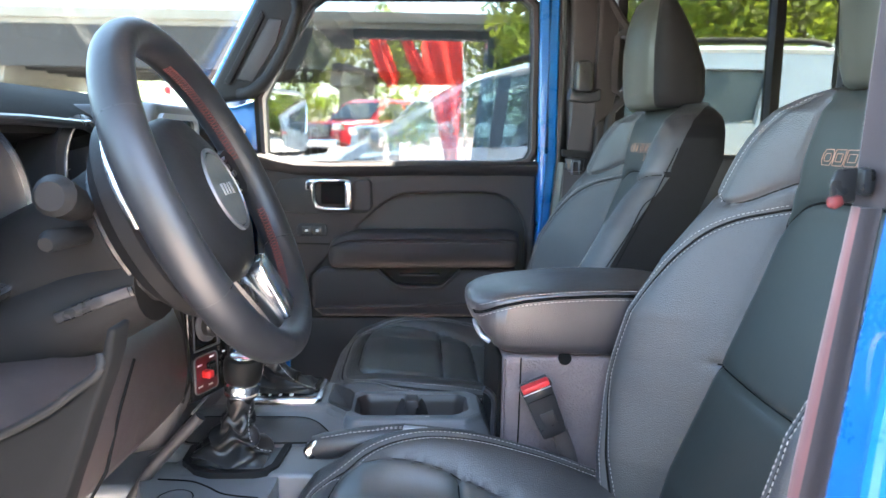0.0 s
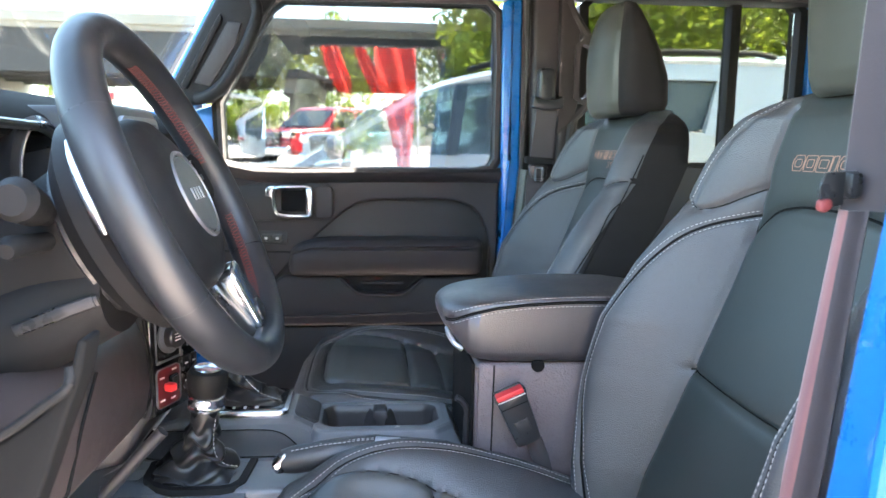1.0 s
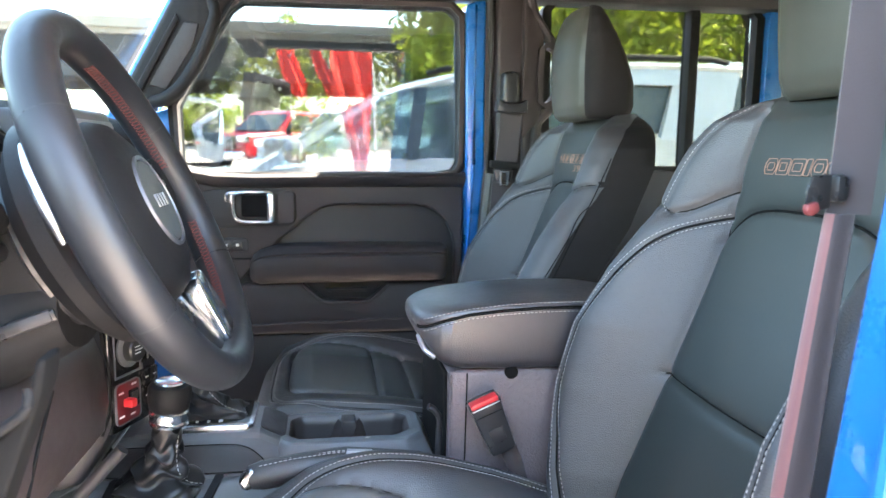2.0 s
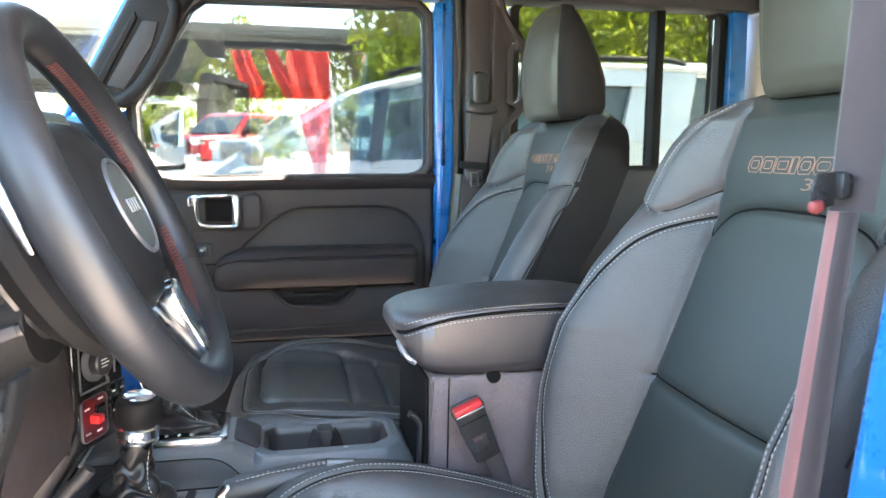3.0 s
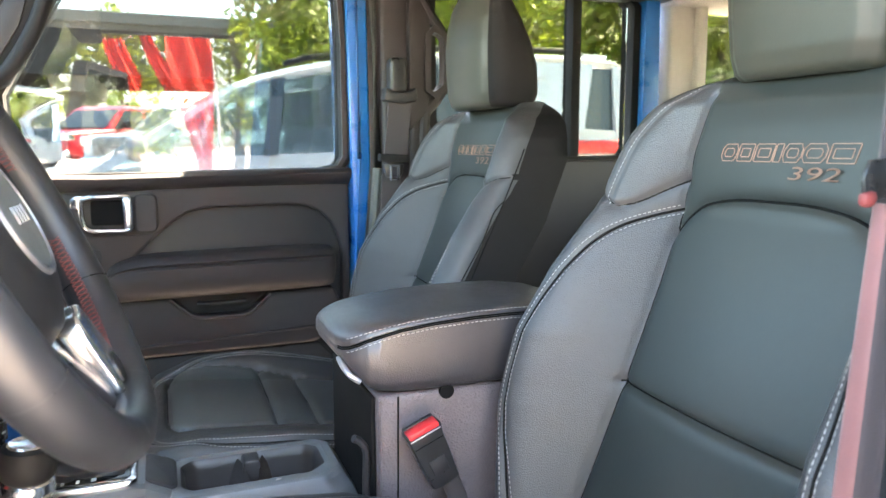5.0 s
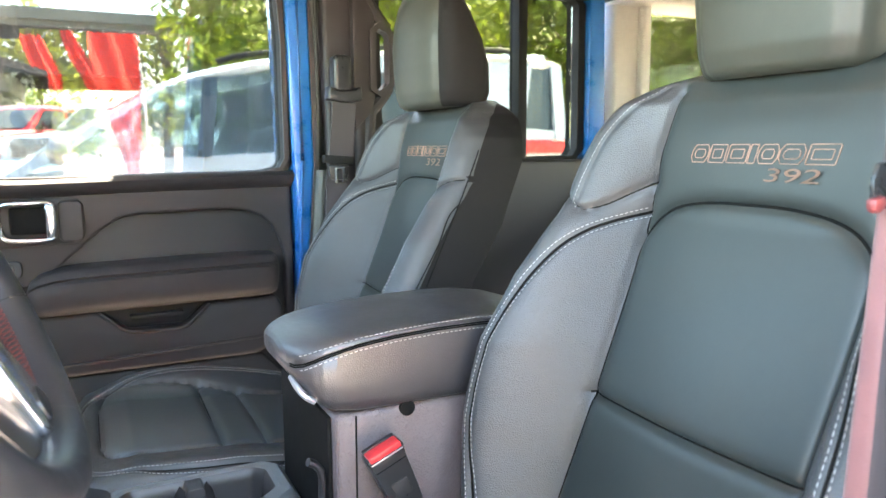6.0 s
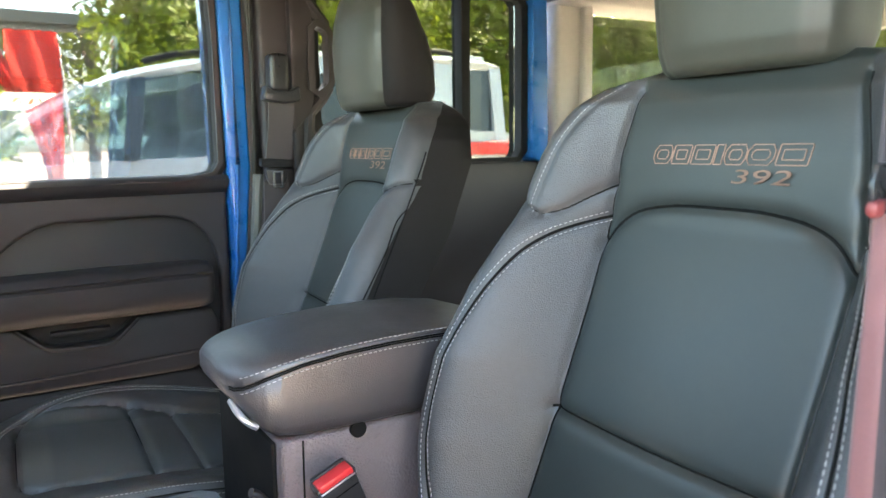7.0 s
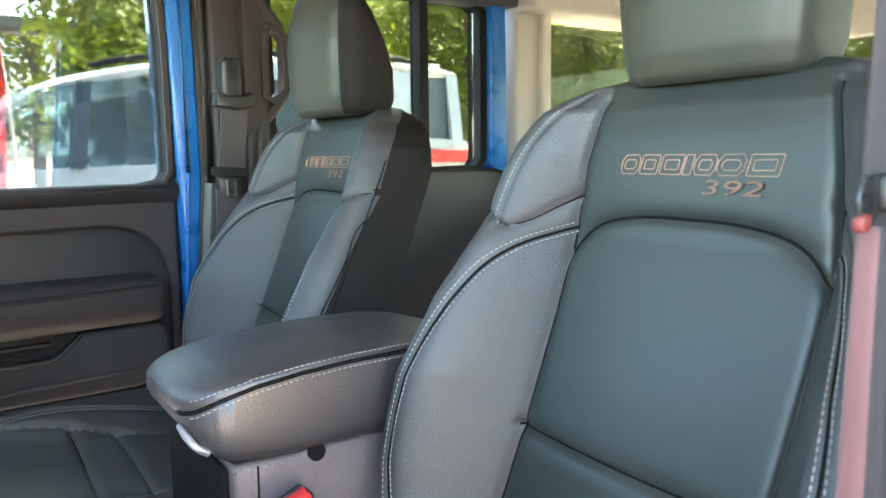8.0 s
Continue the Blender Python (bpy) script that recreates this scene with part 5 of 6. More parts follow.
for a0, a1 in ((20, 78), (102, 150), (210, 258), (282, 340)):
    for q in range(int((a1 - a0) / 1.6)):
        a = a0 + 1.6 * q
        rr = WR - 0.0163
        tube([on_wheel(a, rr - 0.0002, -0.006), on_wheel(a + 1.2, rr - 0.0002, 0.003)], 0.0005, 5, bm=bm)
        tube([on_wheel(a + 1.2, rr - 0.0002, -0.006), on_wheel(a, rr - 0.0002, 0.003)], 0.0005, 5, bm=bm)
tagged(part("stitching", bm, "red_thread", rim, "dark red cross stitching"), kind="stuff")
for a in (62, 118, 160, 200, 242, 298):
    part("rim_joint", tube([on_wheel(a, WR), on_wheel(a + 0.3, WR)], 0.01930, 24, side=tuple(wn), flat=0.85), "plastic_smooth", rim)
hubm = frame_z(tuple(WC - wn * 0.040), tuple(wn), (0, 1, 0))
part("hub", lathe([(0.060, -0.016), (0.080, -0.004), (0.088, 0.012), (0.087, 0.026), (0.079, 0.038), (0.062, 0.046), (0.045, 0.0495), (0.02, 0.0505), (0.002, 0.051)], hubm, 48), "plastic_dark", sw, "black airbag cover")
part("emblem_ring", lathe([(0.0385, 0.046), (0.0410, 0.0525), (0.0435, 0.0520), (0.0450, 0.045)], hubm, 40, cap=False), "dull_silver", sw, "dull silver badge ring")
part("emblem", lathe([(0.039, 0.046), (0.038, 0.0515), (0.002, 0.0525)], hubm, 40), "badge", sw, "dull grey-green badge")
bm = bmesh.new()
for k in range(4):
    box(-0.018 + 0.010 * k, -0.013 + 0.010 * k, -0.006, 0.006, 0.0512, 0.0538, 0.0005, bm=bm)
part("badge_mark", join(None, bm, hubm @ pose(0, 0, 0, 0, 0, 0)), "dull_silver", sw, "dull silver badge mark as bars")


def spoke(a, w0, w1, name, mat, h0, h1, r0=0.060, r1=None):
    r1 = r1 or WR - 0.006
    rows = []
    for t in np.linspace(0, 1, 8):
        r = r0 + (r1 - r0) * t
        w = w0 + (w1 - w0) * t + 0.012 * (abs(t - 0.5) * 2) ** 2
        h = h0 + (h1 - h0) * t
        side = (on_wheel(a + 90, 1.0) - WC)
        c = on_wheel(a, r, h)
        rows.append([c - side * w / 2 - wn * 0.006, c - side * w / 2 + wn * 0.004, c - side * w * 0.35 + wn * 0.008, c + side * w * 0.35 + wn * 0.008, c + side * w / 2 + wn * 0.004, c + side * w / 2 - wn * 0.006])
    return part(name, loft(rows), mat, sw)


for a in (82, 278):
    sp = spoke(a, 0.060, 0.046, "spoke", "plastic_dark", -0.030, -0.010)
    pm = frame_z(tuple(on_wheel(a, 0.116, -0.013)), tuple(wn), tuple(on_wheel(a, 1) - WC))
    pad = part("control_pad", join(None, prism(rounded(-0.026, 0.026, -0.019, 0.019, 0.008), "z", -0.002, 0.006, 0.002), pm), "piano", sp, "gloss black control pad")
    part("coverrim", join(None, ring_frame(rounded(-0.026, 0.026, -0.019, 0.019, 0.008), 0.003, "z", -0.002, 0.0045), pm), "silver", sp, "silver pad surround", angle=40)
    for kx, ky in ((-0.013, 0), (0.013, 0), (0, 0.010), (0, -0.010)):
        part("control_key", join(None, box(kx - 0.006, kx + 0.006, ky - 0.0035, ky + 0.0035, 0.005, 0.0075, 0.0015), pm), "plastic_smooth", sp)
# one broad lower spoke: a bright saddle with dark slot
sp = spoke(172, 0.052, 0.046, "lower_spoke", "plastic_smooth", -0.026, -0.008)
trim_m = frame_z(tuple(on_wheel(162, 0.117, -0.002)), tuple(wn), tuple(on_wheel(164, 1) - WC))
part("spoke_trim", join(None, prism(smooth_poly([(-0.032, -0.018), (0.008, -0.023), (0.031, -0.024), (0.035, 0.0), (0.031, 0.024), (0.008, 0.023), (-0.032, 0.018), (-0.035, 0.0)], 4), "z", -0.010, 0.008, 0.004, 3), trim_m), "chrome", sp, "bright satin spoke trim")
part("spoke_slot", join(None, prism(smooth_poly([(0.012, -0.010), (0.028, -0.012), (0.028, 0.012), (0.012, 0.010)], 4), "z", 0.006, 0.0095, 0.001), trim_m), "plastic_smooth", sp, "dark slot in the trim")
# cover behind the wheel, turning with it
part("rear_cover", lathe([(0.050, -0.080), (0.088, -0.078), (0.106, -0.062), (0.108, -0.048), (0.098, -0.040), (0.060, -0.036)], frame_z(tuple(WC), tuple(wn), (0, 1, 0)), 48), "plastic_dark", sw, "black cover behind the wheel")
# left spoke's chrome trim seen edge-on, added as a separate arc
part("shift_paddle", tube([on_wheel(a, 0.132, -0.034) for a in range(268, 305, 4)], [0.002, 0.003, 0.0042, 0.0048, 0.005, 0.005, 0.0046, 0.004, 0.003, 0.002], 10, side=tuple(wn), flat=0.6), "chrome", sw, "bright sliver of trim behind the rim")

# column, stalks, dash
col = thing("steering_column", (0.0, 0.435, 1.27), "black steering column shroud with two stalks", "steering column")
cm = frame_z(tuple(WC - wn * 0.055), tuple(-wn), (0, 1, 0))
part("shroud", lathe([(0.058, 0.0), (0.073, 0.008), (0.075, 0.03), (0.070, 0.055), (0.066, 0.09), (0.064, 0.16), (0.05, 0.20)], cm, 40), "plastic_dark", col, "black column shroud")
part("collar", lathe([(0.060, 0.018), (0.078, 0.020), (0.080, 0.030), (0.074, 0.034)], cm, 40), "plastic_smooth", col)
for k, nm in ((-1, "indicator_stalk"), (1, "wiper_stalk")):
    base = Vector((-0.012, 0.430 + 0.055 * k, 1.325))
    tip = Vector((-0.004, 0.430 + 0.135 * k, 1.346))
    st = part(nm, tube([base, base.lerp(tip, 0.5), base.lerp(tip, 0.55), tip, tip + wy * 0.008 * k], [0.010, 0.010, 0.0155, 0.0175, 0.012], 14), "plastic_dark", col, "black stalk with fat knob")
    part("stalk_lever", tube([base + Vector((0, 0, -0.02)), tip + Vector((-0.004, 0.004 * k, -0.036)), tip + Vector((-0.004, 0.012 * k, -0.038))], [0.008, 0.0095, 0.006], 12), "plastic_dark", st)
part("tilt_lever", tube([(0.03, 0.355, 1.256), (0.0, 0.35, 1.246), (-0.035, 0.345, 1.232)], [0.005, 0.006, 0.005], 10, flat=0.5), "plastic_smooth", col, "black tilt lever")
# paler tip stands for the glint on the lever
part("lever_tip", tube([(0.027, 0.3535, 1.2555), (0.005, 0.3500, 1.2480)], 0.0056, 10, flat=0.55), "plastic_soft", col, "grey lever tip in place of a glint")
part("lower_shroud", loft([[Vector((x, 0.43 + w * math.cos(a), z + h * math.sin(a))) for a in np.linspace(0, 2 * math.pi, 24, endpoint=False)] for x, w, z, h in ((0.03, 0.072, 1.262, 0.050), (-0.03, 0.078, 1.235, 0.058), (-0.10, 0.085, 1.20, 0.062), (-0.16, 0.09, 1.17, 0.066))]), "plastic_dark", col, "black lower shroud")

# ---- dashboard ----
da = thing("dashboard", (-0.15, YC, 1.2), "black dashboard with round gauges and centre stack", "dashboard")
pad = []
for y in (0.09, 0.13, 0.30, 0.60, 0.90, 1.20, 1.37, 1.41):
    k = 0.985 if y in (0.09, 1.41) else 1.0
    pad.append([Vector((x, y, 1.30 + (z - 1.30) * k)) for x, z in ((-0.50, 1.36), (-0.36, 1.44), (-0.28, 1.457), (-0.22, 1.455), (-0.155, 1.438), (-0.118, 1.418), (-0.108, 1.405), (-0.112, 1.395), (-0.15, 1.385), (-0.30, 1.36))])
part("upper_pad", loft(pad), "dash_top", da, "black padded dash top")
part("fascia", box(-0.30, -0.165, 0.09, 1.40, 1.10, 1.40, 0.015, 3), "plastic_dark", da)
part("lower_shell", prism([(-0.30, 1.14), (-0.10, 1.14), (-0.075, 1.10), (-0.10, 1.0), (-0.25, 0.96), (-0.32, 1.0)], "y", 0.86, 1.40, 0.02, 3), "plastic", da, "black lower dash in front of the passenger seat")
# cluster hood with two chrome-edged dials
part("cluster_hood", tube([(-0.105, 0.21, 1.402), (-0.100, 0.30, 1.407), (-0.098, 0.435, 1.408), (-0.100, 0.57, 1.405), (-0.103, 0.625, 1.393), (-0.110, 0.655, 1.365), (-0.110, 0.662, 1.30)], 0.0055, 10, side=(1, 0, 0)), "plastic_smooth", da, "glossy black cluster brow")
part("cluster_back", box(-0.19, -0.150, 0.24, 0.665, 1.24, 1.41, 0.006), "dark", da)
for gy in (0.346, 0.576):
    gm = frame_z((-0.150, gy, 1.325), (1, 0, 0.12), (0, 1, 0))
    d = part("dial_tube", lathe([(0.080, 0.0), (0.082, 0.045), (0.086, 0.055), (0.078, 0.060), (0.074, 0.050), (0.070, 0.004)], gm, 48, cap=False), "plastic_smooth", da, "deep black dial bezel")
    part("dial_rim", lathe([(0.0752, 0.0570), (0.0762, 0.0622), (0.0775, 0.0630), (0.0788, 0.0618), (0.0778, 0.0565)], gm, 48, cap=False), "chrome", d, "thin chrome dial rim")
    part("dial_face", lathe([(0.070, 0.004), (0.068, 0.006), (0.002, 0.006)], gm, 48), "dial", d, "dark unlit dial face")
    bmt = bmesh.new()
    for k in range(21):
        a = radians(-130 + 13 * k)
        c, s = math.sin(a), math.cos(a)
        tube([gm @ Vector((0.055 * s * 1.0, 0.055 * c, 0.0066)), gm @ Vector((0.062 * s, 0.062 * c, 0.0066))], 0.0006, 4, bm=bmt)
    part("dial_marks", bmt, "white_print", d, "pale dial ticks")
part("mid_display", box(-0.150, -0.140, 0.424, 0.498, 1.28, 1.375, 0.004), "dial", da, "dark driver display")
# knee panel and driver-side lower dash
KNEE = [(1.190, -0.050), (1.178, -0.018), (1.150, -0.008), (1.10, -0.004), (1.065, -0.010), (1.045, -0.026), (1.036, -0.060), (1.034, -0.11)]
rows = []
for y, k, dz in ((0.200, 0.060, 0.03), (0.215, 0.020, 0.028), (0.240, 0.004, 0.022), (0.30, 0.0, 0.014), (0.42, 0.0, 0.006), (0.55, 0.0, 0.0), (0.600, 0.0, -0.002), (0.615, 0.006, -0.004), (0.621, 0.025, -0.004)):
    rows.append([Vector((x - k, y, z + (dz if z < 1.12 else 0))) for z, x in KNEE] + [Vector((-0.14, y, 1.034 + dz)), Vector((-0.14, y, 1.190))])
part("knee_panel", loft(rows), "knee", da, "brownish-black knee panel", angle=50)
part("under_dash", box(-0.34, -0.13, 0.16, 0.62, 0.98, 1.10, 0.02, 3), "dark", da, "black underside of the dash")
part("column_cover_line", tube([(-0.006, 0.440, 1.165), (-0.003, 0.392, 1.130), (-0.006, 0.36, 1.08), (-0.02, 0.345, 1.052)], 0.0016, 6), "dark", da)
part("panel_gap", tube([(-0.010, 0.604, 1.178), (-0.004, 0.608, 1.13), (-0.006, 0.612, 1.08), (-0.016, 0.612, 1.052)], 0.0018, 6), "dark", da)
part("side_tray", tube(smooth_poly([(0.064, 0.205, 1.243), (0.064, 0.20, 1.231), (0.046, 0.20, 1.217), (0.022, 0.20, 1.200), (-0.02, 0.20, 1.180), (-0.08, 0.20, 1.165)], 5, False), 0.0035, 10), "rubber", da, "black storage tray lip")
# dash end panel, matt black to stand for the footwell's shade
part("side_cheek", prism([(0.076, 1.262), (0.072, 1.240), (0.066, 1.222), (0.055, 1.194), (0.046, 1.168), (0.036, 1.142), (0.028, 1.118), (-0.02, 1.07), (-0.30, 1.0), (-0.30, 1.15), (-0.08, 1.160), (-0.02, 1.175), (0.022, 1.195), (0.046, 1.212), (0.060, 1.226), (0.066, 1.245), (0.070, 1.262)], "y", 0.203, 0.232, 0.012, 3), "dark", da, "matt black end cheek below the tray, for the footwell's shade")
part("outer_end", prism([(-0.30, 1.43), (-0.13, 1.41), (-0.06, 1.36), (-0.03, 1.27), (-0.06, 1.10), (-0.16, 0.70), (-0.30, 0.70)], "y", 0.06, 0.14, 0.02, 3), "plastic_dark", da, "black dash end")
part("outer_fascia", prism([(0.14, 1.40), (0.26, 1.40), (0.26, 1.16), (0.14, 1.16)], "x", -0.13, -0.06, 0.02, 3), "plastic_dark", da)
lsw = part("light_switch", lathe([(0.014, 0.0), (0.016, 0.005), (0.014, 0.012), (0.010, 0.014), (0.002, 0.014)], frame_z((-0.030, 0.198, 1.262), (1, -0.75, 0.15)), 28), "plastic_smooth", da, "round headlamp switch")
part("switch_ring", lathe([(0.0165, 0.002), (0.0185, 0.005), (0.016, 0.007)], frame_z((-0.030, 0.198, 1.262), (1, -0.75, 0.15)), 28), "silver", lsw)
# centre stack: screen, vents, climate panel
stk = part("centre_tower", prism([(-0.20, 1.43), (-0.075, 1.432), (-0.060, 1.38), (-0.060, 1.26), (-0.018, 1.18), (-0.012, 1.05), (-0.05, 0.98), (-0.20, 0.95)], "y", 0.628, 0.868, 0.012, 3), "plastic_soft", da, "black centre tower")
part("screen_hood", prism([(0.672, 1.29), (0.672, 1.422), (0.69, 1.437), (0.85, 1.437), (0.868, 1.42), (0.868, 1.29)], "x", -0.12, -0.058, 0.008, 3), "plastic", stk, "black screen surround")
part("screen_bezel", ring_frame(rounded(0.694, 0.846, 1.300, 1.415, 0.012), 0.008, "x", -0.060, -0.052), "silver", stk, "silver screen bezel", angle=50)
part("touch_screen", prism(rounded(0.694, 0.846, 1.300, 1.415, 0.012), "x", -0.062, -0.0565, 0.0), "screen", stk, "dark touch screen, switched off", smooth=False)


def vent(y, z, x, r):
    vm = frame_z((x, y, z), (1, 0, 0.05), (0, 1, 0))
    v = part("air_vent", lathe([(r, 0.0), (r + 0.004, 0.012), (r, 0.020), (r - 0.006, 0.018), (r - 0.008, 0.002)], vm, 36, cap=False), "plastic_smooth", da, "round black air vent")
    part("vent_ring", lathe([(r - 0.005, 0.019), (r - 0.003, 0.0215), (r - 0.001, 0.0215), (r + 0.001, 0.0195)], vm, 36, cap=False), "silver", v, "silver vent ring")
    for k in (-1, 0, 1):
        part("vent_slat", join(None, box(-r * 0.9, r * 0.9, k * r * 0.45 - 0.002, k * r * 0.45 + 0.002, 0.004, 0.016, 0.001), vm), "plastic_smooth", v)


vent(0.912, 1.370, -0.150, 0.037)
vent(1.330, 1.370, -0.150, 0.037)
vent(0.165, 1.370, -0.150, 0.037)
# climate panel: a wedge turned towards the driver
cl = part("climate_panel", prism([(-0.012, 0.638), (0.0215, 0.722), (0.014, 0.733), (-0.03, 0.742), (-0.03, 0.638)], "z", 1.040, 1.188, 0.003), "piano", stk, "gloss black climate panel")
tilt = pose(-0.0105, 0.640, 0, 0, 0, -22)


def on_panel(bm):
    return join(None, bm, tilt)


km = tilt @ frame_z((0.0, 0.029, 1.142), (1, 0, 0.05), (0, 1, 0))
part("dial", lathe([(0.0165, 0.0), (0.0160, 0.016), (0.014, 0.018), (0.002, 0.018)], km, 32), "plastic_smooth", cl, "black climate dial")
part("dial_ring", lathe([(0.0170, 0.0), (0.0225, 0.002), (0.0225, 0.005), (0.0170, 0.007)], km, 32), "dull_silver", cl, "dull silver dial ring")
for k in (-1, 0, 1):
    part("dial_mark", join(None, box(-0.008, 0.006 - 0.004 * abs(k), 0.004 * k - 0.0006, 0.004 * k + 0.0006, 0.0180, 0.0186, 0.0), km), "white_print", cl)
for a, b, c, d in ((0.004, 0.052, 1.1085, 1.1115), (0.0035, 0.0055, 1.112, 1.176), (0.0520, 0.0545, 1.116, 1.184), (0.0680, 0.0705, 1.118, 1.184), (0.0520, 0.0575, 1.1080, 1.1160)):
    part("trim_strip", on_panel(box(0.0, 0.0022, a, b, c, d, 0.0008)), "dull_silver", cl)
for k in range(4):
    y0, z0 = 0.056 + 0.0165 * (k % 2), 1.062 + 0.024 * (k // 2)
    part("climate_key", on_panel(box(-0.002, 0.003, y0, y0 + 0.0145, z0, z0 + 0.020, 0.002)), "plastic_smooth", cl)
    part("key_mark", on_panel(box(0.0028, 0.0034, y0 + 0.004, y0 + 0.010, z0 + 0.009, z0 + 0.011, 0.0)), "white_print", cl)
part("upper_key", on_panel(box(-0.002, 0.003, 0.0575, 0.0665, 1.128, 1.152, 0.002)), "plastic_smooth", cl)
part("upper_key_mark", on_panel(box(0.0028, 0.0034, 0.060, 0.064, 1.138, 1.142, 0.0)), "white_print", cl)
sws = part("locker_panel", on_panel(prism(rounded(0.005, 0.050, 1.050, 1.100, 0.006), "x", -0.002, 0.0015, 0.0012)), "deep_red", cl, "deep red off-road switch panel")
part("panel_edge", on_panel(ring_frame(rounded(0.005, 0.050, 1.050, 1.100, 0.006), 0.0012, "x", -0.002, 0.0022)), "dull_silver", sws, angle=50)
part("toggle", on_panel(box(0.0, 0.014, 0.017, 0.029, 1.070, 1.081, 0.003)), "red", sws, "bright red toggle")
part("toggle_bed", on_panel(box(0.0, 0.005, 0.027, 0.044, 1.066, 1.089, 0.002)), "piano", sws)
for k in range(5):
    part("toggle_rib", on_panel(box(0.0045, 0.0062, 0.029 + 0.003 * k, 0.0305 + 0.003 * k, 1.069, 1.086, 0.0004)), "plastic_smooth", sws)
for a, b in ((0.009, 1.088), (0.009, 1.058), (0.034, 1.094), (0.030, 1.056)):
    part("panel_mark", on_panel(box(0.0014, 0.0021, a, a + 0.009, b, b + 0.0022, 0.0)), "white_print", sws, "white marking bar")
for k in (0, 1):
    part("stack_line", tube([(-0.010 - 0.012 * k, 0.630, 1.030 - 0.016 * k), (-0.012 - 0.012 * k, 0.74, 1.026 - 0.016 * k), (-0.012 - 0.012 * k, 0.866, 1.030 - 0.016 * k)], 0.0018, 6), "silver" if k == 0 else "dark", stk)
part("tunnel_rail", tube([(0.004, 0.618, 1.032), (-0.020, 0.616, 1.006), (-0.045, 0.614, 0.978), (-0.062, 0.612, 0.958), (-0.10, 0.612, 0.90)], 0.008, 12), "plastic_soft", da, "black tunnel edge rail")

# blue film on the far kick panel
kick = solid("kick_panel", box(-0.30, -0.02, 1.412, 1.43, 0.64, 0.985, 0.004), "blue", "blue painted kick panel by the passenger footwell", "panel", "structure")
bm = box(-0.5, 0.16, 0.90, 1.40, FLOOR, FLOOR + 0.012, 0.004)
solid("rubber_mat", bm, "rubber", "black ribbed rubber floor mat", "floor mat")

# rear bench, only its top shows behind the front seats
rb = thing("rear_bench", (1.45, YC, FLOOR), "dark rear bench seat", "car seat")
part("bench_back", prism([(1.42, 0.95), (1.50, 1.32), (1.62, 1.33), (1.60, 0.95)], "y", 0.10, 1.36, 0.03, 4), "leather", rb)
part("bench_cushion", box(0.98, 1.48, 0.10, 1.36, 0.78, 0.97, 0.04, 4), "leather", rb)

# ---- outside ----
M["white_paint"] = material("white_car_paint", (0.36, 0.40, 0.44), 0.3, vary=0.03, coat=0.6)
M["red_paint"] = material("red_car_paint", (0.36, 0.012, 0.02), 0.3, vary=0.06, coat=0.8)
M["grey_paint"] = material("grey_car_paint", (0.20, 0.21, 0.22), 0.3, metal=0.4, vary=0.06, coat=0.8)
M["car_glass"] = glass_pane("car_glass", (0.34, 0.46, 0.50), 1.5)
M["dark_glass"] = material("dark_car_glass", (0.03, 0.04, 0.045), 0.06, vary=0.2, rvary=0.03)
M["post_black"] = material("blue_black_post", (0.035, 0.045, 0.055), 0.35, vary=0.1)
M["tyre"] = material("tyre_rubber", (0.02, 0.02, 0.02), 0.85, vary=0.2)
M["concrete"] = material("pale_concrete", (0.16, 0.152, 0.13), 0.9, bump=0.3, bscale=20, vary=0.2, vscale=0.5)
M["girder"] = material("weathered_girder", (0.014, 0.0135, 0.0135), 0.7, vary=0.25, vscale=0.7)
M["bark"] = material("grey_brown_bark", (0.13, 0.10, 0.07), 0.9, bump=0.6, bscale=20, vary=0.3)
M["leaf"] = material("green_foliage", (0.10, 0.165, 0.02), 0.6, vary=0.3, vscale=0.4, island=0.5, color2=(0.31, 0.33, 0.045))
M["flag_red"] = material("red_flag_cloth", (0.80, 0.05, 0.03), 0.7, vary=0.12, vscale=3)
M["flag_white"] = material("white_flag_cloth", (0.75, 0.72, 0.70), 0.7, vary=0.1, vscale=3)
M["steel"] = material("galvanised_steel", (0.45, 0.46, 0.46), 0.5, metal=0.7, vary=0.15)

_ln, _ll = M["leaf"].node_tree.nodes, M["leaf"].node_tree.links
_tl, _mx, _pb = _ln.new("ShaderNodeBsdfTranslucent"), _ln.new("ShaderNodeMixShader"), _ln["Principled BSDF"]
_mx.inputs[0].default_value = 0.45
_ll.new(_pb.inputs["Base Color"].links[0].from_socket, _tl.inputs[0])
_ll.new(_pb.outputs[0], _mx.inputs[1])
_ll.new(_tl.outputs[0], _mx.inputs[2])
_ll.new(_mx.outputs[0], _ln["Material Output"].inputs[0])

# white car parked alongside
g = ground_z(3.3)
suv = thing("white_suv", (0.6, 4.1, g), "white family car parked alongside, dark glass", "car")
SY0, SY1 = 3.2, 5.02


def suv_section(x, top, w0, w1):
    """Lower body section: sill to shoulder."""
    return [Vector((x, SY0 + w0, g + 0.28)), Vector((x, SY0, g + 0.55)), Vector((x, SY0 - 0.01, g + 0.95)), Vector((x, SY0 + 0.02 + w1 * 0.3, top)), Vector((x, SY0 + 0.25 + w1, top + 0.035)), Vector((x, 4.11, top + 0.05)),
            Vector((x, SY1 - 0.25 - w1, top + 0.035)), Vector((x, SY1 - 0.02 - w1 * 0.3, top)), Vector((x, SY1 + 0.01, g + 0.95)), Vector((x, SY1, g + 0.55)), Vector((x, SY1 - w0, g + 0.28))]


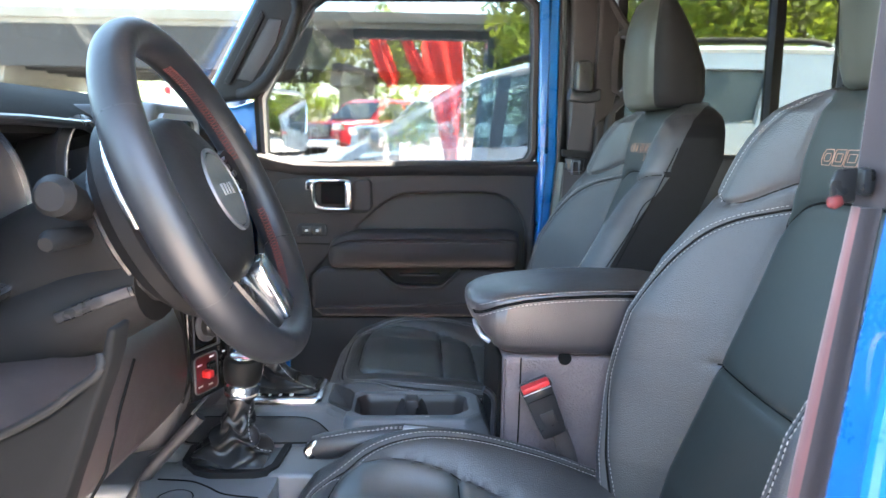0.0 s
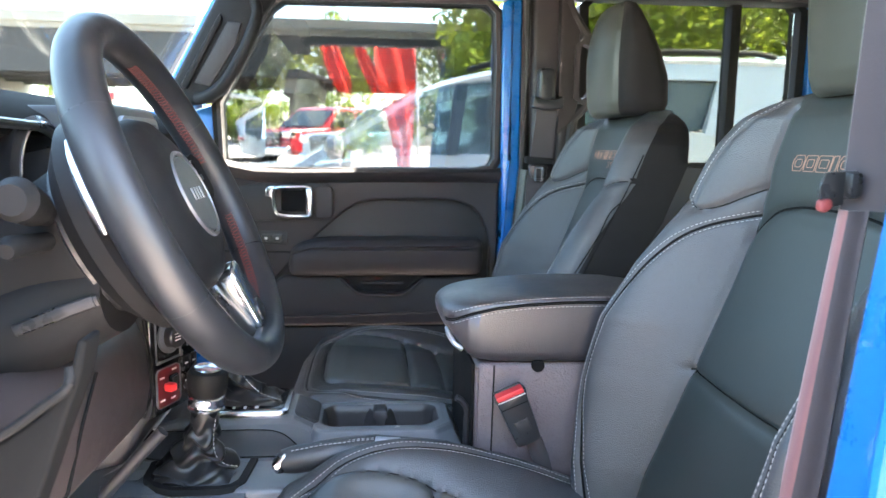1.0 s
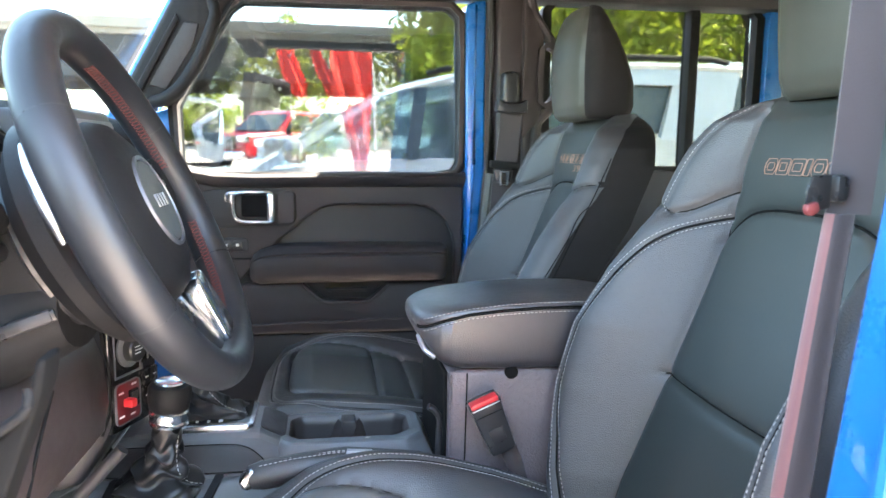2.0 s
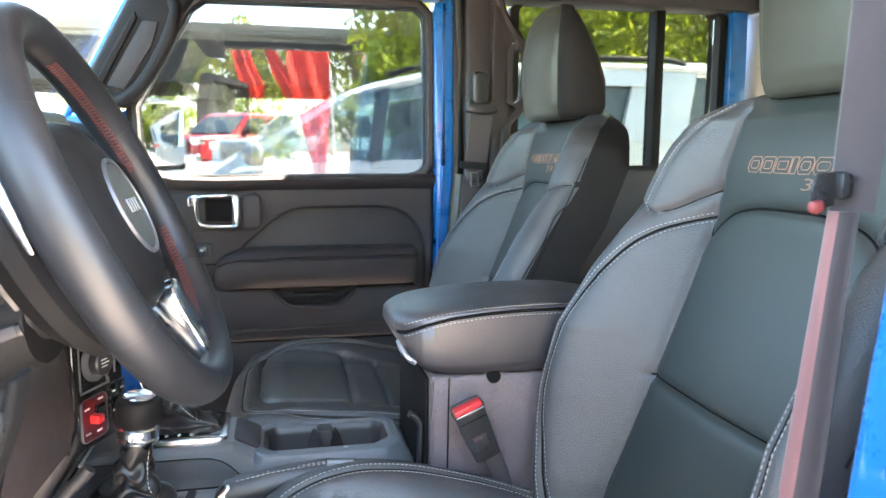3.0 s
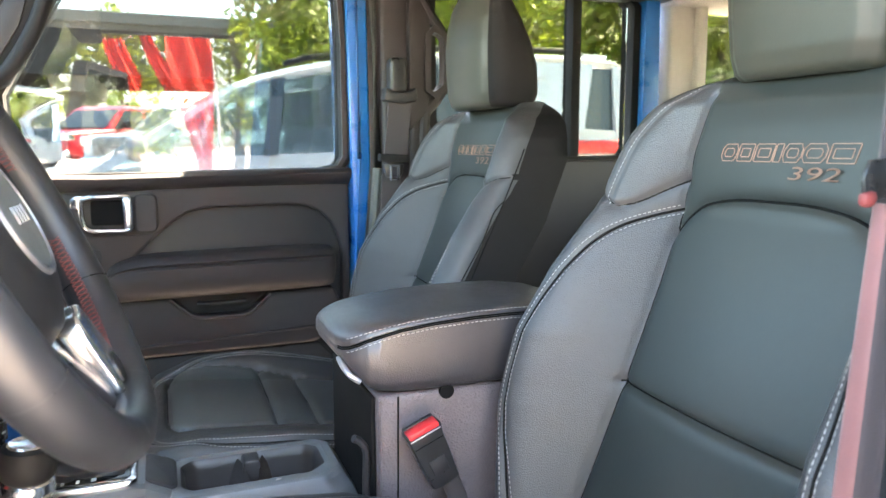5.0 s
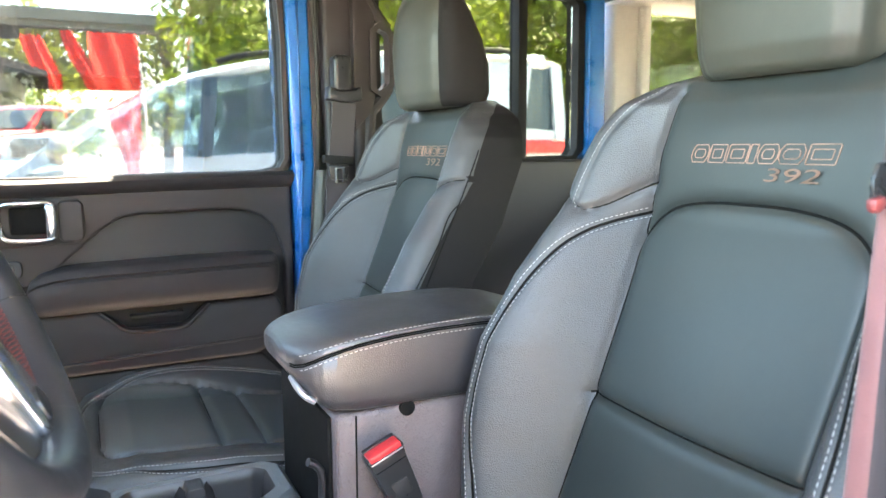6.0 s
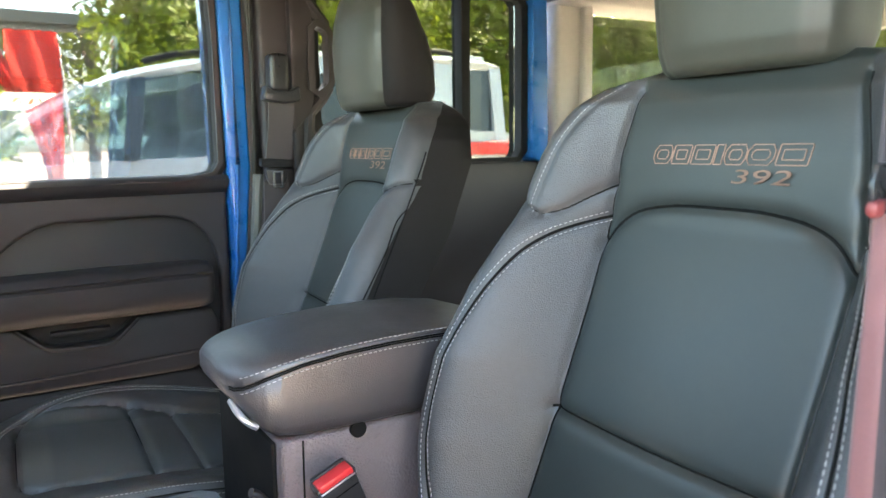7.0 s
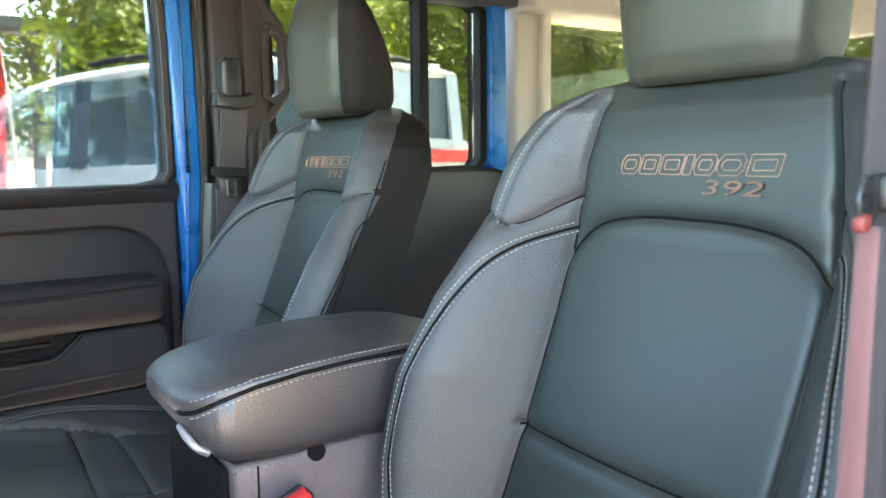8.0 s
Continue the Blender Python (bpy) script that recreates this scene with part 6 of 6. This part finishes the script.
rows = [(-1.78, g + 0.80, 0.25, 0.25), (-1.70, g + 0.95, 0.12, 0.12), (-1.45, g + 1.04, 0.05, 0.05), (-0.9, g + 1.12, 0.03, 0.0), (-0.3, 1.235, 0.03, 0.0), (0.1, 1.30, 0.03, 0.0), (0.5, 1.345, 0.03, 0), (1.2, 1.365, 0.03, 0), (1.5, 1.40, 0.03, 0), (1.8, 1.475, 0.03, 0), (2.2, 1.48, 0.03, 0), (2.6, 1.46, 0.06, 0.05), (2.72, 1.30, 0.12, 0.12), (2.76, g + 0.9, 0.2, 0.2)]
part("body", loft([suv_section(*r) for r in rows]), "white_paint", suv, "white lower body", angle=40)
# roof and pillars
roof_rows = [(0.52, 1.665), (0.62, 1.708), (0.80, 1.755), (1.0, 1.795), (1.35, 1.842), (1.75, 1.862), (2.15, 1.868), (2.42, 1.862), (2.58, 1.845)]
smooth_roof = [(p.x, p.y) for p in smooth_poly(roof_rows, 4, False)]
part("roof", loft([[Vector((x, SY0 + 0.12, z - 0.055)), Vector((x, SY0 + 0.10, z - 0.025)), Vector((x, SY0 + 0.17, z)), Vector((x, 4.11, z + 0.03)), Vector((x, SY1 - 0.17, z)), Vector((x, SY1 - 0.10, z - 0.025)), Vector((x, SY1 - 0.12, z - 0.055))] for x, z in smooth_roof]), "white_paint", suv, "white roof", angle=40)


def suv_post(x0, z0, x1, z1, w, ya, yb, mat, name, taper=0.10):
    """A window post from (x0, z0) to (x1, z1), leaning in by taper."""
    s = 1 if ya < yb else -1
    a = [Vector((x0, ya, z0)), Vector((x0 + w, ya, z0)), Vector((x0 + w, ya + 0.05 * s, z0)), Vector((x0, ya + 0.05 * s, z0))]
    b = [Vector((x1, ya + taper * s, z1)), Vector((x1 + w, ya + taper * s, z1)), Vector((x1 + w, ya + (taper + 0.05) * s, z1)), Vector((x1, ya + (taper + 0.05) * s, z1))]
    part(name, bevel(loft([a, b]), 0.008), mat, suv)


for ya, yb in ((SY0 + 0.01, SY1), (SY1 - 0.01, SY0)):
    suv_post(-0.12, 1.265, 0.50, 1.655, 0.075, ya, yb, "white_paint", "windscreen_post")
    suv_post(0.63, 1.345, 0.69, 1.70, 0.06, ya, yb, "post_black", "door_post")
    suv_post(1.44, 1.36, 1.48, 1.79, 0.07, ya, yb, "post_black", "door_post")
    suv_post(1.93, 1.46, 2.04, 1.82, 0.36, ya, yb, "white_paint", "rear_post")
    suv_post(1.50, 1.74, 1.50, 1.83, 0.60, ya + (0.065 if ya < yb else -0.065), yb, "white_paint", "roof_side", 0.04)
    suv_post(2.50, 1.37, 2.52, 1.82, 0.07, ya, yb, "white_paint", "tail_post")
    s = 1 if ya < yb else -1
    for nm, pts in (("side_glass", [(0.02, 1.31), (0.56, 1.665), (1.48, 1.79), (1.46, 1.36), (0.4, 1.34)]), ("quarter_glass", [(1.5, 1.43), (1.52, 1.79), (2.02, 1.765), (2.06, 1.72), (1.95, 1.50), (1.8, 1.475)]), ("tail_glass", [(2.25, 1.47), (2.38, 1.80), (2.52, 1.80), (2.52, 1.46)])):
        bm = bmesh.new()
        f = bm.faces.new([bm.verts.new((x, ya + s * (0.022 + 0.085 * (z - 1.3) / 0.5), z)) for x, z in pts])
        part(nm, bm, "dark_glass" if nm == "tail_glass" or (nm == "quarter_glass" and s > 0) else "car_glass", suv, "greenish car glass", smooth=False).visible_shadow = False
    part("roof_rail", tube([(0.75, ya + 0.14 * s, 1.765), (0.85, ya + 0.14 * s, 1.795), (1.2, ya + 0.14 * s, 1.85), (1.75, ya + 0.14 * s, 1.885), (2.25, ya + 0.14 * s, 1.888), (2.35, ya + 0.14 * s, 1.87)], 0.014, 8), "rubber", suv, "black roof rail")
    part("tail_lamp", box(2.24, 2.62, ya - 0.012 * s, ya + 0.06 * s, 1.345, 1.415, 0.012), "red", suv, "red tail lamp")
    mm = part("door_mirror", lathe([(0.03, 0), (0.052, 0.012), (0.056, 0.04), (0.045, 0.075), (0.015, 0.09)], frame_z((0.15, ya - 0.10 * s, 1.375), (-1, 0, 0.05)), 20), "grey_paint", suv, "grey mirror shell")
    part("mirror_foot", box(0.10, 0.16, min(ya, ya - 0.1 * s), max(ya, ya - 0.1 * s), 1.33, 1.37, 0.01), "piano", mm)
    for wx in (-0.95, 1.85):
        tyre = part("tyre", lathe([(0.20, -0.11), (0.31, -0.11), (0.345, -0.08), (0.345, 0.08), (0.31, 0.11), (0.20, 0.11)], frame_z((wx, ya + 0.10 * s, g + 0.345), (0, 1, 0)), 32), "tyre", suv)
        part("rim", lathe([(0.20, -0.10), (0.18, -0.04), (0.05, -0.07), (0.002, -0.07)], frame_z((wx, ya + 0.10 * s, g + 0.345), (0, s, 0)), 24), "silver", tyre)
part("windscreen", loft([[Vector((-0.14, SY0 + 0.12, 1.28)), Vector((-0.13, SY1 - 0.12, 1.28))], [Vector((0.50, SY0 + 0.2, 1.675)), Vector((0.50, SY1 - 0.2, 1.675))]], cap=False, closed=False), "car_glass", suv, smooth=False).visible_shadow = False
for sx in (0.85, 1.75):
    for sy in (3.62, 4.55):
        part("seat_back", prism([(sx, 1.0), (sx + 0.14, 1.52), (sx + 0.26, 1.52), (sx + 0.2, 1.0)], "y", sy - 0.24, sy + 0.24, 0.05, 3), "seal", suv, "grey seat back")
        part("seat_headrest", box(sx + 0.14, sx + 0.25, sy - 0.13, sy + 0.13, 1.54, 1.70, 0.04, 3), "seal", suv)
part("spoiler", box(2.36, 2.62, 3.5, 4.7, 1.862, 1.90, 0.015), "white_paint", suv)


def pickup(name, paint, label, at, turn):
    """A big pickup: nose towards local -x, built round the origin."""
    t = thing(name, (0, 0, 0), label, "pickup truck")
    part("body", prism([(-2.9, 0.55), (-2.9, 0.95), (-2.82, 1.15), (-1.4, 1.26), (2.95, 1.30), (2.95, 0.6), (2.4, 0.5), (-2.3, 0.45)], "y", -1.0, 1.0, 0.08, 3), paint, t)
    cabin = loft([[Vector((-1.45, -0.96, 1.22)), Vector((1.25, -0.96, 1.22)), Vector((1.25, 0.96, 1.22)), Vector((-1.45, 0.96, 1.22))],
                  [Vector((-0.70, -0.82, 1.84)), Vector((1.10, -0.82, 1.86)), Vector((1.10, 0.82, 1.86)), Vector((-0.70, 0.82, 1.84))],
                  [Vector((-0.50, -0.70, 1.93)), Vector((1.0, -0.70, 1.94)), Vector((1.0, 0.70, 1.94)), Vector((-0.50, 0.70, 1.93))]])
    part("cab", bevel(cabin, 0.05, 3), paint, t)
    for s in (-1, 1):
        for x0, x1, x2, x3 in ((-1.20, -0.62, 0.10, 0.10), (0.20, 0.20, 0.98, 1.08)):
            bm = bmesh.new()
            bm.faces.new([bm.verts.new(p) for p in ((x0, s * 0.962, 1.28), (x1, s * 0.835, 1.80), (x2, s * 0.835, 1.80), (x3, s * 0.962, 1.28))])
            bmesh.ops.translate(bm, vec=(0, 0.012 * s, 0), verts=bm.verts)
            part("side_window", bm, "dark_glass", t, smooth=False)
        part("headlamp", box(-2.93, -2.70, s * 0.86 - 0.16, s * 0.86 + 0.16, 0.93, 1.12, 0.03), "chrome", t, "clear headlamp")
        part("mirror", box(-0.98, -0.84, s * 1.12 - 0.12, s * 1.12 + 0.12, 1.28, 1.50, 0.03), "piano", t)
        for wx in (-1.95, 1.75):
            part("wheel_arch", lathe([(0.50, -0.02), (0.50, 0.02), (0.02, 0.02)], frame_z((wx, s * 0.995, 0.46), (0, s, 0)), 28), "dark", t)
            ty = part("tyre", lathe([(0.25, -0.13), (0.38, -0.13), (0.42, -0.09), (0.42, 0.09), (0.38, 0.13), (0.25, 0.13)], frame_z((wx, s * 0.92, 0.42), (0, 1, 0)), 28), "tyre", t)
            part("rim", lathe([(0.25, 0.10), (0.22, 0.06), (0.06, 0.09), (0.002, 0.09)], frame_z((wx, s * 0.92, 0.42), (0, s, 0)), 20), "silver", ty)
    bm = bmesh.new()
    bm.faces.new([bm.verts.new(p) for p in ((-1.40, -0.86, 1.29), (-0.72, -0.76, 1.80), (-0.72, 0.76, 1.80), (-1.40, 0.86, 1.29))])
    bmesh.ops.translate(bm, vec=(-0.02, 0, 0.015), verts=bm.verts)
    part("windscreen", bm, "dark_glass", t, smooth=False)
    gr = part("grille", box(-2.96, -2.85, -0.66, 0.66, 0.72, 1.10, 0.03), "piano", t, "black grille")
    for k in range(5):
        part("grille_bar", box(-2.975, -2.95, -0.62, 0.62, 0.77 + 0.07 * k, 0.785 + 0.07 * k, 0.005), "chrome", gr)
    part("bumper", box(-3.02, -2.80, -0.98, 0.98, 0.42, 0.68, 0.05, 3), "chrome", t, "chrome bumper")
    t.matrix_basis = pose(at[0], at[1], ground_z(at[1]), 0, 0, turn)
    return t


pickup("red_pickup", "red_paint", "red pickup truck with chrome bumper across the lot", (-0.9, 23.5), 52)
pickup("white_pickup", "white_paint", "white pickup truck with black grille across the lot", (1.3, 19.0), 50)
far = pickup("grey_pickup", "grey_paint", "grey pickup parked by the far fence", (-22.0, 52.0), 10)

# viaduct: deck, parapet, girders, piers
via = thing("viaduct", (-30, 44, 0), "concrete road viaduct with dark girders", "bridge", kind="structure")
part("parapet", box(-120, 14, 39.8, 40.2, 7.40, 7.95, 0.0), "concrete", via, "pale concrete parapet")
part("deck", box(-120, 14, 40.0, 52, 7.1, 7.45, 0.0), "concrete", via)
for k in range(5):
    part("girder", box(-120, 14, 40.1 + 2.5 * k, 40.6 + 2.5 * k, 4.9, 7.15, 0.0), "girder", via, "dark steel girder")
for px in (-43, -23, -3.6):
    for py in (42.0, 46.0, 50.0):
        part("pier", lathe([(0.55, 0.6), (0.55, 4.0), (0.6, 4.2)], pose(px, py, 0), 20), "concrete", via, "round concrete pier")
    part("pier_cap", prism([(px - 0.9, 4.1), (px - 1.1, 5.1), (px + 1.1, 5.1), (px + 0.9, 4.1)], "y", 40.6, 51.4, 0.05), "concrete", via, "concrete pier cap")


# trees
def leaf_clump(bm_v, bm_f, c, r, rnd, n, size):
    for _ in range(n):
        d = Vector((rnd.gauss(0, 1), rnd.gauss(0, 1), rnd.gauss(0, 1)))
        p = c + d.normalized() * r * rnd.uniform(0.35, 1.0)
        u = Vector((rnd.uniform(-1, 1), rnd.uniform(-1, 1), rnd.uniform(-1, 1))).normalized()
        w = u.orthogonal().normalized()
        s = size * rnd.uniform(0.6, 1.4)
        i = len(bm_v)
        bm_v += [p - u * s, p - w * s * 0.45, p + u * s, p + w * s * 0.45]
        bm_f.append((i, i + 1, i + 2, i + 3))


def tree(name, h, spread, seed, label):
    rnd = random.Random(seed)
    t = thing(name, (0, 0, 0), label, "tree", "trees along the lot")
    lean = Vector((rnd.uniform(-0.3, 0.3), rnd.uniform(-0.3, 0.3), h * 0.8))
    trunk = tube([Vector((0, 0, -0.3)), lean * 0.3, lean * 0.65, lean], [0.22, 0.17, 0.11, 0.04], 10)
    vs, fs = [], []
    for k in range(46):
        z = h * (0.18 + 0.82 * rnd.random() ** 0.9)
        rr = spread * (1.05 - abs(z / h - 0.5) * 1.25) * rnd.uniform(0.15, 1.0)
        a = rnd.uniform(0, 6.28)
        c = Vector((rr * math.cos(a), rr * math.sin(a), z))
        if k < 16:
            s = lean * min(0.95, z / h * 0.8)
            tube([s, s.lerp(c, 0.6) + Vector((0, 0, 0.1)), c], [0.06, 0.035, 0.012], 6, bm=trunk)
        leaf_clump(vs, fs, c, spread * rnd.uniform(0.22, 0.40), rnd, 80, 0.17)
    part("trunk", trunk, "bark", t)
    me = bpy.data.meshes.new("crown")
    me.from_pydata(vs, [], fs)
    me.materials.append(M["leaf"])
    cr = new("crown", me)
    cr.parent = t
    return t


kinds = [tree("tree", 8.5, 2.6, 21, "broadleaf tree in full green leaf"), tree("tree", 10.5, 3.0, 22, "tall broadleaf tree in full green leaf"), tree("tree", 6.0, 2.6, 23, "low spreading tree with yellow-green leaf")]
rnd = random.Random(5)
spots = []
for k in range(17):
    a = radians(9.3 + 4.7 * k + rnd.uniform(-0.8, 0.8))
    d = 27 + rnd.uniform(-3, 4) - 0.07 * k
    spots.append((math.sin(a) * d, math.cos(a) * d))
for k in range(12):
    a = radians(14 + 6.8 * k + rnd.uniform(-2, 2))
    spots.append((math.sin(a) * 35, math.cos(a) * 35))
for k in range(15):
    a = radians(13 + 5.6 * k + rnd.uniform(-1.5, 1.5))
    spots.append((math.sin(a) * 41, math.cos(a) * 41))
# unseen trees added behind the camera, to darken the window's sky reflection
spots += [(-15, -24), (-11, -26), (-7.5, -24), (-4, -25), (-0.5, -23.5), (3, -25), (6.5, -24), (10, -25.5), (14, -24)]
spots += [(-9, 62), (-16, 66), (-24, 64), (-33, 66), (-43, 64), (-2, 60)]
for k, (x, y) in enumerate(spots):
    m = pose(x, y, ground_z(y), 0, 0, rnd.uniform(0, 360))
    if math.hypot(x, y) > 33 and y > 0 and x > 0:
        m = m @ Matrix.Scale(1.35, 4)
    if k < 3:
        kinds[k].matrix_basis = m
    else:
        copy_thing(kinds[k % 3], m)

# scrub under the trees and along the fence, past counting
vs, fs = [], []
for k in range(150):
    a = radians(rnd.uniform(2, 92))
    d = rnd.uniform(24, 29)
    leaf_clump(vs, fs, Vector((math.sin(a) * d, math.cos(a) * d, ground_z(25) + rnd.uniform(0.2, 1.6))), rnd.uniform(0.5, 1.0), rnd, 45, 0.16)
for k in range(110):
    x = rnd.uniform(-45, -1)
    leaf_clump(vs, fs, Vector((x, 56 + rnd.uniform(-1, 2), ground_z(56) + rnd.uniform(0.1, 1.7))), rnd.uniform(0.5, 1.0), rnd, 36, 0.2)
me = bpy.data.meshes.new("scrub")
me.from_pydata(vs, [], fs)
me.materials.append(M["leaf"])
tagged(new("scrub", me), "yellow-green scrub under the trees", "bushes", kind="stuff")

# lamp posts and chain-link fence by the road
lp = thing("lamp_post", (-26.9, 60, 1.0), "grey street lamp post with small signs", "lamp post")
part("pole", tube([(-26.9, 60, 1.0), (-26.85, 60, 6), (-26.8, 60, 13)], [0.17, 0.14, 0.10], 12), "steel", lp)
part("sign", box(-27.6, -27.0, 59.8, 59.9, 5.6, 6.4, 0.02), "flag_white", lp, "small white sign")
part("lower_sign", box(-27.4, -26.9, 59.8, 59.9, 4.6, 5.3, 0.02), "red", lp, "small red sign")
part("arm", tube([(-26.85, 60, 5.2), (-26.2, 60, 5.5), (-25.8, 60, 5.2)], 0.05, 8), "steel", lp)
tagged(copy_thing(lp, pose(-20.2, 62, 1.0)), "slim grey lamp post")
fe = thing("fence", (-25, 54, 1.0), "chain-link fence on steel posts", "fence")
for k in range(18):
    part("post", tube([(-46 + 2.8 * k, 54, ground_z(54) - 0.1), (-46 + 2.8 * k, 54, ground_z(54) + 2.2)], 0.04, 6), "steel", fe)
bm = bmesh.new()
for k in range(240):
    x = -46 + 0.2 * k
    for d in (-1, 1):
        tube([(x, 54, ground_z(54)), (x + 1.1 * d, 54, ground_z(54) + 2.2)], 0.006, 3, bm=bm)
tagged(part("mesh", bm, "steel", fe), kind="stuff")

# feather flags behind the camera; they show in the passenger window
fl = thing("feather_flag", (0.5, -7.4, 0), "red feather flag on a bowed pole behind the open door", "flag")
pole = smooth_poly([(1.05, -7.4, 0.0), (1.0, -7.4, 1.2), (0.95, -7.4, 2.4), (0.86, -7.4, 2.95), (0.70, -7.4, 3.16), (0.50, -7.4, 3.12)], 6, False)
part("pole", tube(pole, 0.02, 8), "steel", fl)


def cloth(rows, mat, name, label):
    """A hanging cloth: rows of (left x, right x, z), rippled."""
    rings = []
    for x0, x1, z in rows:
        rings.append([Vector((x0 + (x1 - x0) * q / 14, -7.4 + 0.05 * math.sin(q * 0.9 + z * 3.0) + 0.03 * math.sin(q * 1.7 - z * 5), z)) for q in range(15)])
    own = loft(rings, cap=False, closed=False)
    bmesh.ops.solidify(own, geom=own.faces[:], thickness=0.004)
    part(name, own, mat, fl, label, angle=80)


cloth([(0.60, 0.73, 3.17), (0.43, 0.83, 3.05), (0.36, 0.92, 2.88), (0.35, 0.94, 2.6), (0.41, 0.94, 2.25), (0.50, 0.93, 1.93), (0.58, 0.92, 1.6), (0.66, 0.90, 1.3), (0.70, 0.88, 1.0)], "flag_red", "banner", "red feather banner")
cloth([(0.02, 0.11, 2.98), (0.07, 0.24, 2.7), (0.16, 0.38, 2.45), (0.28, 0.52, 2.2), (0.42, 0.60, 1.93)], "flag_red", "drape", "red hanging drape")
cloth([(-0.40, -0.16, 2.76), (-0.34, -0.06, 2.5), (-0.26, 0.04, 2.28), (-0.10, 0.02, 2.07)], "flag_red", "pennant", "small red pennant")
part("crossbar", tube([(-0.25, -7.4, 2.64), (0.10, -7.4, 2.98), (0.55, -7.4, 3.13)], 0.012, 6), "steel", fl)
